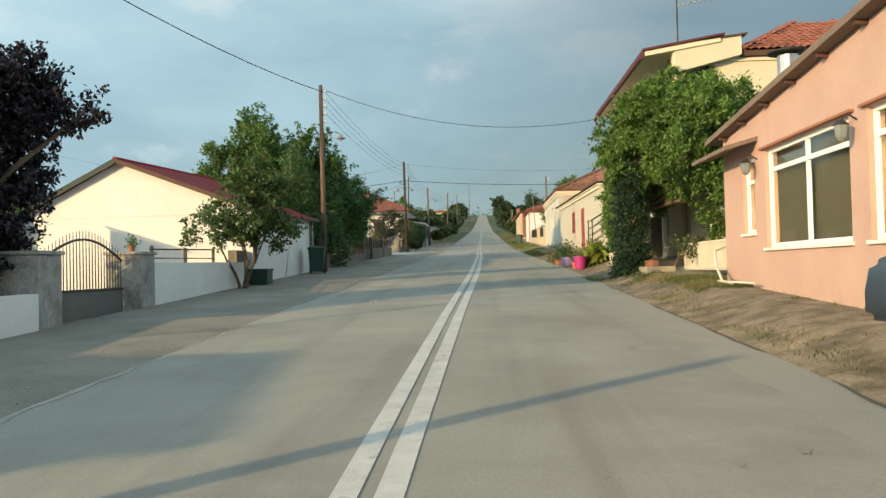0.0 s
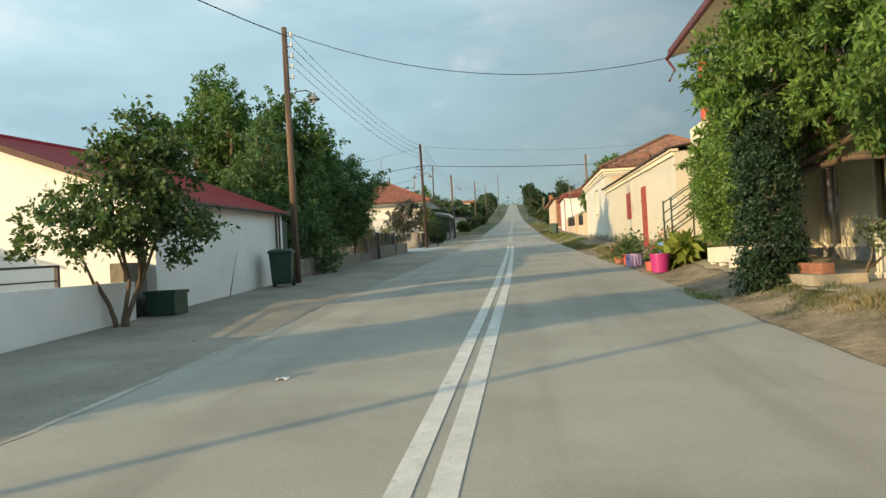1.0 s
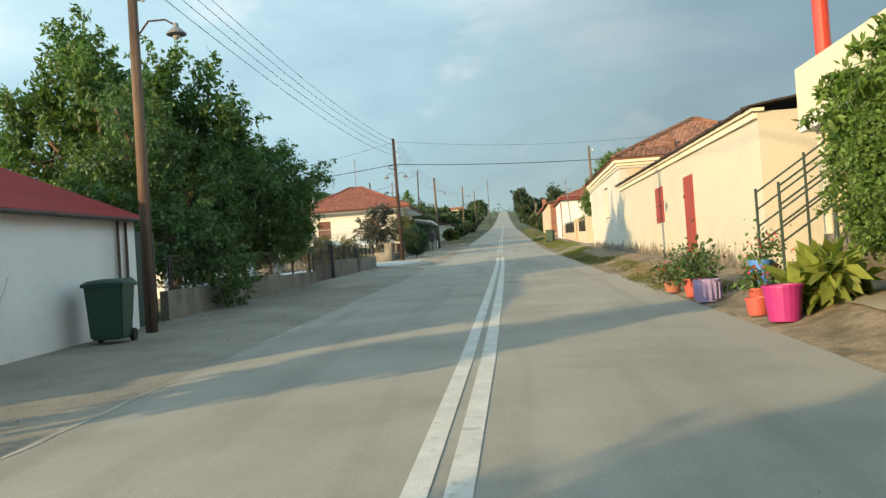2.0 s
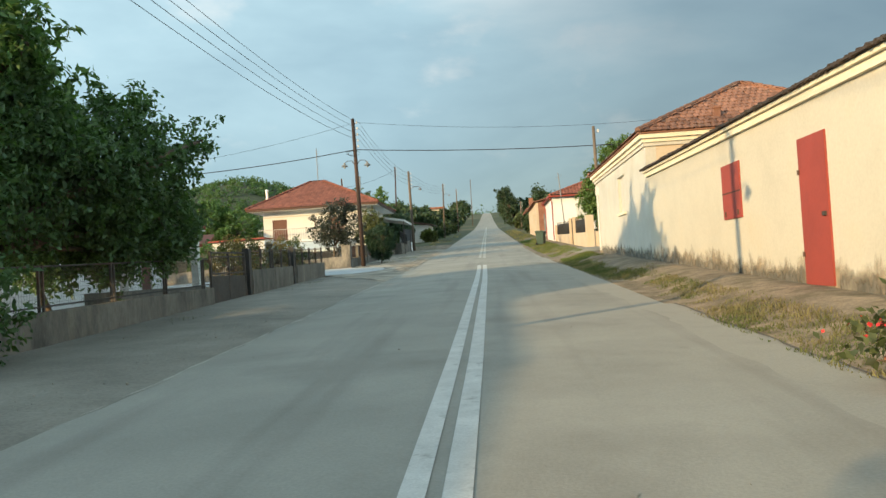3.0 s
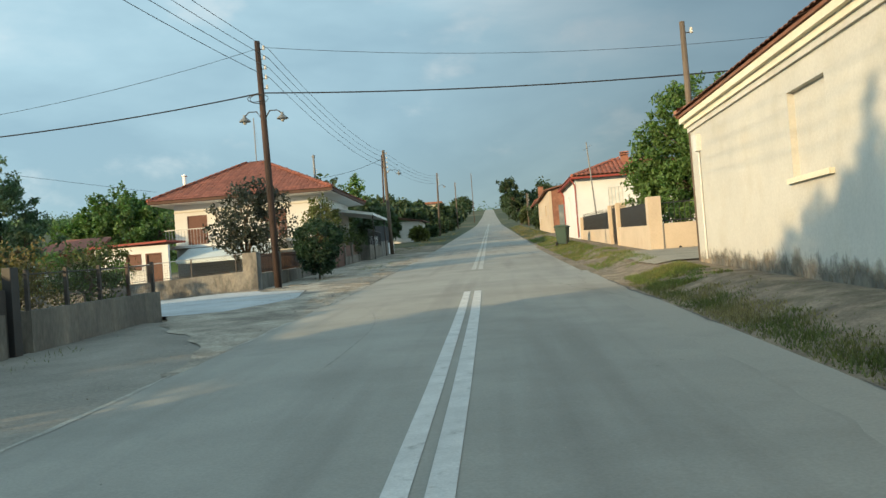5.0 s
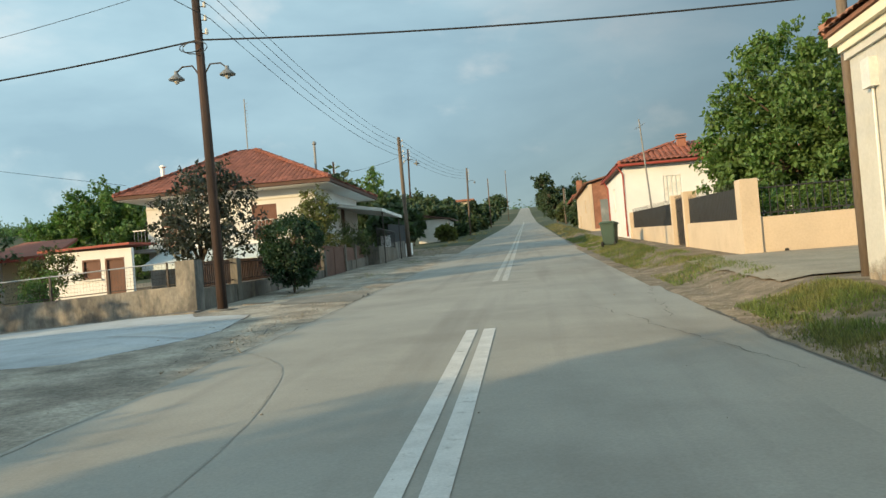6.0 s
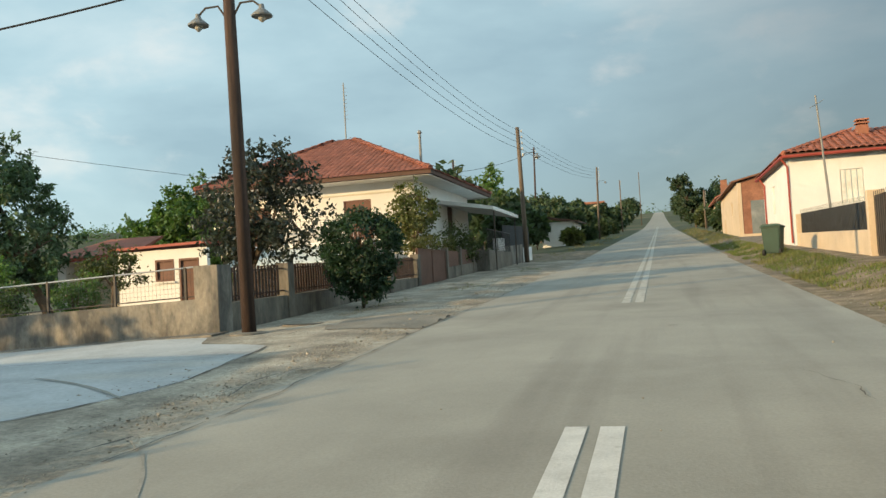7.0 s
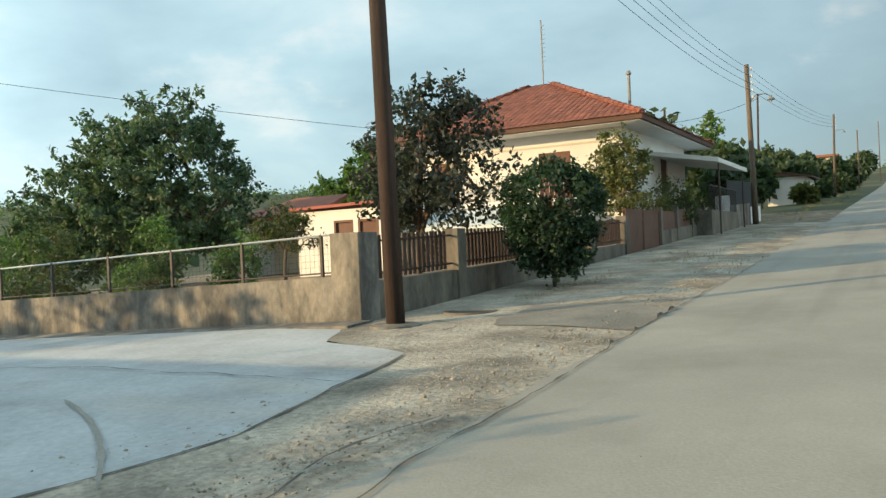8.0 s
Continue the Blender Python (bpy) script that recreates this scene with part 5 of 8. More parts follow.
def right_white_house():
    h = thing("white_tiled_house", (9, 93, ground_z(7, 93)), "white plastered house with a red barrel-tile hip roof", "house")
    x, y0, y1, zb, zt = 6.0, 89.2, 97.5, 1.8, 6.22
    part("wall", wall_cells("y", x, 0.25, y0, y1, zb, zt, [(93.5, 94.4, 4.4, 5.6)]), M["white"], h)
    part("wall", wall_cells("x", y0, 0.25, x + 0.25, 13.5, zb, zt, [(7.75, 8.55, 4.4, 5.65)]), M["white"], h)
    part("wall", box(13.25, y0 + 0.25, zb, 13.5, y1, zt), M["white"], h)
    part("wall", box(x + 0.25, y1 - 0.25, zb, 13.25, y1, zt), M["white"], h)
    sh = part("shutter", box(7.75, y0 + 0.05, 4.4, 8.55, y0 + 0.1, 5.65), M["awning"], h)
    for i in range(4):
        part("louvre", box(7.78 + i * 0.2, y0 + 0.02, 4.42, 7.92 + i * 0.2, y0 + 0.05, 5.63), M["whiteold"], sh)
    part("shutter", box(x + 0.05, 93.5, 4.4, x + 0.1, 94.4, 5.6), M["whiteold"], h)
    hip_roof(h, x - 0.22, 13.9, y0 - 0.35, y1 + 0.35, 6.36, 7.55, 8.8, 10.8, 92.9, 93.8, M["tile"], 0.26, 0.4, 60, 80)
    part("gutter", tube((x - 0.27, y0 - 0.4, 6.27), (x - 0.27, y1 + 0.4, 6.27), 0.06, n=8), M["redpaint"], h)
    part("gutter", tube((x - 0.27, y0 - 0.4, 6.27), (13.9, y0 - 0.4, 6.27), 0.06, n=8), M["redpaint"], h)
    for y in (y0 - 0.02, 96.6):
        part("downpipe", bent_tube([(x - 0.27, y, 6.24), (x - 0.06, y, 5.9), (x - 0.06, y, 3.0)], 0.042, 8), M["redpaint"], h)
    ch = part("chimney", box(9.0, 91.6, 6.7, 9.4, 92.0, 7.62), M["brick"], h, "red brick chimney with slotted cap")
    for k in range(2):
        part("cap", box(8.96, 91.56, 7.67 + 0.13 * k, 9.44, 92.04, 7.73 + 0.13 * k), M["brick"], ch)
        part("cap_core", box(9.08, 91.68, 7.62 + 0.11 * k, 9.32, 91.92, 7.67 + 0.13 * k), M["darkbrown"], ch)
    a = thing("antenna_mast", (6.0, 83, ground_z(6, 83)), "leaning grey antenna mast behind the fence", "antenna")
    part("mast", tube((6.35, 83.4, 2.4), (6.0, 83.0, 7.4), 0.045, 0.028, 8), M["steel"], a)
    part("boom", tube((5.8, 82.9, 7.0), (6.25, 83.1, 7.25), 0.012, n=4), M["galv"], a)
    b = thing("apricot_house", (9, 111, ground_z(7, 111)), "unfinished apricot house with a brick end wall", "house")
    part("wall", wall_cells("y", x, 0.25, 111, 126, 2.5, 7.5, [(115, 116, 5.6, 6.6), (122, 122.9, 4.6, 5.8)]), M["orange"], b)
    part("brick_wall", hexa([(x + 0.25, 111, 2.5), (12, 111, 2.5), (12, 111.25, 2.5), (x + 0.25, 111.25, 2.5)], [(x + 0.25, 111, 7.55), (12, 111, 8.9), (12, 111.25, 8.9), (x + 0.25, 111.25, 7.55)]), M["brickwall"], b, "unrendered hollow-brick gable wall")
    part("render_strip", box(x, 110.96, 2.5, x + 0.24, 110.995, 7.5), M["orange"], b)
    part("render_strip", box(x + 0.25, 110.96, 2.5, 8.6, 110.995, 4.2), M["orange"], b)
    part("door_sheet", box(6.75, 110.93, 4.2, 8.6, 110.99, 6.3), M["pane"], b)
    part("wall", box(11.75, 111.25, 2.5, 12, 126, 8.8), M["orange"], b)
    part("wall", box(x + 0.25, 125.75, 2.5, 11.75, 126, 7.6), M["orange"], b)
    part("roof", slab([(x - 0.35, 110.7, 7.6), (12.3, 110.7, 9.1), (12.3, 126.3, 9.1), (x - 0.35, 126.3, 7.6)], 0.1), M["oldtile"], b)
    part("chimney", box(6.15, 126.8, 4.2, 6.65, 127.3, 9.3), M["brickwall"], b, "tall dark red chimney")
    part("pane", box(x + 0.1, 115, 5.6, x + 0.14, 116, 6.6), M["black"], b)
    part("pane", box(x + 0.1, 122, 4.6, x + 0.14, 122.9, 5.8), M["black"], b)
    c = thing("far_house", (9, 140, ground_z(8, 140)), "distant cream house with a red tiled roof", "house")
    part("wall", wall_cells("y", 6.6, 0.25, 134, 146, 3.5, 8.4, [(138, 139, 6, 7.2)]), M["cream2"], c)
    part("wall", box(6.85, 134, 3.5, 14, 134.25, 8.4), M["cream2"], c)
    part("pane", box(6.7, 138, 6, 6.74, 139, 7.2), M["black"], c)
    part("roof", slab([(6.1, 133.5, 8.5), (10.5, 133.5, 10.4), (10.5, 146.5, 10.4), (6.1, 146.5, 8.5)], 0.12), M["tile"], c)
    part("roof", slab([(15, 133.5, 8.5), (10.5, 133.5, 10.4), (10.5, 146.5, 10.4), (15, 146.5, 8.5)], 0.12), M["tile"], c)

    # houses half hidden along the far left of the road
    d = thing("roadside_shed", (-7.4, 134, ground_z(-7, 134)), "low grey shed with a dark sheet roof up the road", "shed")
    g = ground_z(-7, 134)
    part("wall", box(-9.4, 131, g - 0.3, -6.5, 138.5, g + 2.0), M["whiteold"], d)
    part("door", box(-6.5, 133.2, g - 0.1, -6.46, 134.2, g + 1.7), M["darkbrown"], d)
    part("roof", slab([(-9.7, 130.6, g + 2.7), (-6.0, 130.6, g + 2.0), (-6.0, 139, g + 2.2), (-9.7, 139, g + 2.9)], 0.12), M["darkbrown"], d)
    e = thing("far_house", (-11, 204, ground_z(-11, 204)), "distant flat-roofed pale house among trees", "house")
    g = ground_z(-9, 204)
    part("wall", wall_cells("x", 200, 0.25, -13.0, -8.4, g - 0.5, g + 5.2, [(-12, -11, g + 3.0, g + 4.2), (-10.4, -9.4, g + 3.0, g + 4.2)]), M["cream"], e)
    part("wall", box(-8.65, 200.25, g - 0.5, -8.4, 207, g + 5.2), M["cream"], e)
    for xw in (-12, -10.4):
        part("pane", box(xw, 200.1, g + 3.0, xw + 1, 200.14, g + 4.2), M["black"], e)
    part("roof", box(-13.6, 199.4, g + 5.2, -7.9, 207.5, g + 5.55), M["brick"], e)


right_white_house()

# ---- walls and fences along the left of the road ----
def sloped_wall(name, x0, x1, y0, y1, h0, h1, material, parent):
    """A wall along y whose top follows the slope: tops h0 and h1 at its ends."""
    return part(name, hexa([(x0, y0, ground_z(x0, y0) - 0.4), (x1, y0, ground_z(x1, y0) - 0.4), (x1, y1, ground_z(x1, y1) - 0.4), (x0, y1, ground_z(x0, y1) - 0.4)],
                           [(x0, y0, h0), (x1, y0, h0), (x1, y1, h1), (x0, y1, h1)]), material, parent)


w = thing("low_wall", (-5.9, 6, ground_z(-5.9, 6)), "low white rendered garden wall beside the road", "wall")
sloped_wall("wall", -6.0, -5.75, -12, 12.15, -0.35, 0.0, M["white"], w)

for x, y, top in ((-6.1, 12.5, 0.66), (-6.1, 16.2, 0.72)):
    p = thing("gate_pillar", (x, y, ground_z(x, y)), "squat grey stone-clad gate pillar", "pillar", "stone gate pillars")
    part("pillar", box(x - 0.35, y - 0.35, ground_z(x, y) - 0.4, x + 0.35, y + 0.35, top - 0.06, bevel=0.015), M["stone"], p)
    part("cap", box(x - 0.39, y - 0.39, top - 0.06, x + 0.39, y + 0.39, top, bevel=0.012), M["stone"], p)
gate = thing("arched_gate", (-6.1, 14.35, ground_z(-6.1, 14.35)), "grey metal gate with an arched top of upright bars", "gate")
part("panel", box(-6.13, 12.92, -0.5, -6.09, 15.8, -0.02), M["gatepanel"], gate)
part("frame", box(-6.14, 12.9, -0.03, -6.08, 15.82, 0.02), M["iron"], gate)
arch = [(-6.11, 12.92 + 2.88 * k / 12, 0.55 + 0.36 * math.sin(math.pi * k / 12)) for k in range(13)]
part("arch", bent_tube(arch, 0.022, 6), M["iron"], gate)
for i in range(25):
    y = 13.0 + i * 0.115
    k = (y - 12.92) / 2.88
    part("bar", tube((-6.11, y, 0.0), (-6.11, y, 0.7 + 0.36 * math.sin(math.pi * k)), 0.012, 0.006, 5), M["iron"], gate)

urn = thing("stone_urn", (-6.1, 12.5, 0.66), "pale stone ornament on the gate pillar", "ornament")
part("urn", lathe((-6.1, 12.5, 0.66), [(0.11, 0), (0.12, 0.05), (0.07, 0.1), (0.15, 0.24), (0.13, 0.36), (0.08, 0.42), (0.03, 0.46)], 14), M["whiteold"], urn, smooth=True)


def potted(name, at, r, hgt, pot_mat, leaf_mat, label, n=260, spread=0.22, leaf=0.05, seed=1, petals=None, tall=0.25):
    p = thing(name, at, label, "potted plant")
    part("pot", lathe(at, [(r * 0.75, 0), (r * 0.98, hgt * 0.9), (r * 1.08, hgt * 0.9), (r * 1.08, hgt), (r * 0.9, hgt), (r * 0.85, hgt * 0.88)], 18), M[pot_mat], p)
    rng = np.random.default_rng(seed)
    pts = np.array(at) + np.array([0, 0, hgt + tall * 0.6]) + rng.normal(size=(n, 3)) * np.array([spread, spread, tall]) * 0.55
    pts[:, 2] = np.maximum(pts[:, 2], at[2] + hgt * 0.9)
    v, f = leaf_mesh(pts, leaf, rng)
    fast_mesh("foliage", v, f, M[leaf_mat], p)
    bm = bmesh.new()
    for i in range(6):
        q = pts[i]
        tube((at[0], at[1], at[2] + hgt * 0.8), q, 0.008, 0.004, 4, bm)
    part("stems", bm, M["bark"], p)
    if petals:
        pts = np.array(at) + np.array([0, 0, hgt + tall]) + rng.normal(size=(80, 3)) * np.array([spread, spread, tall * 0.5]) * 0.55
        v, f = leaf_mesh(pts, leaf * 0.7, rng, 1.0)
        fast_mesh("flowers", v, f, M[petals], p)["kind"] = "stuff"
    return p


potted("potted_plant", (-6.05, 16.15, 0.72), 0.075, 0.13, "terra", "leaf_green", "small plant in a terracotta pot on the pillar", 90, 0.10, 0.04, 3, None, 0.12)

w = thing("garden_wall", (-5.87, 19.5, ground_z(-5.87, 19.5)), "low white rendered garden wall with a dark pipe rail", "wall")
sloped_wall("wall", -6.0, -5.75, 16.55, 22.8, 0.5, 0.56, M["white"], w)
rail = part("rail", tube((-5.87, 16.6, 0.78), (-5.87, 20.6, 0.86), 0.02, n=6), M["iron"], w)
part("rail", tube((-5.87, 16.6, 0.6), (-5.87, 20.6, 0.64), 0.014, n=6), M["iron"], w)
for y in (16.7, 18.6, 20.55):
    part("post", box(-5.9, y - 0.03, 0.48, -5.84, y + 0.03, 0.86), M["iron"], w)
part("end_wall", box(-6.2, 22.8, -0.6, -5.95, 23.8, 0.9), M["concrete"], w)


def wheelie_bin(at, turn, label, group=""):
    b = thing("wheelie_bin", at, label, "bin", group)
    hw, hd = 0.24, 0.27
    z = at[2]
    bm = hexa([(at[0] - hw, at[1] - hd, z + 0.06), (at[0] + hw, at[1] - hd, z + 0.06), (at[0] + hw, at[1] + hd * 0.8, z + 0.06), (at[0] - hw, at[1] + hd * 0.8, z + 0.06)],
              [(at[0] - hw - 0.05, at[1] - hd - 0.06, z + 0.90), (at[0] + hw + 0.05, at[1] - hd - 0.06, z + 0.90), (at[0] + hw + 0.05, at[1] + hd + 0.05, z + 0.90), (at[0] - hw - 0.05, at[1] + hd + 0.05, z + 0.90)])
    bmesh.ops.bevel(bm, geom=list(bm.edges), offset=0.03, segments=2, affect="EDGES")
    part("body", bm, M["bin"], b)
    part("rim", box(at[0] - hw - 0.08, at[1] - hd - 0.09, z + 0.87, at[0] + hw + 0.08, at[1] + hd + 0.08, z + 0.92, bevel=0.012), M["bin"], b)
    part("lid", hexa([(at[0] - hw - 0.08, at[1] - hd - 0.1, z + 0.923), (at[0] + hw + 0.08, at[1] - hd - 0.1, z + 0.923), (at[0] + hw + 0.08, at[1] + hd + 0.08, z + 0.923), (at[0] - hw - 0.08, at[1] + hd + 0.08, z + 0.923)],
                     [(at[0] - hw, at[1] - hd, z + 0.97), (at[0] + hw, at[1] - hd, z + 0.97), (at[0] + hw, at[1] + hd + 0.06, z + 1.0), (at[0] - hw, at[1] + hd + 0.06, z + 1.0)]), M["bin"], b)
    part("handle", tube((at[0] - hw, at[1] + hd + 0.12, z + 0.93), (at[0] + hw, at[1] + hd + 0.12, z + 0.93), 0.018, n=8), M["bin"], b)
    for s in (-1, 1):
        part("wheel", tube((at[0] + s * (hw - 0.02), at[1] + hd * 0.85, z + 0.1), (at[0] + s * (hw + 0.05), at[1] + hd * 0.85, z + 0.1), 0.1, n=14), M["rubber"], b)
    b.matrix_basis = Matrix.Translation(at) @ Matrix.Rotation(radians(turn), 4, "Z")
    return b


wheelie_bin((-5.15, 29.95, ground_z(-5.15, 29.95)), 8, "green plastic wheelie bin by the white house", "wheelie bins")
wheelie_bin((4.6, 83.9, ground_z(4.6, 83.9)), 160, "green plastic wheelie bin on the grass verge", "wheelie bins")

cr = thing("crate", (-5.45, 23.4, ground_z(-5.45, 23.4)), "dark green plastic crate against the wall", "crate")
cz = ground_z(-5.45, 23.4)
part("body", wall_frame(-5.72, -5.18, 23.12, 23.72, cz, cz + 0.42, 0.03), M["bin"], cr)
part("base", box(-5.69, 23.15, cz, -5.21, 23.69, cz + 0.03), M["bin"], cr)
part("rim", wall_frame(-5.75, -5.15, 23.09, 23.75, cz + 0.38, cz + 0.44, 0.05), M["bin"], cr)
part("fill", box(-5.68, 23.16, cz + 0.03, -5.22, 23.68, cz + 0.36), M["rubber"], cr)

sg = thing("sheet_gate", (-6.3, 32.9, ground_z(-6.3, 32.9)), "dark green sheet-metal gate beside the house", "gate")
part("sheet", box(-6.05, 32.25, 0.1, -6.0, 33.6, 2.1), M["darkgreen"], sg)

fw = thing("fence_wall", (-5.8, 40, ground_z(-5.8, 40)), "stained concrete wall with a dark metal fence on top", "fence")
sloped_wall("wall", -5.95, -5.78, 33.6, 46.4, 0.92, 1.22, M["concrete"], fw)
for y in (34.0, 36.4, 38.8, 41.2, 43.6, 45.9):
    z = 0.92 + (y - 33.6) * 0.30 / 12.8
    for d in (-0.06, 0.06):
        part("post", box(-5.89, y + d - 0.018, z, -5.85, y + d + 0.018, z + 0.72), M["iron"], fw)
for h0 in (0.08, 0.70):
    part("rail", tube((-5.87, 33.7, 0.92 + h0), (-5.87, 46.3, 1.22 + h0), 0.016, n=6), M["iron"], fw)
mesh_panel(fw, (-5.87, 33.7), (-5.87, 46.3), 0.98, 1.62, 1.28, 1.92, 0.07, M["iron"], 0.002)

dg = thing("drive_gate", (-5.87, 48, ground_z(-5.87, 48)), "dark metal drive gate with an open barred top", "gate")
part("panel", box(-5.9, 46.45, 0.6, -5.86, 49.42, 1.5), M["iron"], dg)
for z in (1.55, 1.98, 2.08):
    part("rail", tube((-5.88, 46.5, z), (-5.88, 49.35, z + 0.04), 0.02, n=6), M["iron"], dg)
for y in (46.5, 47.9, 49.3):
    part("stile", box(-5.91, y - 0.03, 0.9, -5.85, y + 0.03, 2.12), M["iron"], dg)
for i in range(18):
    y = 46.65 + i * 0.15
    part("bar", tube((-5.88, y, 1.5), (-5.88, y, 2.0), 0.008, n=5), M["iron"], dg)
gp = thing("gate_post", (-5.87, 49.55, ground_z(-5.87, 49.55)), "tall black steel gate post", "post", "black gate posts")
part("post", box(-5.97, 49.42, 0.5, -5.77, 49.66, 2.24, bevel=0.01), M["black"], gp)

bw = thing("boundary_wall", (-5.85, 55, ground_z(-5.85, 55)), "weathered concrete boundary wall with thin metal fencing", "fence")
for ya, yb in ((49.7, 52.1), (52.15, 54.5), (55.15, 59.9)):
    za, zb_ = 1.62 + (ya - 49.7) * 0.027, 1.62 + (yb - 49.7) * 0.027
    sloped_wall("panel", -5.95, -5.76, ya, yb, za, zb_, M["concrete"], bw)
    for y in np.arange(ya + 0.1, yb + 0.01, (yb - ya - 0.2) / max(1, round((yb - ya) / 1.2))):
        z = 1.62 + (y - 49.7) * 0.027
        part("post", box(-5.89, y - 0.028, z - 0.4, -5.83, y + 0.028, z + 0.62), M["iron"], bw)
    part("rail", tube((-5.86, ya, za + 0.55), (-5.86, yb, zb_ + 0.55), 0.012, n=5), M["iron"], bw)
    mesh_panel(bw, (-5.86, ya), (-5.86, yb), za, za + 0.55, zb_, zb_ + 0.55, 0.08, M["iron"], 0.0022)
gp2 = thing("gate_post", (-5.85, 54.8, ground_z(-5.85, 54.8)), "tall black steel gate post", "post", "black gate posts")
part("post", box(-5.92, 54.72, 0.7, -5.78, 54.92, 2.42, bevel=0.01), M["black"], gp2)
wicket = thing("wicket_gate", (-5.87, 54.75, ground_z(-5.87, 54.75)), "narrow dark metal wicket gate", "gate")
part("panel", box(-5.9, 54.52, 1.1, -5.86, 54.7, 2.1), M["iron"], wicket)

# wall round the corner garden, up the side street
cw = thing("corner_wall", (-12, 68.1, ground_z(-12, 68.1)), "stained concrete garden wall with a wire-mesh fence", "fence")
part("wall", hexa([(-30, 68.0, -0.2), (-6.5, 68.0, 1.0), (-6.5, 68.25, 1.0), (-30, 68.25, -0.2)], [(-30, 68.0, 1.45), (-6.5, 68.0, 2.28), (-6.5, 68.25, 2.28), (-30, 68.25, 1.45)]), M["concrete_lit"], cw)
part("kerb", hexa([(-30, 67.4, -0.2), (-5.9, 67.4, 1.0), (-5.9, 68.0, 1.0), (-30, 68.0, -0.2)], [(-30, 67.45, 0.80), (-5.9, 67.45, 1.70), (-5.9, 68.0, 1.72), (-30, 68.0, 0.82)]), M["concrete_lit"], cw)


def cw_top(x):
    return 2.28 + (x + 6.5) * (2.28 - 1.45) / 23.5


for i in range(17):
    x = -6.75 - i * 1.4
    part("post", box(x - 0.02, 68.1, cw_top(x), x + 0.02, 68.14, cw_top(x) + 0.56), M["iron"], cw)
part("rail", tube((-6.5, 68.12, cw_top(-6.5) + 0.55), (-30, 68.12, cw_top(-30) + 0.55), 0.016, n=6), M["galv"], cw)
part("rail", tube((-6.5, 68.12, cw_top(-6.5) + 0.05), (-30, 68.12, cw_top(-30) + 0.05), 0.012, n=6), M["iron"], cw)
mesh_panel(cw, (-6.5, 68.12), (-22, 68.12), cw_top(-6.5) + 0.05, cw_top(-6.5) + 0.55, cw_top(-22) + 0.05, cw_top(-22) + 0.55, 0.075, M["iron"], 0.002)

cp = thing("corner_pillar", (-6.28, 68.2, ground_z(-6.28, 68.2)), "square concrete pillar at the garden corner", "pillar")
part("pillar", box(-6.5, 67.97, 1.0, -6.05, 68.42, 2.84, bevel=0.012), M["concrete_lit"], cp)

ff = thing("front_fence", (-6.2, 73, ground_z(-6.2, 73)), "concrete garden wall with brown slat railings", "fence")
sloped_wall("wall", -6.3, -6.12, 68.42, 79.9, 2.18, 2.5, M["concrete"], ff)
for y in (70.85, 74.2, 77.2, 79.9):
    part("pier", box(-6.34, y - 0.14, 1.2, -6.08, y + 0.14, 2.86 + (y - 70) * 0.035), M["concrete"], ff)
rr = random.Random(9)
for ya, yb in ((68.5, 70.7), (71.0, 74.05), (74.35, 77.05), (77.35, 79.75)):
    for h0 in (0.10, 0.54):
        za, zb_ = 2.18 + (ya - 68.4) * 0.028 + h0, 2.18 + (yb - 68.4) * 0.028 + h0
        part("rail", tube((-6.2, ya, za), (-6.2, yb, zb_), 0.018, n=6), M["poledark"], ff)
    for i in range(int((yb - ya) / 0.13)):
        y = ya + 0.06 + i * 0.13
        z = 2.18 + (y - 68.4) * 0.028
        part("slat", box(-6.225, y - 0.038, z + 0.02, -6.205, y + 0.038, z + 0.62 + rr.uniform(-0.01, 0.01)), M["poledark"], ff)
sgate = thing("sheet_gate", (-6.2, 81.6, ground_z(-6.2, 81.6)), "rusty brown sheet-metal garden gate", "gate")
for ya, yb in ((80.05, 81.7), (81.74, 83.4)):
    part("leaf", box(-6.22, ya, 2.2, -6.18, yb, 3.36), M["rust"], sgate)
    part("frame", wall_cells("y", -6.24, 0.08, ya, yb, 2.2, 3.4, [(ya + 0.05, yb - 0.05, 2.25, 3.35)]), M["rust"], sgate)
rf = thing("sheet_fence", (-6.2, 88, ground_z(-6.2, 88)), "rusty sheet panels between concrete posts", "fence")
for y in (83.5, 85.5, 87.6, 89.6):
    z = ground_z(-6.2, y)
    part("post", box(-6.3, y - 0.09, z - 0.3, -6.1, y + 0.09, z + 1.1), M["concrete"], rf)
for ya, yb in ((83.6, 85.4), (85.6, 87.5), (87.7, 89.5)):
    sloped_wall("base", -6.27, -6.13, ya, yb, ground_z(-6.2, ya) + 0.4, ground_z(-6.2, yb) + 0.4, M["concrete"], rf)
    z = ground_z(-6.2, ya)
    part("panel", box(-6.21, ya, z + 0.42, -6.19, yb, z + 1.0), M["rust"], rf)

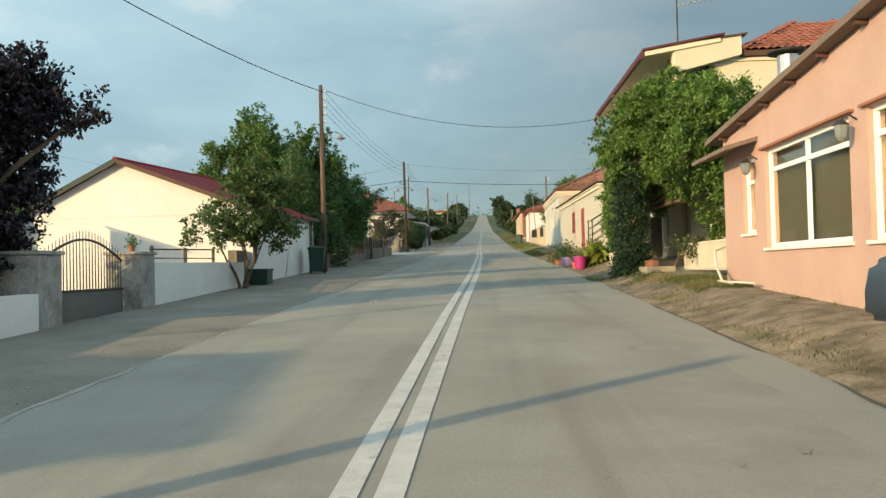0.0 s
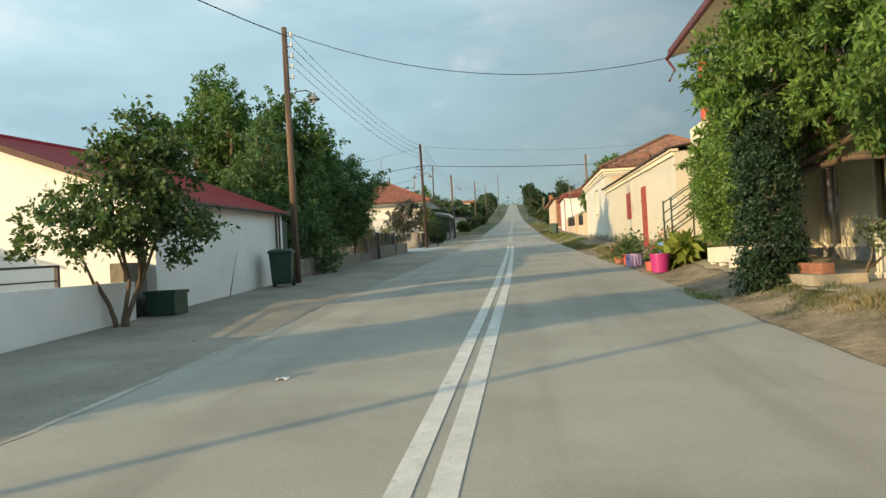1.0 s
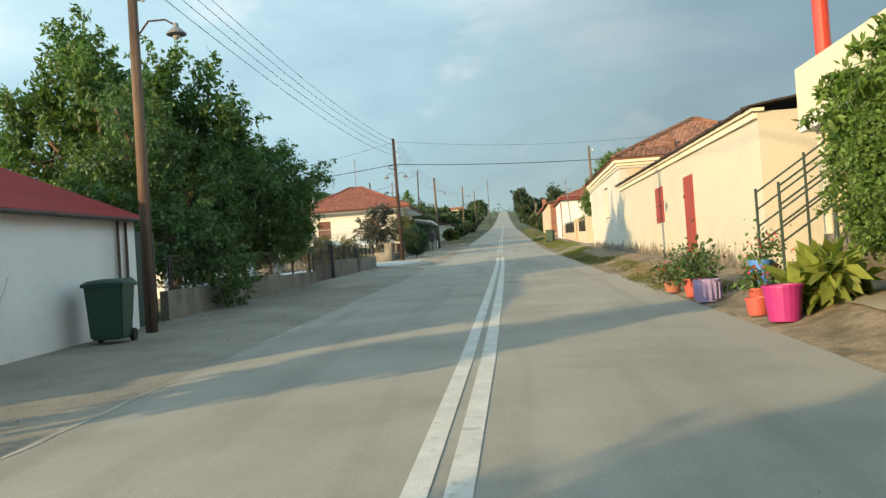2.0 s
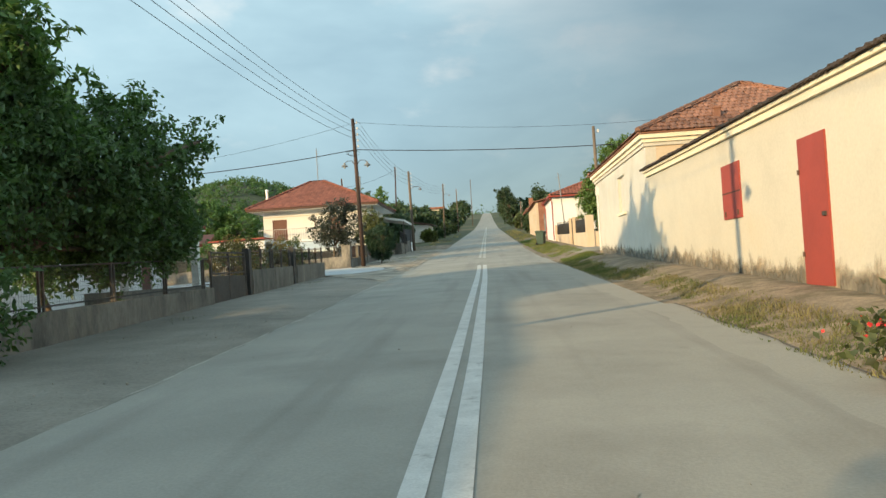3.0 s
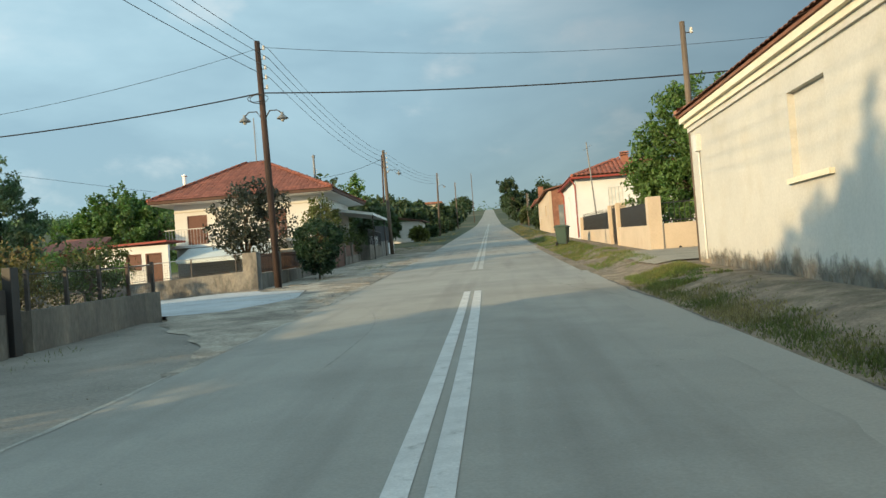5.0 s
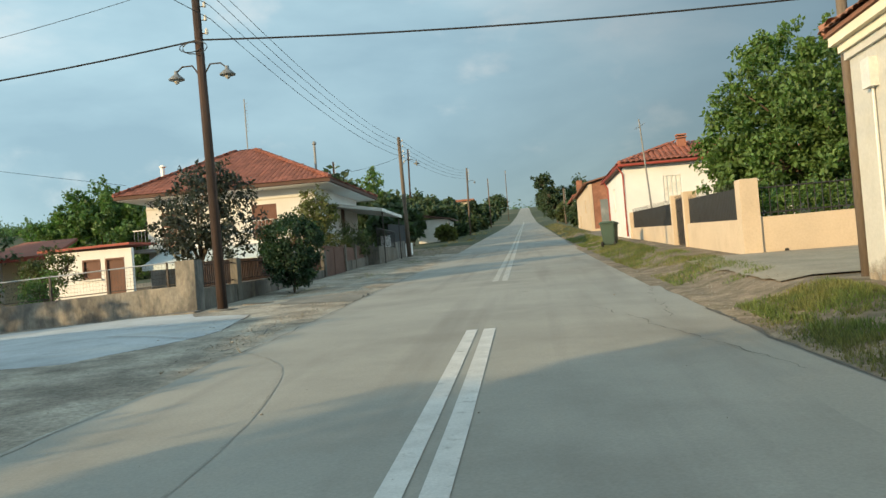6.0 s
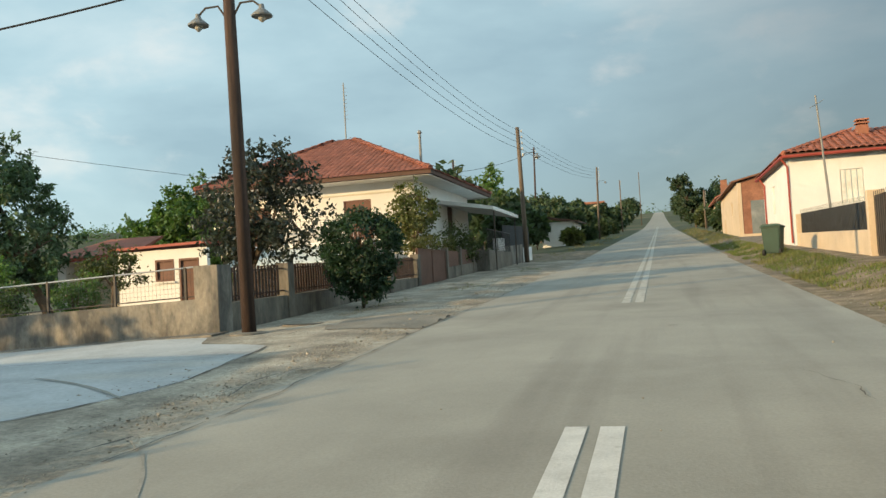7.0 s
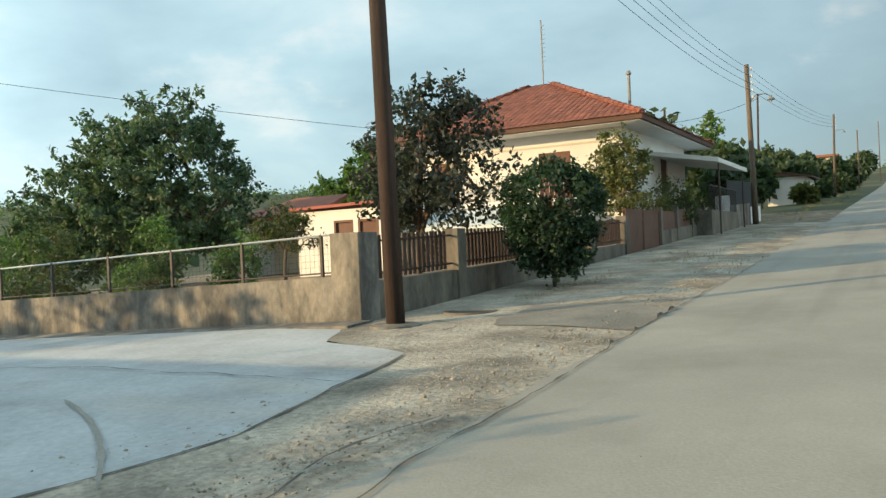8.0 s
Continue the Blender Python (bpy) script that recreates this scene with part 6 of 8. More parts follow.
# far left boundary beyond the houses
fl = thing("far_wall", (-5.6, 98, ground_z(-5.6, 98)), "pale boundary wall with dark screening cloth above", "fence")
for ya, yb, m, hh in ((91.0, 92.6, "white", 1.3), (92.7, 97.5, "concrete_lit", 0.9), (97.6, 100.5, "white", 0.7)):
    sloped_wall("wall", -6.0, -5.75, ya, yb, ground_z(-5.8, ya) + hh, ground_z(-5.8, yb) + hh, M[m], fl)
part("screen", hexa([(-5.9, 92.7, ground_z(-5.9, 92.7) + 0.9), (-5.86, 92.7, ground_z(-5.9, 92.7) + 0.9), (-5.86, 100.4, ground_z(-5.9, 100.4) + 0.7), (-5.9, 100.4, ground_z(-5.9, 100.4) + 0.7)],
                    [(-5.9, 92.7, ground_z(-5.9, 92.7) + 1.9), (-5.86, 92.7, ground_z(-5.9, 92.7) + 1.9), (-5.86, 100.4, ground_z(-5.9, 100.4) + 1.8), (-5.9, 100.4, ground_z(-5.9, 100.4) + 1.8)]), M["shadecloth"], fl)

# ---- walls and fences along the right of the road ----
of = thing("apricot_wall", (6.1, 78, ground_z(6.1, 78)), "apricot rendered garden wall with black panels and spiked railings", "fence")
X = 6.0
for y, top in ((69.1, 3.62), (77.6, 3.95), (75.5, 3.9), (88.4, 4.05)):
    wdt = 0.42 if y < 70 else 0.22
    part("pier", box(X, y - wdt / 2, ground_z(6, y) - 0.4, X + 0.4, y + wdt / 2, top, bevel=0.012), M["orange"], of)
sloped_wall("wall", X + 0.05, X + 0.3, 69.3, 75.4, 2.75, 2.95, M["orange"], of)
sloped_wall("wall", X + 0.05, X + 0.3, 77.7, 88.3, 3.0, 3.35, M["orange"], of)
part("wall", hexa([(6.2, 68.95, 1.2), (16, 68.95, 1.2), (16, 69.2, 1.2), (6.2, 69.2, 1.2)], [(6.2, 68.95, 2.76), (16, 68.95, 2.85), (16, 69.2, 2.85), (6.2, 69.2, 2.76)]), M["orange"], of)
for ya, yb, za, zb_ in ((69.35, 75.4, 2.75, 2.95), (77.75, 88.3, 3.0, 3.35)):
    part("black_panel", hexa([(X + 0.16, ya, za), (X + 0.19, ya, za), (X + 0.19, yb, zb_), (X + 0.16, yb, zb_)], [(X + 0.16, ya, za + 0.72), (X + 0.19, ya, za + 0.72), (X + 0.19, yb, zb_ + 0.72), (X + 0.16, yb, zb_ + 0.72)]), M["shadecloth"], of)
    n = int((yb - ya) / 0.16)
    for i in range(n):
        k = (i + 0.5) / n
        y, z = ya + (yb - ya) * k, za + (zb_ - za) * k
        part("spike", tube((X + 0.14, y, z), (X + 0.14, y, z + 0.86), 0.009, 0.004, 5), M["black"], of)
for i in range(36):
    x = 6.35 + i * 0.16
    part("spike", tube((x, 69.08, 2.76), (x, 69.08, 3.5), 0.014, 0.006, 5), M["black"], of)
for z in (2.85, 3.4):
    part("rail", tube((6.2, 69.08, z), (12, 69.08, z + 0.05), 0.018, n=5), M["black"], of)
for x in (6.9, 9.0):
    part("drain_hole", tube((x, 68.94, 2.0), (x, 68.96, 2.0), 0.05, n=12), M["black"], of)
og = thing("garden_gate", (6.1, 76.5, ground_z(6.1, 76.5)), "narrow dark metal garden gate", "gate")
part("leaf", box(X + 0.15, 75.65, 2.35, X + 0.19, 77.45, 3.8), M["iron"], og)
for i in range(10):
    y = 75.7 + i * 0.19
    part("bar", tube((X + 0.13, y, 2.4), (X + 0.13, y, 3.9), 0.009, n=5), M["black"], og)

# white balustrade between the pink house and the porch
bal = thing("balustrade", (6.0, 18.5, ground_z(6, 18.5)), "low white metal balustrade in front of the porch", "fence")
z0 = ground_z(6, 18.5)
for z in (0.16, 0.72):
    part("rail", box(5.93, 16.15, z0 + z - 0.02, 5.97, 20.7, z0 + z + 0.02), M["whitemetal"], bal)
for i in range(42):
    y = 16.25 + i * 0.107
    part("bar", box(5.94, y - 0.02, z0 + 0.1, 5.96, y + 0.02, z0 + 0.74), M["whitemetal"], bal)

# a plain unseen house block added back down the road; its roof throws the shade across the first bend of the left lane
nb = thing("neighbour_house", (-16, -5, ground_z(-16, -5)), "unseen flat-roofed house block added to shade the left lane", "house")
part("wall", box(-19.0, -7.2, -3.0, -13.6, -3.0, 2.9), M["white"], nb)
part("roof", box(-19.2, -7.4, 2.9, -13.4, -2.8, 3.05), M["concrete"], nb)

# slant-topped block out of view, added to cast the shadow on the white gable
sd = thing("garden_shed", (-13.0, 19.5, ground_z(-13, 19.5)), "unseen slant-roofed block added to shade the white gable", "shed")
part("wall", hexa([(-13.9, 19.3, -1.4), (-12.1, 19.3, -1.4), (-12.1, 19.8, -1.4), (-13.9, 19.8, -1.4)], [(-13.9, 19.3, 2.82), (-12.1, 19.3, 2.22), (-12.1, 19.8, 2.22), (-13.9, 19.8, 2.82)]), M["concrete"], sd)
part("roof", slab([(-13.95, 19.2, 2.91), (-12.0, 19.2, 2.27), (-12.0, 19.9, 2.27), (-13.95, 19.9, 2.91)], 0.05), M["redroof"], sd)

# ---- poles, lamps and cables ----
def pole(at, top, lean=(0, 0), r=0.13, material="pole", label="tall brown timber power pole", lamps=(), rungs=5, group="power poles"):
    p = thing("power_pole", at, label, "pole", group)
    tip = (at[0] + lean[0], at[1] + lean[1], top)
    part("shaft", bent_tube([(at[0], at[1], at[2] - 0.3), tuple(a + (b - a) * 0.5 for a, b in zip(at, tip)), tip], [r, r * 0.87, r * 0.72], 12), M[material], p, smooth=True)
    for i in range(rungs):
        z = top - 0.25 - i * 0.3
        k = (z - at[2]) / (top - at[2])
        x, y = at[0] + lean[0] * k, at[1] + lean[1] * k
        arm = part("insulator_arm", tube((x, y, z), (x + 0.2, y, z), 0.012, n=6), M["iron"], p)
        part("insulator", lathe((x + 0.19, y, z - 0.02), [(0.03, 0), (0.045, 0.03), (0.03, 0.06), (0.04, 0.09), (0.02, 0.13)], 8), M["porcelain"], arm)
    for dx, z in lamps:
        k = (z - at[2]) / (top - at[2])
        x, y = at[0] + lean[0] * k, at[1] + lean[1] * k
        arm = part("lamp_arm", bent_tube([(x, y, z - 0.2), (x + dx * 0.35, y, z + 0.12), (x + dx * 0.75, y, z + 0.12), (x + dx, y, z)], 0.018, 6), M["iron"], p)
        part("lamp_shade", lathe((x + dx, y, z - 0.16), [(0.17, 0), (0.175, 0.02), (0.10, 0.09), (0.05, 0.13), (0.04, 0.2)], 14), M["lampmetal"], arm)
        part("lamp_bulb", lathe((x + dx, y, z - 0.25), [(0.02, 0), (0.06, 0.04), (0.06, 0.1), (0.03, 0.14)], 10), M["lampglass"], arm)
    return p


pole((-5.12, 31.3, ground_z(-5.12, 31.3)), 7.45, (-0.05, 0.1), lamps=((0.75, 5.5),), r=0.105)
pole((-5.36, 67.7, ground_z(-5.36, 67.7)), 9.2, (-0.12, 0.0), lamps=((-0.58, 6.95), (0.58, 6.95)), r=0.117, material="poledark")
pole((-5.4, 96.5, ground_z(-5.4, 96.5)), 9.85, (-0.1, 0), material="poleold", label="slim weathered timber power pole", lamps=((0.9, 8.4),))
pole((5.78, 61.86, ground_z(5.78, 61.86)), 7.0, (-0.03, 0), material="poleold", r=0.085, label="grey-brown timber pole beside the cream house", rungs=1)
# two unseen poles added: cable end here, then a post casting a road shadow
pole((-12.0, 3.0, ground_z(-12, 3)), 9.7, (0, 0), r=0.075, label="tall brown timber power pole", rungs=3)
pole((-5.6, -0.6, ground_z(-5.6, -0.6)), 2.05, (0, 0), label="unseen short post added to cast a line of road shadow", rungs=0)
pole((-5.6, 150, ground_z(-5.6, 150)), 14.2, (0.2, 0), material="poleold", label="distant timber power pole", lamps=((0.9, 12.5),))
pole((-13, 152, ground_z(-13, 152)), 17.5, (0.3, 0), material="poledark", label="distant braced timber pole")
pole((-17.2, 130, ground_z(-17.2, 130)), 13.6, (0, 0), material="poledark", label="distant dark timber pole beyond the houses")
pole((-5.8, 215, ground_z(-5.8, 215)), 19.5, (0, 0), material="poleold", label="distant timber power pole")
pole((-4.0, 300, ground_z(-4, 300)), 30.5, (0, 0), material="poleold", label="distant timber power pole")
pole((6.5, 160, ground_z(6.5, 160)), 11.5, (0, 0), material="poleold", r=0.15, label="distant grey post by the road")
pole((-17.2, 66.7, ground_z(-17.2, 66.7)), 7.3, (0, 0), material="poleold", r=0.075, label="thin grey pole among garden trees", rungs=1)


def cable(points, sag, r, label, name="cable"):
    c = thing(name, points[0], label, "cable")
    bm = bmesh.new()
    for a, b in zip(points, points[1:]):
        a, b = Vector(a), Vector(b)
        n = 16
        bent_tube([a.lerp(b, i / n) - Vector((0, 0, sag * 4 * (i / n) * (1 - i / n))) for i in range(n + 1)], r, 4, bm)
    part("strand", bm, M["cable"], c)


for i in range(4):
    cable([(-5.0, 31.4, 7.2 - i * 0.28), (-5.15, 67.7, 8.95 - i * 0.3), (-5.3, 96.5, 9.6 - i * 0.3), (-5.2, 150, 13.9 - i * 0.3)], 0.5, 0.009, "thin overhead power wire along the road", "power_wire")
cable([(-12.0, 3.0, 9.5), (-5.1, 31.4, 7.2)], 1.0, 0.016, "thick black overhead cable")
cable([(-5.1, 31.4, 7.3), (5.5, 31.1, 5.75)], 0.8, 0.010, "black overhead cable crossing the road")
cable([(-17.2, 66.7, 6.75), (-5.5, 67.7, 7.62)], 0.2, 0.02, "thick black cable crossing to the poles")
cable([(-5.4, 67.7, 7.62), (18, 66.5, 7.1)], 0.45, 0.02, "thick black cable crossing the road")
cable([(-15.8, 84.4, 6.9), (-48, 55, 14)], 0.5, 0.008, "thin wire to the garden houses")
cable([(-5.4, 67.7, 9.0), (-17.2, 66.7, 7.2)], 0.3, 0.007, "thin wire between the poles")
cable([(-5.3, 67.7, 9.0), (14, 70, 8.6)], 0.5, 0.007, "thin wire over the road")
cable([(-17.2, 130, 12.4), (-12.7, 152, 17.0)], 0.4, 0.02, "distant cable between poles")
loop = thing("cable_loop", (-5.5, 67.6, 7.4), "slack loops of black cable on the pole", "cable")
part("loop", bent_tube([(-5.5 - 0.28 * math.sin(a), 67.55, 7.42 - 0.14 * math.cos(a)) for a in np.linspace(0, 2 * math.pi, 14)], 0.012, 5), M["cable"], loop)
part("loop", bent_tube([(-5.62 - 0.25 * math.sin(a), 67.6, 7.45 - 0.11 * math.cos(a)) for a in np.linspace(0, 2 * math.pi, 14)], 0.012, 5), M["cable"], loop)

# ---- trees and shrubs ----
G = ground_z
# plum lobes beyond x -8 are out of view, added to shade gate and pillar
tree("plum_tree", (-7.2, 12.2, G(-7.2, 12.2)), [(-6.5, 12.2, 2.75, 0.75), (-7.2, 11.6, 3.1, 0.95), (-7.4, 12.0, 2.0, 1.0), (-6.05, 12.3, 3.25, 0.42), (-5.75, 12.4, 2.75, 0.42, 0.42, 0.3), (-5.2, 12.4, 2.72, 0.3, 0.3, 0.16), (-6.75, 12.7, 1.7, 0.7), (-7.2, 12.8, 0.9, 0.75), (-7.6, 12.2, 0.3, 0.7), (-5.95, 12.3, 1.75, 0.25, 0.25, 0.2), (-6.65, 12.3, 2.2, 0.6), (-6.6, 12.1, 1.2, 0.6), (-6.9, 12.0, 0.7, 0.7), (-6.3, 12.2, 3.0, 0.6), (-8.7, 12.0, 1.0, 0.85), (-9.2, 11.0, 1.7, 0.9), (-8.2, 12.9, 0.5, 0.6), (-8.2, 11.4, 2.4, 1.0), (-8.2, 10.5, 1.0, 0.8), (-8.9, 9.9, 0.7, 0.8)], 100000, 0.05, "leaf_plum",
     "dark purple-leaved plum tree over the garden wall", trunk=0.11, fork=1.3, seed=11, clump=0.19, per=70, twig=0.40, rise=0.35, hollow=0.3)
tree("small_tree", (-5.4, 21.6, G(-5.4, 21.6)), [(-5.5, 21.7, 1.65, 0.95, 1.0, 0.62), (-6.1, 21.2, 1.5, 0.7, 0.7, 0.5), (-4.75, 22.1, 1.45, 0.65, 0.65, 0.45), (-5.4, 21.8, 2.15, 0.65), (-4.75, 21.8, 2.2, 0.5), (-5.1, 21.7, 2.65, 0.4, 0.4, 0.32), (-5.0, 21.7, 3.0, 0.26), (-5.02, 21.7, 3.38, 0.14, 0.14, 0.2), (-4.62, 21.7, 2.62, 0.24), (-5.48, 21.7, 2.85, 0.18), (-4.3, 21.9, 1.5, 0.4, 0.4, 0.3)], 10500, 0.062, "leaf_young",
     "small roadside tree with sparse green leaves", trunk=0.045, fork=0.75, stems=3, seed=12, clump=0.2, per=36, twig=0.3, rise=0.1)
tree("walnut_tree", (-9.3, 39.2, G(-9.3, 39.2)), [(-10.9, 38.8, 4.6, 1.2), (-9.0, 39.0, 4.8, 1.4), (-9.9, 38.0, 6.1, 0.85, 0.85, 0.95), (-9.9, 37.9, 7.2, 0.3, 0.3, 0.7), (-11.6, 38.6, 5.9, 0.55), (-12.0, 38.6, 4.9, 0.4), (-8.8, 37.2, 6.0, 0.5, 0.5, 0.85), (-8.9, 36.8, 6.8, 0.22, 0.22, 0.6), (-7.3, 37.6, 5.4, 0.6, 0.6, 0.8), (-7.2, 37.4, 6.2, 0.22, 0.22, 0.5), (-6.5, 38.6, 5.7, 0.35, 0.35, 0.9), (-5.8, 38.7, 5.1, 0.4, 0.4, 0.45), (-6.8, 39.3, 4.7, 0.9), (-8.0, 39.3, 5.0, 0.9)], 34000, 0.078, "leaf_green",
     "tall broad walnut tree behind the white house", trunk=0.2, fork=2.4, seed=13, clump=0.24, per=64, twig=0.75, rise=0.9, elong=2.2, hollow=0.4)
# lobes near (-8.5, 33.6) are added to keep a sun streak off the shoulder
tree("garden_tree", (-7.4, 37.5, G(-7.4, 37.5)), [(-7.8, 35.5, 2.6, 1.3), (-7.3, 37.5, 3.2, 1.6), (-6.9, 39.2, 3.3, 1.3), (-7.6, 40.5, 3.4, 1.5), (-6.1, 39.4, 3.7, 0.8), (-5.8, 36.4, 1.3, 0.7, 0.7, 0.9), (-6.3, 35.4, 2.0, 0.9), (-6.9, 39.0, 4.6, 1.0), (-5.6, 40.6, 3.5, 0.75), (-5.9, 41.6, 4.2, 0.8), (-5.8, 42.6, 3.1, 0.75), (-6.2, 41.2, 2.6, 0.8, 0.8, 0.5), (-4.4, 42.0, 4.05, 0.25), (-4.9, 42.2, 3.8, 0.3), (-6.1, 43.6, 2.5, 0.7), (-6.4, 44.4, 2.7, 0.8), (-6.5, 42.4, 2.1, 0.6, 0.8, 0.5), (-8.0, 33.9, 1.6, 0.8), (-9.0, 33.4, 2.2, 0.8), (-7.2, 36.0, 5.1, 0.3, 0.3, 0.7), (-7.2, 34.8, 4.9, 0.22, 0.22, 0.6), (-7.3, 35.4, 4.0, 0.6)], 112000, 0.062, "leaf_dark",
     "dense dark green tree hanging over the fence", trunk=0.16, fork=1.4, seed=14, clump=0.28, per=52, twig=0.5, rise=0.25, elong=2.0)
# last six lobes are hidden ones, added to firm up the road shadow's edge
tree("garden_tree", (-8.6, 44.0, G(-8.6, 44.0)), [(-8.4, 43.5, 3.2, 1.6), (-9.3, 45.2, 4.2, 1.5), (-7.4, 42.4, 2.6, 1.2), (-9.0, 43.6, 4.6, 1.2), (-9.3, 42.0, 5.0, 1.0), (-9.2, 40.6, 5.8, 0.8), (-9.2, 40.5, 6.5, 0.3, 0.3, 0.5), (-9.6, 43.4, 4.9, 1.1), (-11.6, 44.3, 3.5, 0.6), (-11.1, 44.3, 4.0, 0.6), (-10.5, 44.6, 4.4, 0.6), (-10.0, 45.0, 4.7, 0.6), (-11.0, 43.8, 3.4, 0.7), (-10.2, 44.0, 3.9, 0.8)], 46000, 0.066, "leaf_dark",
     "dark green garden tree behind the fence", trunk=0.1, fork=1.1, seed=15, clump=0.28, twig=0.5, rise=0.3, elong=2.0)
tree("persimmon_tree", (-7.7, 72.2, G(-7.7, 72.2)), [(-7.6, 72.2, 4.2, 0.85), (-8.2, 72.4, 3.9, 0.7), (-6.7, 72.3, 3.9, 0.75), (-7.3, 72.0, 4.9, 0.5), (-6.6, 72.2, 4.7, 0.45), (-8.7, 72.4, 4.3, 0.4), (-7.6, 72.6, 3.3, 0.7), (-7.9, 72.2, 5.2, 0.35), (-7.0, 72.2, 5.3, 0.3)], 7600, 0.068, "leaf_glossy",
     "garden tree with large drooping glossy leaves", trunk=0.07, fork=1.1, seed=16, clump=0.26, per=26, twig=0.35, rise=0.1)
tree("round_bush", (-5.0, 72.0, G(-5.0, 72.0)), [(-5.0, 72.0, 3.15, 0.78, 0.78, 0.75), (-5.0, 72.0, 2.6, 0.65, 0.65, 0.5)], 15000, 0.048, "leaf_bush",
     "clipped round dark green bush on a short trunk", "bush", trunk=0.045, fork=0.7, seed=17, clump=0.16, per=60, hollow=0.75)
tree("lemon_tree", (-7.0, 82.4, G(-7.0, 82.4)), [(-7.0, 82.4, 4.6, 0.75), (-7.4, 82.8, 4.1, 0.7), (-6.7, 82.0, 4.0, 0.6), (-6.9, 82.3, 5.3, 0.45)], 5600, 0.068, "leaf_ochre",
     "young tree with yellow-green leaves behind the fence", trunk=0.05, fork=1.1, seed=18, clump=0.2, per=30, twig=0.3)
tree("rose_bush", (-6.9, 85.0, G(-6.9, 85.0)), [(-6.7, 85.0, 3.5, 0.5), (-7.1, 86.0, 3.8, 0.55), (-6.5, 87.2, 3.6, 0.6), (-6.3, 88.6, 3.4, 0.55), (-6.5, 86.4, 4.2, 0.4)], 5200, 0.055, "leaf_olive", "leafy rose bush by the porch stair", "bush", trunk=0.03, fork=0.5, seed=19, clump=0.25)
tree("walnut_tree", (-21.0, 81.5, G(-21, 81.5)), [(-22.6, 80.3, 5.2, 2.6), (-24.5, 79.8, 4.6, 2.3), (-21.0, 81.0, 4.4, 1.5), (-22.8, 80.4, 7.2, 1.4), (-25.0, 79.8, 6.2, 1.7), (-26.6, 79.3, 4.2, 2.0), (-27.5, 79, 2.8, 1.6)], 36000, 0.10, "leaf_shaded",
     "tall walnut tree in the corner garden", trunk=0.2, fork=2.0, seed=20, clump=0.32, twig=0.6, rise=0.4, elong=2.0)
tree("garden_tree", (-22.5, 95, G(-22.5, 95)), [(-22.5, 95, 5.4, 2.2), (-24.5, 95, 4.8, 1.6), (-20.2, 95, 5.4, 1.8), (-22.6, 95, 7.2, 1.2), (-21.6, 95, 6.8, 0.9), (-25.6, 95, 5.4, 1.5), (-24.2, 95, 6.6, 1.2)], 26000, 0.13, "leaf_green",
     "green garden tree behind the house", trunk=0.18, fork=2, seed=21, clump=0.35, twig=0.7, rise=0.5)
for k, (x, y, r) in enumerate(((-15.5, 72.5, 0.7), (-14.0, 71.6, 0.6), (-17.8, 71.6, 0.8), (-20.5, 71.8, 0.9), (-16.6, 70.2, 0.6), (-22.5, 71.5, 0.9), (-13.0, 73.0, 0.5))):
    tree("garden_shrub", (x, y, G(x, y)), [(x, y, G(x, y) + 0.55, r, r, 0.55), (x + 0.3, y + 0.3, G(x, y) + 1.0 + 0.6 * (x < -15), r * 0.6)], 2600, 0.05, ("leaf_green", "leaf_young", "leaf_olive")[k % 3],
         "straggly garden shrub behind the wire fence", "bush", trunk=0.025, fork=0.4, seed=30 + k, clump=0.2, group="garden shrubs", per=40)
# tree out of view across the side street, added to dapple the corner wall
tree("garden_tree", (-21.5, 58.6, G(-21.5, 58.6)), [(-18.2, 58.8, 3.6, 1.2), (-20.5, 58.6, 4.4, 1.3), (-23.2, 58.4, 3.4, 1.2), (-26.0, 58.4, 4.2, 1.4), (-29.0, 58.2, 3.6, 1.3)], 9000, 0.10, "leaf_green",
     "unseen sparse tree added to dapple the corner wall with shade", trunk=0.14, fork=1.8, seed=46, clump=0.4, per=70, twig=0.5)
tree("olive_tree", (-15.3, 77.5, G(-15.3, 77.5)), [(-15.3, 77.5, 3.5, 0.7, 0.7, 0.5), (-15.9, 77.4, 3.2, 0.5), (-14.7, 77.6, 3.2, 0.5)], 2600, 0.06, "leaf_olive", "small pruned garden tree by the outbuilding", trunk=0.06, fork=1.0, seed=38, clump=0.22, stems=2)
for k, (x, y) in enumerate(((-6.7, 50.9), (-6.9, 53.2), (-6.8, 56.4), (-6.7, 58.6))):
    g = G(x, y)
    tree("dry_shrub", (x, y, g), [(x, y, g + 0.7, 0.55, 0.8, 0.6), (x - 0.2, y + 0.5, g + 1.2, 0.4, 0.6, 0.45)], 2600, 0.045, "leaf_olive" if k % 2 else "leaf_dry",
         "dry brownish shrub behind the concrete wall", "bush", trunk=0.03, fork=0.4, seed=50 + k, clump=0.2, group="dry shrubs", per=30, twig=0.3)
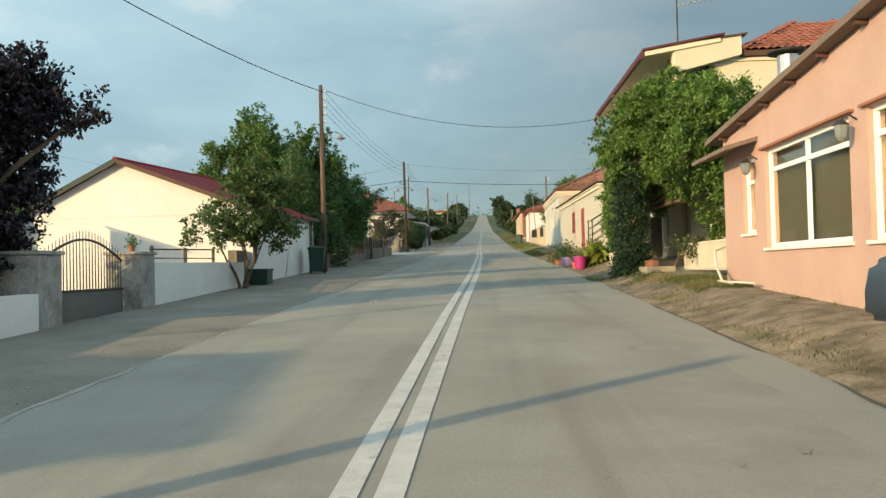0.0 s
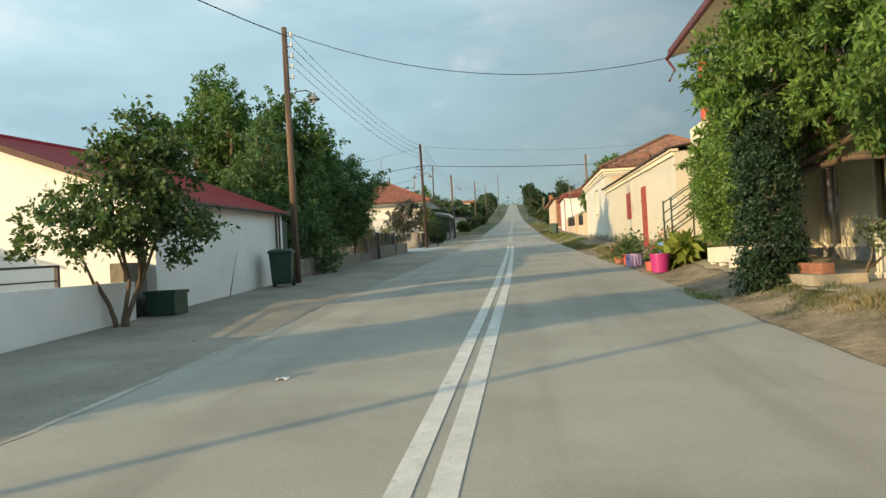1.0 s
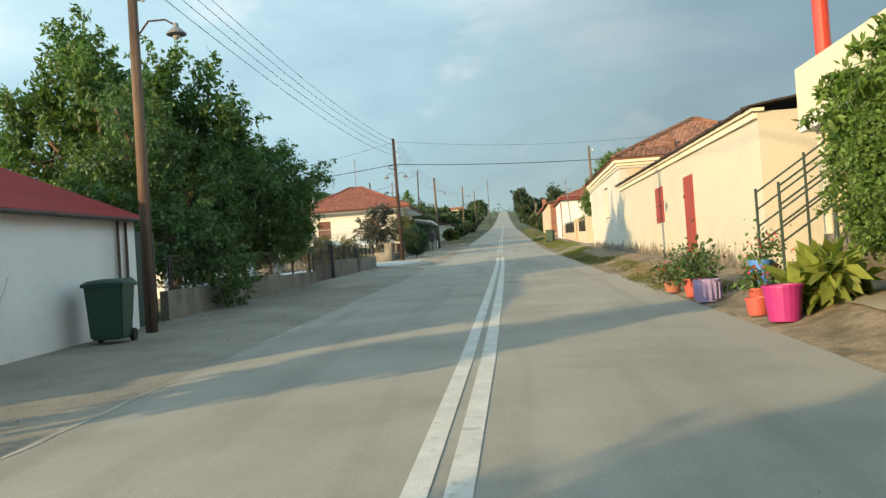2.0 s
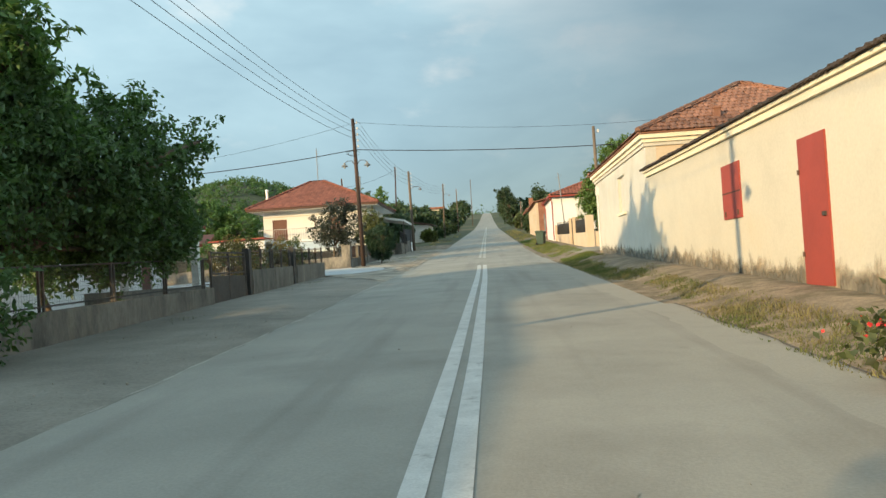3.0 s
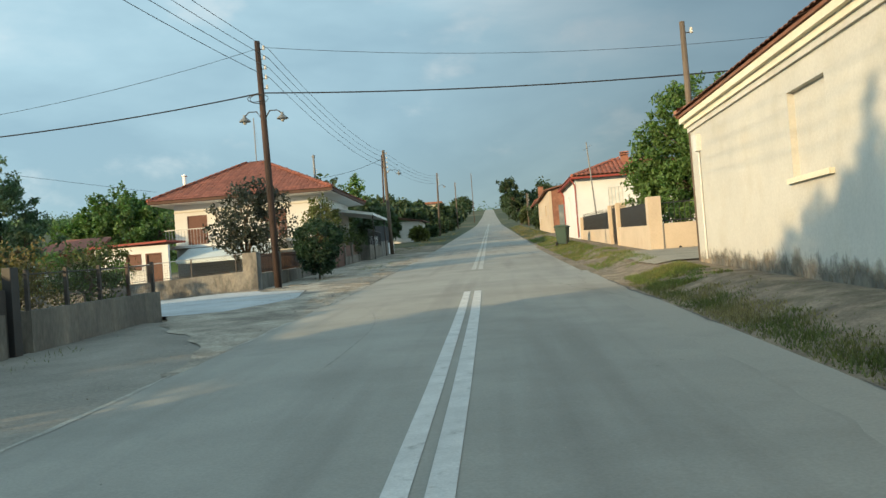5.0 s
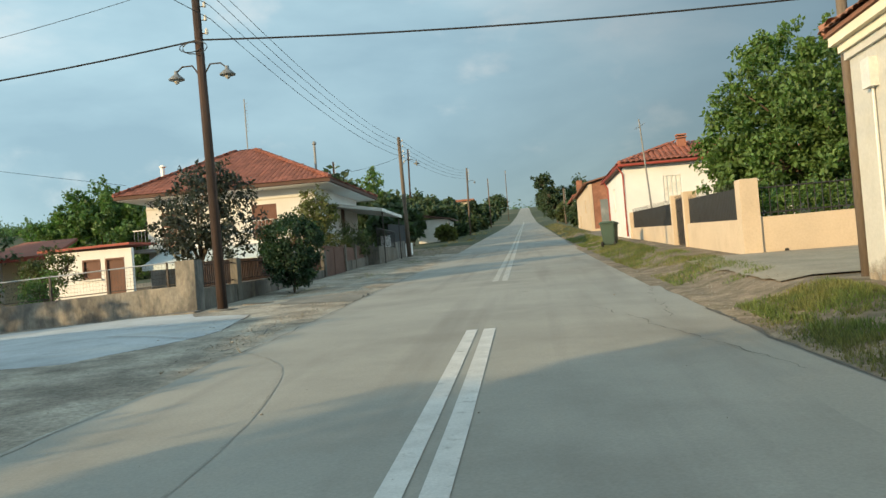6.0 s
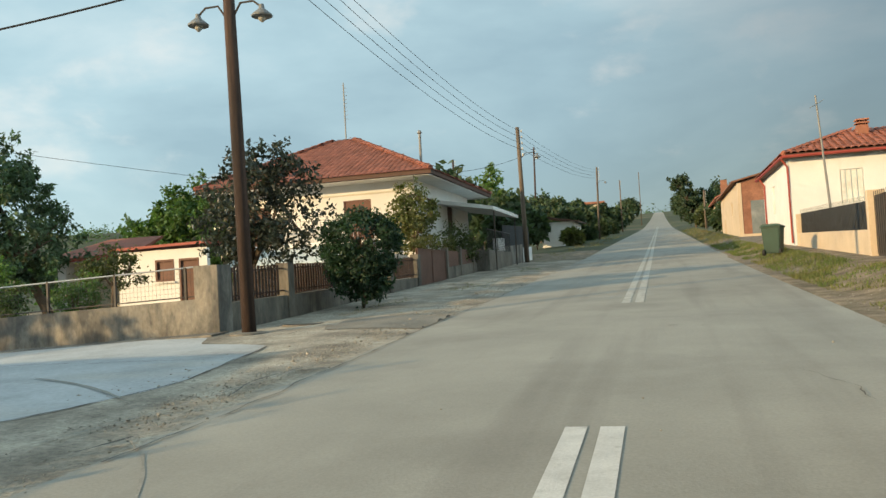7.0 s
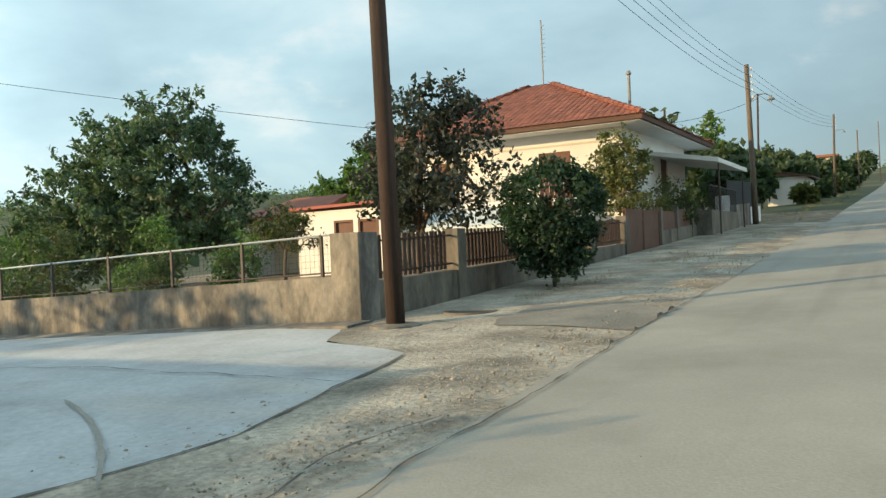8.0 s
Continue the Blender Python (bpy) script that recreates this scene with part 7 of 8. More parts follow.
# the vine-covered tree in front of the yellow house
tree("porch_tree", (5.1, 24.0, G(5.1, 24.0)), [(5.9, 21.8, 3.8, 1.35), (6.3, 20.2, 3.4, 1.15), (5.6, 23.4, 3.7, 1.15), (6.3, 22.8, 4.6, 0.95), (5.7, 25.0, 2.9, 0.9), (6.0, 26.6, 2.6, 0.75), (5.9, 19.3, 2.9, 0.8), (5.1, 22.2, 3.0, 0.8), (5.9, 28.0, 2.2, 0.6), (5.85, 28.6, 2.8, 0.45), (5.95, 27.6, 3.1, 0.5), (7.0, 21.0, 3.7, 1.1), (6.6, 19.4, 3.6, 0.9), (6.9, 18.7, 2.2, 0.7), (7.0, 19.6, 1.6, 0.8), (7.2, 17.8, 1.8, 0.6)], 95000, 0.05, "leaf_vine",
     "large spreading leafy tree over the porch", trunk=0.12, fork=1.6, seed=40, clump=0.24, elong=2.6, twig=0.5, rise=-0.35, per=170, hollow=0.6)
tree("climbing_vine", (4.75, 21.6, G(4.75, 21.6)), [(5.1, 23.4, 2.3, 0.45, 1.0, 0.6), (5.3, 25.2, 2.1, 0.4, 1.0, 0.8), (5.5, 27.0, 1.9, 0.4, 0.9, 0.9), (5.6, 28.3, 1.9, 0.35, 0.5, 1.0), (5.2, 25.8, 1.7, 0.3, 0.5, 0.8), (5.0, 22.6, 2.4, 0.4, 0.6, 0.5)], 46000, 0.045, "leaf_vine",
     "climbing vine hanging in a curtain to the ground", "vine", trunk=0.05, fork=0.8, seed=41, clump=0.18, elong=1.4, twig=0.4, rise=-1.2)
tree("ivy_column", (4.8, 21.5, G(4.8, 21.5)), [(4.8, 21.5, 0.15, 0.42, 0.45, 0.4), (4.8, 21.5, 0.7, 0.42, 0.45, 0.6), (4.82, 21.6, 1.5, 0.40, 0.45, 0.7), (4.9, 21.9, 2.3, 0.43, 0.5, 0.6)], 30000, 0.04, "leaf_bush",
     "thick dark ivy wrapped round a post to the ground", "vine", trunk=0.07, fork=1.2, seed=48, clump=0.16, elong=1.3, twig=0.2, rise=-0.8)
tree("porch_shrub", (5.6, 20.2, G(5.6, 20.2)), [(5.65, 20.2, 0.5, 0.36, 0.45, 0.36), (5.9, 19.6, 0.6, 0.3)], 520, 0.05, "leaf_olive", "small straggly shrub beside the porch steps", "bush", trunk=0.03, fork=0.3, seed=42, clump=0.2)
tree("leafy_plant", (4.9, 28.0, G(4.9, 28.0)), [(4.9, 28.0, 0.65, 0.35), (4.7, 27.6, 0.5, 0.3)], 420, 0.17, "leaf_lime", "clump of broad yellow-green leaves beside the pots", "plant", trunk=0.02, fork=0.2, seed=43, clump=0.2, elong=2.2, limbs=False)
tree("garden_tree", (9.5, 73.5, G(9.5, 73.5)), [(8.6, 73.5, 5.2, 1.9), (10.5, 73.0, 5.8, 2.2), (9.2, 74.5, 6.6, 1.5), (7.7, 74.0, 4.6, 1.3), (11.5, 75, 5.0, 2.0), (10.0, 72.0, 4.2, 1.4), (7.6, 73.8, 4.2, 0.9), (8.4, 72.6, 4.0, 1.2), (9.4, 72.0, 5.6, 1.2)], 62000, 0.085, "leaf_mid",
     "full green tree behind the apricot wall", trunk=0.2, fork=1.8, seed=44, clump=0.3, twig=0.5, rise=0.4, per=90)
tree("hedge", (8.5, 70.0, G(8.5, 70.0)), [(6.9, 69.7, 2.8, 0.5, 0.35, 0.8), (7.8, 69.7, 2.8, 0.6, 0.35, 0.8), (8.9, 69.7, 2.8, 0.7, 0.35, 0.8), (10.2, 69.7, 2.8, 0.8, 0.35, 0.8), (11.4, 69.7, 2.8, 0.7, 0.35, 0.8)], 16000, 0.05, "leaf_mid", "low hedge showing through the railings", "hedge", trunk=0.03, fork=0.4, seed=45, clump=0.18)

# trees further up the hill
rr = random.Random(77)
FAR = [(-7.6, 105, 1.5, "leaf_far"), (-12, 101, 2.6, "leaf_far"), (-9.6, 110, 2.0, "leaf_far"), (-13, 118, 2.6, "leaf_far"), (-8.9, 124, 1.5, "leaf_far"), (-11, 128, 2.2, "leaf_far"), (-8.8, 146, 1.7, "leaf_far"), (-16, 136, 3, "leaf_far"), (-11.5, 152, 2.4, "leaf_far"),
       (-8.6, 163, 1.9, "leaf_far"), (-15, 170, 3.2, "leaf_far"), (-9.8, 178, 2.4, "leaf_far"), (-8.6, 194, 2.2, "leaf_far"), (-10.4, 214, 2.8, "leaf_far"), (-8.8, 236, 2.6, "leaf_far"), (-9.6, 262, 3.0, "leaf_far"), (-10, 300, 3.4, "leaf_far"), (-11, 345, 4, "leaf_far"),
       (-6.6, 148, 0.8, "leaf_far"), (-6.8, 170, 1.0, "leaf_far"), (-6.7, 190, 1.1, "leaf_far"), (-6.4, 128, 0.7, "leaf_ochre"), (7.5, 146, 1.4, "leaf_far"), (7.4, 131, 1.3, "leaf_far"), (6.7, 135, 0.9, "leaf_far"), (7.0, 165, 1.3, "leaf_olive"),
       (11.5, 215, 2.6, "leaf_far"), (16, 300, 4, "leaf_far"), (22, 380, 8, "leaf_far"), (10, 400, 5, "leaf_far"), (-11, 400, 5, "leaf_far"), (-14, 480, 6, "leaf_far"), (12, 470, 6, "leaf_far")]
for k, (x, y, r, m) in enumerate(FAR):
    g = G(x, y)
    blobs = [(x + rr.uniform(-0.5, 0.5) * r, y + rr.uniform(-0.5, 0.5) * r, g + r * (rr.uniform(0.9, 1.75) if r > 1.2 and y < 200 else rr.uniform(0.5, 1.35)), r * rr.uniform(0.4, 0.62)) for _ in range(6)]
    tree("roadside_tree", (x, y, g), blobs, 5200 if y < 200 else 3600, 0.16 + 0.0011 * y, m, "bushy green roadside tree up the hill", trunk=0.05 * r, fork=r * 0.5, seed=100 + k, clump=0.22 * r, group="roadside trees", per=40)

# a light airy tree beyond the villa
g = G(-10.2, 112)
tree("poplar_tree", (-10.2, 112, g), [(-10.2, 112, g + 2.2, 1.2), (-10.4, 112, g + 3.6, 1.1), (-10.0, 112, g + 4.8, 0.8), (-10.3, 112, g + 5.8, 0.5), (-9.3, 112, g + 3.0, 0.8), (-11.2, 112, g + 2.8, 0.8), (-9.6, 112, g + 4.2, 0.5)], 5200, 0.15, "leaf_mid",
     "tall airy light green tree beyond the villa", trunk=0.1, fork=1.4, seed=61, clump=0.3, per=36, twig=0.6, rise=0.8)

# a tall leaning tree where the road tops the rise
g = G(5.6, 186)
tree("tall_tree", (6.4, 186, g), [(6.2, 186, g + 2.2, 1.7, 1.7, 1.6), (5.4, 186, g + 4.4, 1.7, 1.7, 1.6), (4.6, 186, g + 6.4, 1.3, 1.3, 1.2), (4.0, 186, g + 7.6, 0.9), (7.2, 187, g + 4.0, 1.3), (8.4, 190, g + 4.6, 1.2)], 9000, 0.22, "leaf_far",
     "tall dark leaning tree beside the road", trunk=0.2, fork=1.6, seed=60, clump=0.5, twig=0.8, rise=0.8)

# woods on the hills, one mass
rng = np.random.default_rng(5)
pts = []
for _ in range(1900):
    x, y = rng.uniform(-460, -60), rng.uniform(660, 960)
    r = rng.uniform(1.5, 5)
    if noise.noise((x * 0.012, y * 0.012, 4.0)) < -0.18:
        continue
    pts.append(np.array([x, y, ground_z(x, y) + r * 0.4]) + rng.normal(size=(20, 3)) * r * np.array([0.5, 0.5, 0.38]))
for _ in range(2600):
    x, y = rng.uniform(-1100, 500), rng.uniform(420, 1350)
    if -25 < x < 25 and y < 760:
        continue
    r = rng.uniform(4, 9)
    if noise.noise((x * 0.006, y * 0.006, 1.0)) < -0.12:
        continue
    pts.append(np.array([x, y, ground_z(x, y) + r * 0.45]) + rng.normal(size=(26, 3)) * r * np.array([0.5, 0.5, 0.38]))
for _ in range(500):
    x, y = rng.uniform(-300, -24), rng.uniform(110, 420)
    r = rng.uniform(1.4, 2.8)
    pts.append(np.array([x, y, ground_z(x, y) + r * 0.5]) + rng.normal(size=(40, 3)) * r * np.array([0.5, 0.5, 0.4]))
pts = np.concatenate(pts)
pts = np.repeat(pts, 2, axis=0) + rng.normal(size=(len(pts) * 2, 3)) * 0.5
v, f = leaf_mesh(pts, 1.3, rng, 1.2)
tagged(fast_mesh("far_woods", v, f, M["leaf_dark"]), "dark green scrub and woods on the far hills", "woods", "", "stuff")

# grass on the right verge
rng = np.random.default_rng(8)
blades = []


def sow(x0, x1, y0, y1, n, height, patch=0.0):
    x, y = rng.uniform(x0, x1, n), rng.uniform(y0, y1, n)
    for a, b in zip(x, y):
        thick = noise.noise((a * 0.9, b * 0.5, 7.0)) + 0.45 * noise.noise((a * 3.4, b * 2.6, 2.0)) - patch
        thick *= min(1.0, (a - x0) / 0.25 + 0.3, (x1 - a) / 0.35)
        if thick > 0.28 * rng.uniform(0, 1) ** 1.5 - 0.02:
            blades.append((a, b, height * rng.uniform(0.4, 1.2) * min(1.0, 0.45 + 2.0 * max(0.0, thick))))


sow(4.7, 5.62, 4, 20, 12000, 0.11, -0.02)
sow(4.05, 5.62, 2, 22, 9000, 0.05, -0.05)
sow(3.95, 4.8, 31, 57, 12000, 0.06, -0.3)
sow(5.0, 6.0, 14.5, 19.5, 6000, 0.10, -0.2)
sow(4.5, 5.2, 18, 22, 1800, 0.08, 0.05)
sow(3.74, 4.3, 33, 60, 9000, 0.055, -0.3)
sow(3.9, 5.2, 46, 58.8, 5000, 0.07, 0.02)
sow(4.2, 5.2, 2, 20, 2500, 0.05, 0.12)
sow(4.0, 4.8, 31, 57, 6000, 0.10, -0.14)
sow(4.0, 4.6, 31, 50, 3500, 0.15, 0.12)
sow(3.85, 4.6, 50, 61, 2600, 0.07, 0.05)
sow(3.85, 5.6, 66, 76, 2500, 0.11, 0.0)
sow(3.8, 5.4, 74, 105, 5000, 0.12, 0.0)
sow(3.8, 5.6, 105, 170, 6000, 0.3, -0.2)
sow(-6.0, -3.4, 98, 170, 5000, 0.25, 0.1)
sow(-5.6, -4.6, 33, 60, 1200, 0.08, 0.2)
sow(-5.0, -3.2, 70, 96, 5000, 0.09, 0.1)
dry, blades = blades, []
sow(3.95, 5.3, 57.8, 61.6, 9000, 0.10, -0.3)
sow(3.85, 5.5, 64, 76, 9000, 0.09, -0.1)
sow(3.8, 5.3, 74, 105, 15000, 0.12, -0.3)
sow(4.8, 5.6, 6, 20, 4500, 0.08, 0.12)
sow(3.7, 4.2, 21.5, 23.5, 900, 0.06, 0.0)


def mow(rows, material, label):
    """Blades of grass from (x, y, height), as one mesh."""
    b = np.array(rows)
    n = len(b)
    ang = rng.uniform(0, 2 * np.pi, n)
    base = np.stack([b[:, 0], b[:, 1], np.array([ground_z(p[0], p[1]) for p in b]) - 0.02], axis=1)
    side_v = np.stack([np.cos(ang), np.sin(ang), np.zeros(n)], axis=1) * 0.008
    bend = np.stack([rng.normal(0, 0.35, n), rng.normal(0, 0.35, n), np.ones(n)], axis=1) * b[:, 2:3]
    verts = np.stack([base - side_v, base + side_v, base + bend], axis=1).reshape(-1, 3)
    tagged(fast_mesh("verge_grass", verts, np.arange(n * 3).reshape(-1, 3), M[material]), label, "grass", "", "stuff")


mow(dry, "grass", "patchy dry grass along the road verge")
mow(blades, "greengrass", "short green grass on the verge")

# ---- things beside the porch ----
def bucket(name, at, r, h, m, label, slots=False):
    b = thing(name, at, label, "pot")
    part("body", lathe(at, [(r * 0.8, 0), (r, h * 0.92), (r * 1.06, h * 0.92), (r * 1.06, h), (r * 0.93, h), (r * 0.9, h * 0.8)], 20), M[m], b)
    if slots:
        for i in range(16):
            a = 2 * math.pi * i / 16
            part("slat", box(at[0] + r * 0.98 * math.cos(a) - 0.012, at[1] + r * 0.98 * math.sin(a) - 0.012, at[2] + 0.04, at[0] + r * 0.98 * math.cos(a) + 0.012, at[1] + r * 0.98 * math.sin(a) + 0.012, at[2] + h * 0.85), M["lilac"], b)
    return b


def on(x, y):
    return (x, y, ground_z(x, y))


bucket("plastic_tub", on(4.18, 27.5), 0.22, 0.42, "magenta", "bright magenta plastic tub beside the road")
bucket("laundry_basket", on(4.03, 30.5), 0.2, 0.34, "lilac", "lilac and white slatted plastic basket", True)
bucket("small_bucket", on(4.12, 28.3), 0.15, 0.22, "redplastic", "small coral plastic bucket")
bucket("blue_bucket", on(4.75, 30.2), 0.16, 0.42, "blueplastic", "blue plastic bucket among the plants")
potted("potted_plant", on(4.05, 31.4), 0.2, 0.3, "redplastic", "leaf_dark", "dark leafy plant in a coral pot", 600, 0.36, 0.06, 4, None, 0.34)
potted("potted_geranium", on(3.92, 32.6), 0.16, 0.2, "terra", "leaf_olive", "red geranium in a terracotta pot", 300, 0.32, 0.05, 5, "petal", 0.22)
potted("potted_geranium", on(4.9, 30.4), 0.17, 0.3, "terra", "leaf_green", "red geranium on the stair foot", 260, 0.3, 0.05, 6, "petal", 0.3)
potted("potted_geranium", on(4.4, 29.2), 0.14, 0.2, "redplastic", "leaf_green", "small potted geranium by the tubs", 200, 0.22, 0.05, 7, "petal", 0.2)

tr = thing("planter_trough", (5.3, 26, ground_z(5.3, 26)), "long cream trough on little feet under the vine", "planter")
for ya, yb in ((22.3, 23.6), (23.8, 26.3)):
    z = ground_z(5.3, ya)
    part("body", box(4.95, ya, z + 0.12, 5.25, yb, z + 0.42, bevel=0.01), M["whitemetal"], tr)
    for i in range(4):
        y = ya + 0.15 + i * (yb - ya - 0.3) / 3
        part("foot", box(4.98, y - 0.06, z - 0.02, 5.22, y + 0.06, z + 0.12), M["whiteold"], tr)
pl = thing("porch_table", (5.6, 26, ground_z(5.6, 26)), "low weathered bench top behind the trough", "bench")
z = ground_z(5.6, 26)
part("top", box(5.5, 24.8, z + 0.58, 5.95, 27.2, z + 0.62), M["whiteold"], pl)
for y in (24.9, 27.1):
    part("leg", box(5.55, y - 0.03, z - 0.02, 5.9, y + 0.03, z + 0.58), M["iron"], pl)
st = thing("brick_step", (5.2, 20.9, ground_z(5.2, 20.9)), "doorstep slab with loose hollow bricks", "step")
z = ground_z(5.2, 20.9)
part("slab", box(4.9, 20.1, z - 0.05, 5.6, 21.2, z + 0.1, bevel=0.01), M["pad"], st)
for i in range(4):
    y = 20.2 + i * 0.24
    b = part("brick", wall_cells("y", 5.05, 0.16, y, y + 0.22, z + 0.105, z + 0.25, [(y + 0.03, y + 0.1, z + 0.13, z + 0.17), (y + 0.12, y + 0.19, z + 0.13, z + 0.17), (y + 0.03, y + 0.1, z + 0.185, z + 0.225), (y + 0.12, y + 0.19, z + 0.185, z + 0.225)]), M["brick"], st)
setting("pavement_yard", strip(lambda y: 4.85 + 0.35 * noise.noise((y * 0.8, 3, 3)) + 0.15 * noise.noise((y * 2.6, 5, 3)), lambda y: 7.4, list(np.arange(18.6, 31, 0.4)), 8, ground_z, 0.006), M["pad"], "stained concrete yard in front of the porch", "pavement", True)


def parked_car():
    c = thing("parked_car", (5.0, 5.2, ground_z(5.0, 5.2)), "slate-grey car parked on the verge", "car")
    x0, x1, z = 4.25, 5.45, ground_z(4.8, 5.2)
    y1 = 7.35
    prof = [(0, 0.35), (0, 0.62), (0.12, 0.86), (0.75, 0.98), (1.35, 1.42), (2.9, 1.45), (3.7, 0.98), (4.0, 0.8), (4.0, 0.35)]
    bm = bmesh.new()
    left = [bm.verts.new((x0 + (0.12 if h > 1.0 else 0), y1 - d, z + h)) for d, h in prof]
    right = [bm.verts.new((x1 + 0.45 - (0.12 if h > 1.0 else 0), y1 - d, z + h)) for d, h in prof]
    bm.faces.new(left)
    bm.faces.new(right[::-1])
    for i in range(len(prof)):
        j = (i + 1) % len(prof)
        bm.faces.new((left[i], right[i], right[j], left[j]))
    bmesh.ops.recalc_face_normals(bm, faces=bm.faces)
    bmesh.ops.bevel(bm, geom=list(bm.edges), offset=0.07, segments=3, affect="EDGES")
    part("body", bm, M["carpaint"], c, smooth=True)
    for x in (x0 + 0.02, x1 + 0.25):
        for y in (y1 - 0.75, y1 - 3.2):
            w = part("wheel", tube((x, y, z + 0.3), (x + 0.18, y, z + 0.3), 0.31, n=24), M["rubber"], c)
            part("rim", tube((x - 0.01, y, z + 0.3), (x + 0.1, y, z + 0.3), 0.19, n=20), M["galv"], w)
    part("side_window", box(x0 + 0.1, y1 - 2.8, z + 1.0, x0 + 0.115, y1 - 1.3, z + 1.33), M["black"], c)
    part("headlight", box(x0 + 0.1, y1 - 0.1, z + 0.62, x0 + 0.4, y1 + 0.005, z + 0.76, bevel=0.02), M["lampglass"], c)
    return c


car = parked_car()
yard = copy_thing(car, Matrix.Translation((5.0 - 13.15, 5.2 + 6.3, ground_z(-8.0, 11.6))))
tagged(yard, "dark car parked in the yard behind the gate", "car")

# cracks and marks on the road and the side street
rr = random.Random(21)


def lying(x, y):
    """Height of whatever pavement lies at a place on the left."""
    return road_height(x, y) if x > edge_left(y) else ground_z(x, y) + 0.004


def curved_mark(points, width, seed):
    """A faint tyre mark along a smooth line through a few points."""
    pts = []
    for k in range(len(points) - 1):
        p0, p1, p2, p3 = (Vector(points[min(max(q, 0), len(points) - 1)]) for q in (k - 1, k, k + 1, k + 2))
        for i in range(10):
            t = i / 10
            pts.append(0.5 * (2 * p1 + (p2 - p0) * t + (2 * p0 - 5 * p1 + 4 * p2 - p3) * t * t + (3 * p1 - p0 - 3 * p2 + p3) * t ** 3))
    verts, faces = [], []
    for i, p in enumerate(pts):
        d = (pts[min(i + 1, len(pts) - 1)] - pts[max(i - 1, 0)]).normalized()
        w = width * (0.6 + 0.5 * noise.noise((i * 0.4, seed, 0))) * min(1, (i + 1) / 6, (len(pts) - i) / 6)
        for s in (-1, 1):
            x, y = p.x - d.y * w * s, p.y + d.x * w * s
            verts.append((x, y, lying(x, y) + (0.003 if x > edge_left(y) else 0.016)))
    for i in range(len(pts) - 1):
        faces.append((2 * i, 2 * i + 1, 2 * i + 3, 2 * i + 2))
    part("tyre_mark", (verts, [], faces), M["tyre"], road, "faint curved tyre mark")


def crack_line(points, width, stray=0.05, over=road):
    """A broken dark crack through a few places, with a wandering line and width."""
    verts, faces = [], []
    for k in range(len(points) - 1):
        a, b = Vector(points[k]), Vector(points[k + 1])
        d = (b - a).normalized()
        n = max(4, int((b - a).length / 0.09))
        for i in range(n + (k == len(points) - 2)):
            p = a.lerp(b, i / n)
            off = stray * noise.noise((p.x * 2.1, p.y * 2.1, 1.0)) * 2 + stray * 0.5 * noise.noise((p.x * 9.0, p.y * 9.0, 2.0))
            h = width * max(0.12, 0.75 + 1.3 * noise.noise((p.x * 3.3, p.y * 3.3, 4.0)))
            for q in (-1, 1):
                x, y = p.x - d.y * (off + h * q), p.y + d.x * (off + h * q)
                verts.append((x, y, lying(x, y) + 0.012))
    for i in range(len(verts) // 2 - 1):
        faces.append((2 * i, 2 * i + 1, 2 * i + 3, 2 * i + 2))
    part("crack", (verts, [], faces), M["tar"], over)


curved_mark([(-0.67, 50.6), (-0.63, 53.2), (-0.68, 55.2), (-0.91, 57.0), (-1.37, 58.95), (-2.15, 60.3), (-2.6, 60.7)], 0.019, 1.0)
curved_mark([(-5.9, 63.6), (-5.55, 63.44), (-4.92, 63.1), (-4.26, 62.65), (-3.53, 62.05)], 0.03, 2.0)
curved_mark([(-3.2, 60.4), (-2.9, 61.6), (-2.7, 63.0), (-2.5, 64.6)], 0.02, 3.0)
street = bpy.data.objects["pavement_street"]
crack_line([(street_edge(y) + 0.015, y) for y in np.arange(60.9, 66.3, 0.45)], 0.021, 0.012, street)
crack_line([(-3.95, 64.72), (-6.0, 64.75), (-8.0, 64.85), (-11.0, 64.8)], 0.011, 0.04, street)
crack_line([(-2.36, 60.2), (-2.3, 62.47), (-2.38, 63.1), (-2.34, 63.9), (-2.36, 65.41), (-2.43, 67.36), (-2.45, 69.58), (-2.42, 73.1), (-2.5, 78.0)], 0.010, 0.03)
crack_line([(-2.62, 62.2), (-2.78, 62.83), (-2.73, 63.53), (-2.58, 63.98), (-2.37, 64.35)], 0.012, 0.03)
crack_line([(-4.9, 66.9), (-4.5, 67.3), (-4.6, 67.9), (-5.1, 68.1)], 0.010, 0.05)
crack_line([(-4.4, 68.4), (-4.0, 68.9), (-3.6, 69.7), (-3.3, 70.6)], 0.012, 0.10)
crack_line([(2.2, 63.0), (2.7, 60.5), (3.4, 57.0)], 0.005, 0.08)
crack_line([(3.0, 61.0), (3.2, 63.4), (3.5, 66.0)], 0.005, 0.08)
crack_line([(-2.66, 60.3), (-2.6, 60.55), (-2.55, 60.75)], 0.03, 0.03)

# a darker asphalt patch in the gravel edge
verts, faces = [], []
for i in range(13):
    y = 67.72 + 1.85 * i / 12
    for k in range(9):
        a, b = -4.15 - 0.1 * (y - 67.7) + 0.12 * noise.noise((y * 2.0, 4.0, 1.0)), edge_left(y) + 0.02
        x = a + (b - a) * k / 8
        verts.append((x, y, beside_road(x, y) + 0.024))
    if i:
        q = (i - 1) * 9
        faces += [(q + k, q + k + 1, q + k + 10, q + k + 9) for k in range(8)]
part("patch", (verts, [], faces), M["shoulder"], bpy.data.objects["pavement_apron"], "darker rectangle of mended asphalt")
col = thing("pole_collar", (-5.36, 67.7, ground_z(-5.36, 67.7)), "thin cracked concrete collar round the pole foot", "concrete base")
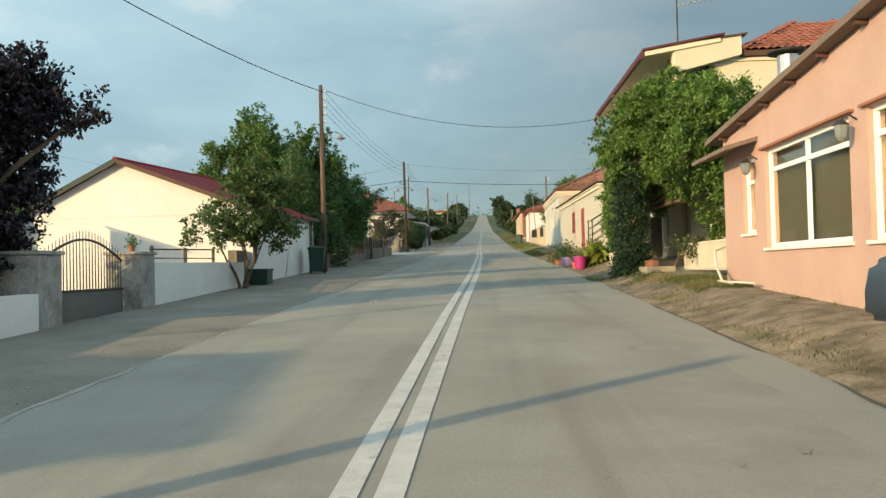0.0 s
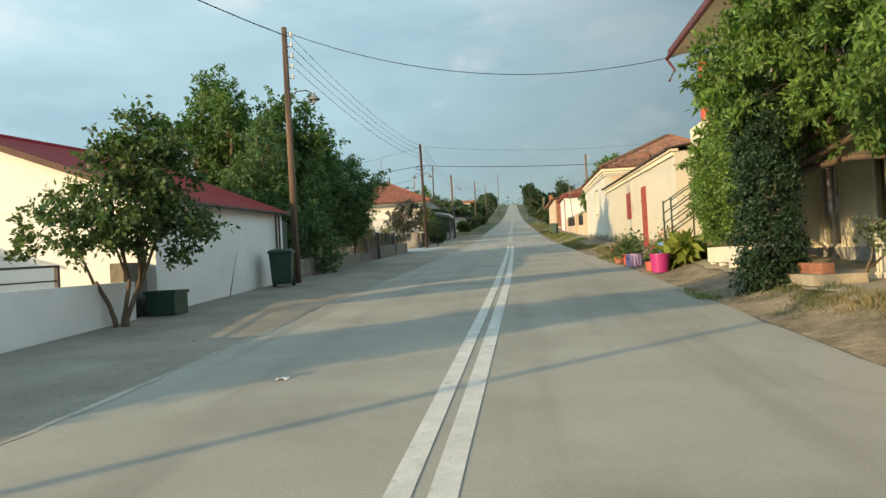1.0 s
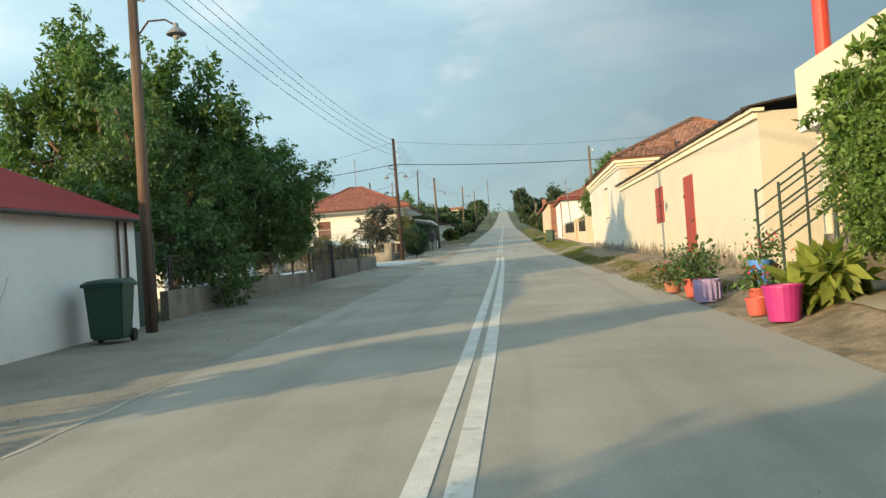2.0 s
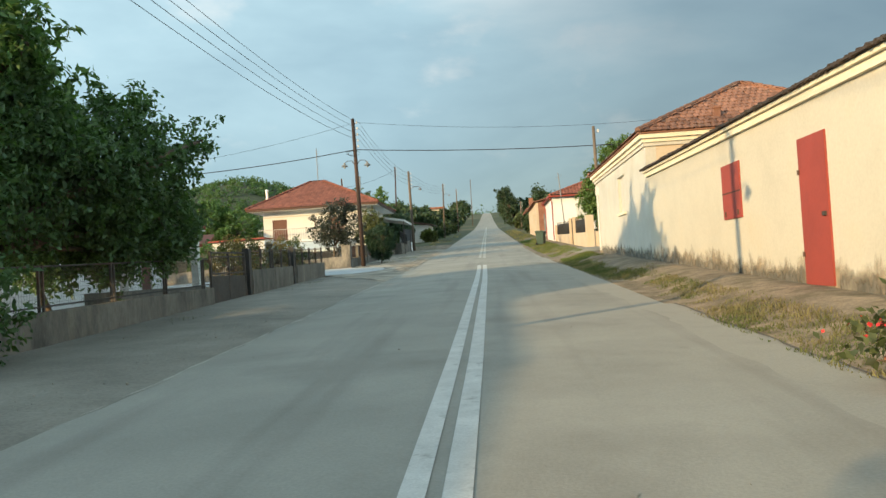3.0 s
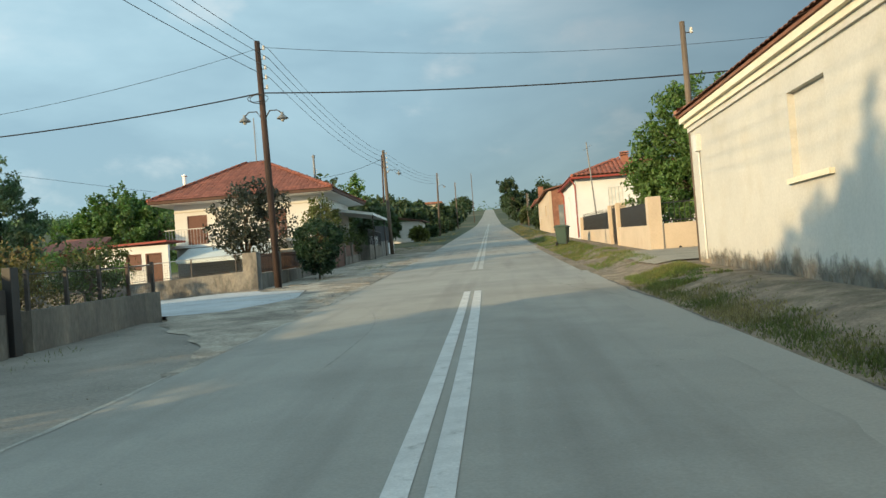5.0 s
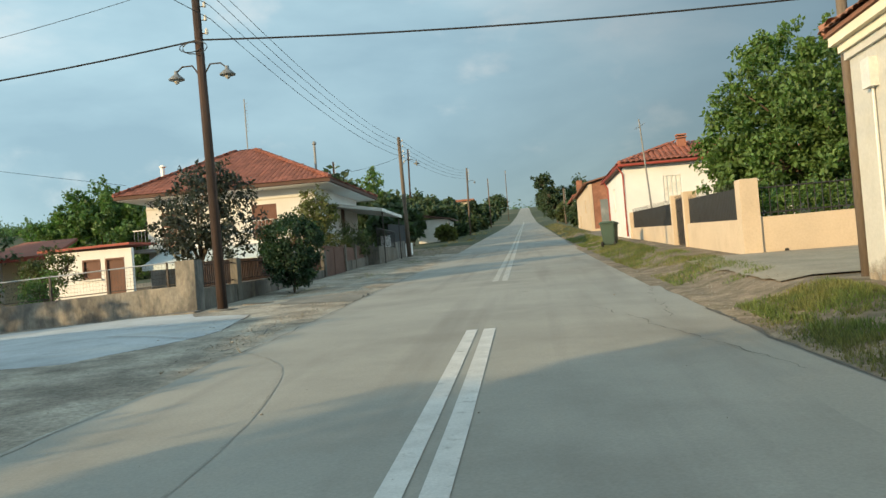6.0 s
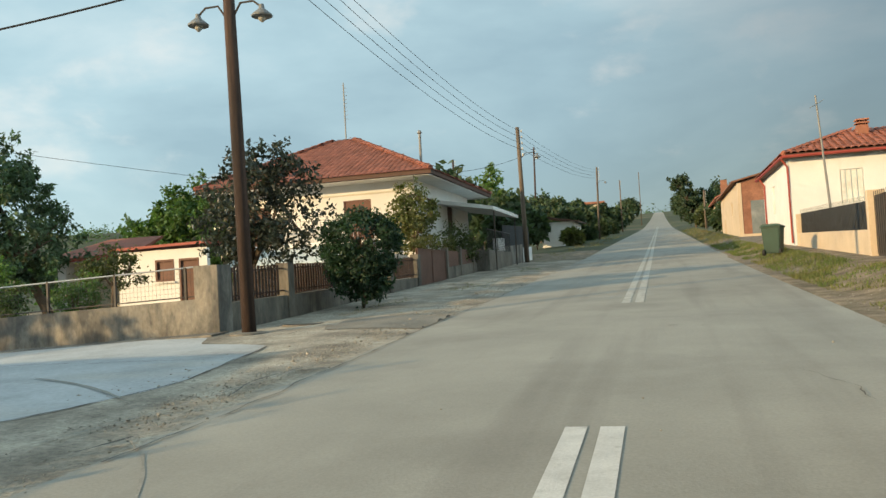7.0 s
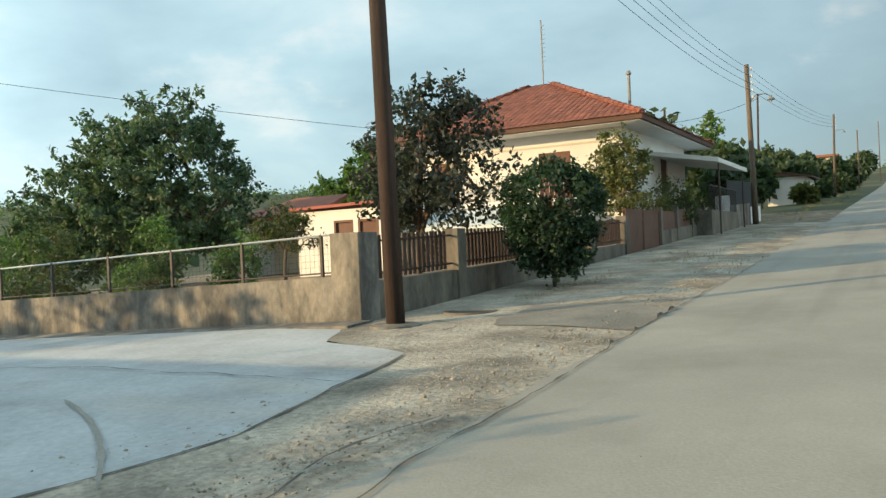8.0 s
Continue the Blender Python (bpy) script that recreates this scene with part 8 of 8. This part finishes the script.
part("collar", lathe((-5.36, 67.7, ground_z(-5.36, 67.7) - 0.1), [(0.34, 0), (0.32, 0.115), (0.26, 0.13), (0.13, 0.135)], 14), M["concrete_lit"], col)

mh = thing("manhole_cover", (-5.0, 68.95, ground_z(-5.0, 68.95)), "dark iron manhole cover in the gravel edge", "manhole")
z = ground_z(-5.0, 68.95)
part("cover", tube((-5.0, 68.95, z - 0.03), (-5.0, 68.95, z + 0.012), 0.3, n=24), M["iron"], mh)
part("ring", lathe((-5.0, 68.95, z - 0.02), [(0.31, 0), (0.31, 0.036), (0.36, 0.036), (0.38, 0.0)], 24), M["concrete"], mh)

# oil spots and small patches on the asphalt
rr = random.Random(31)
for x, y, w in ((2.2, 52.4, 0.10), (2.3, 51.5, 0.12), (2.5, 50.5, 0.14), (2.75, 50.7, 0.10), (2.3, 50.2, 0.08), (1.6, 4.4, 0.06), (2.35, 4.6, 0.10), (2.8, 4.9, 0.22), (0.2, 9.9, 0.12), (2.6, 9.2, 0.25), (-1.0, 8.8, 0.08), (2.6, 17.4, 0.16), (1.9, 12.6, 0.2), (3.1, 18.6, 0.24), (-2.0, 18.4, 0.08), (1.6, 30.5, 0.12), (2.9, 35.0, 0.2), (-1.2, 41.0, 0.25), (0.0, 64.0, 0.14), (1.2, 66.5, 0.3), (2.2, 72.0, 0.25)):
    verts = []
    for k in range(14):
        a, r = 2 * math.pi * k / 14, w * 0.45 * rr.uniform(0.45, 1.0)
        px, py = x + r * 0.6 * math.cos(a), y + r * 1.2 * math.sin(a)
        verts.append((px, py, road_height(px, py) + 0.005))
    part("oil_spot", (verts, [], [tuple(range(14))]), M["tyre"], road)

# a crumpled scrap of paper
sc_z = road_height(-1.21, 16.2)
scrap = thing("paper_scrap", (-1.21, 16.2, sc_z), "small crumpled scrap of white paper on the asphalt", "litter")
bm = bmesh.new()
bmesh.ops.create_grid(bm, x_segments=6, y_segments=4, size=1.0)
for v in bm.verts:
    x, y = v.co.x * 0.06, v.co.y * 0.045
    v.co = (-1.21 + x, 16.2 + y, sc_z + 0.02 + 0.02 * noise.noise((x * 40, y * 40, 6.0)) - 0.012 * abs(x) / 0.06)
bmesh.ops.solidify(bm, geom=bm.faces[:], thickness=0.002)
part("sheet", bm, M["upvc"], scrap)

# pebbles and dry leaf bits
rng = np.random.default_rng(44)
spots = []
for x0, x1, y0, y1, n, size in ((-3.8, -2.55, 61, 67.6, 2200, 0.008), (-5.0, -2.6, 69.6, 80, 2400, 0.009), (-4.4, -2.4, 59, 92, 5000, 0.007), (-5.6, -4.4, 68.6, 92, 5000, 0.008), (-3.6, -2.5, 4, 59, 1500, 0.006), (3.6, 5.0, 60, 70, 900, 0.007), (-2.4, 3.6, 2, 90, 260, 0.006)):
    for _ in range(n):
        x, y = rng.uniform(x0, x1), rng.uniform(y0, y1)
        on_road = edge_left(y) < x < edge_right(y)
        spots.append((x, y, (road_height(x, y) if on_road else ground_z(x, y)) + 0.002, size * rng.lognormal(0, 0.45)))
spots = np.array(spots)
n = len(spots)
shape = np.array([(1, 0, 0.1), (-0.4, 0.8, 0), (-0.5, -0.8, 0.1), (0, 0, 0.75), (0.1, 0, -0.5)])
turn = rng.uniform(0, 2 * np.pi, n)
cs, sn = np.cos(turn)[:, None], np.sin(turn)[:, None]
sx = shape[None, :, 0] * rng.uniform(0.6, 1.4, (n, 5))
sy = shape[None, :, 1] * rng.uniform(0.6, 1.4, (n, 5))
verts = np.stack([sx * cs - sy * sn, sx * sn + sy * cs, np.repeat(shape[None, :, 2], n, axis=0)], axis=2) * spots[:, 3][:, None, None] + spots[:, None, :3]
tri = np.array([(0, 1, 3), (1, 2, 3), (2, 0, 3), (1, 0, 4), (2, 1, 4), (0, 2, 4)])
faces = (np.arange(n)[:, None, None] * 5 + tri[None]).reshape(-1, 3)
tagged(fast_mesh("loose_gravel", verts.reshape(-1, 3), faces, M["pebble"]), "loose pebbles and grit along the road edges", "gravel", "", "stuff")
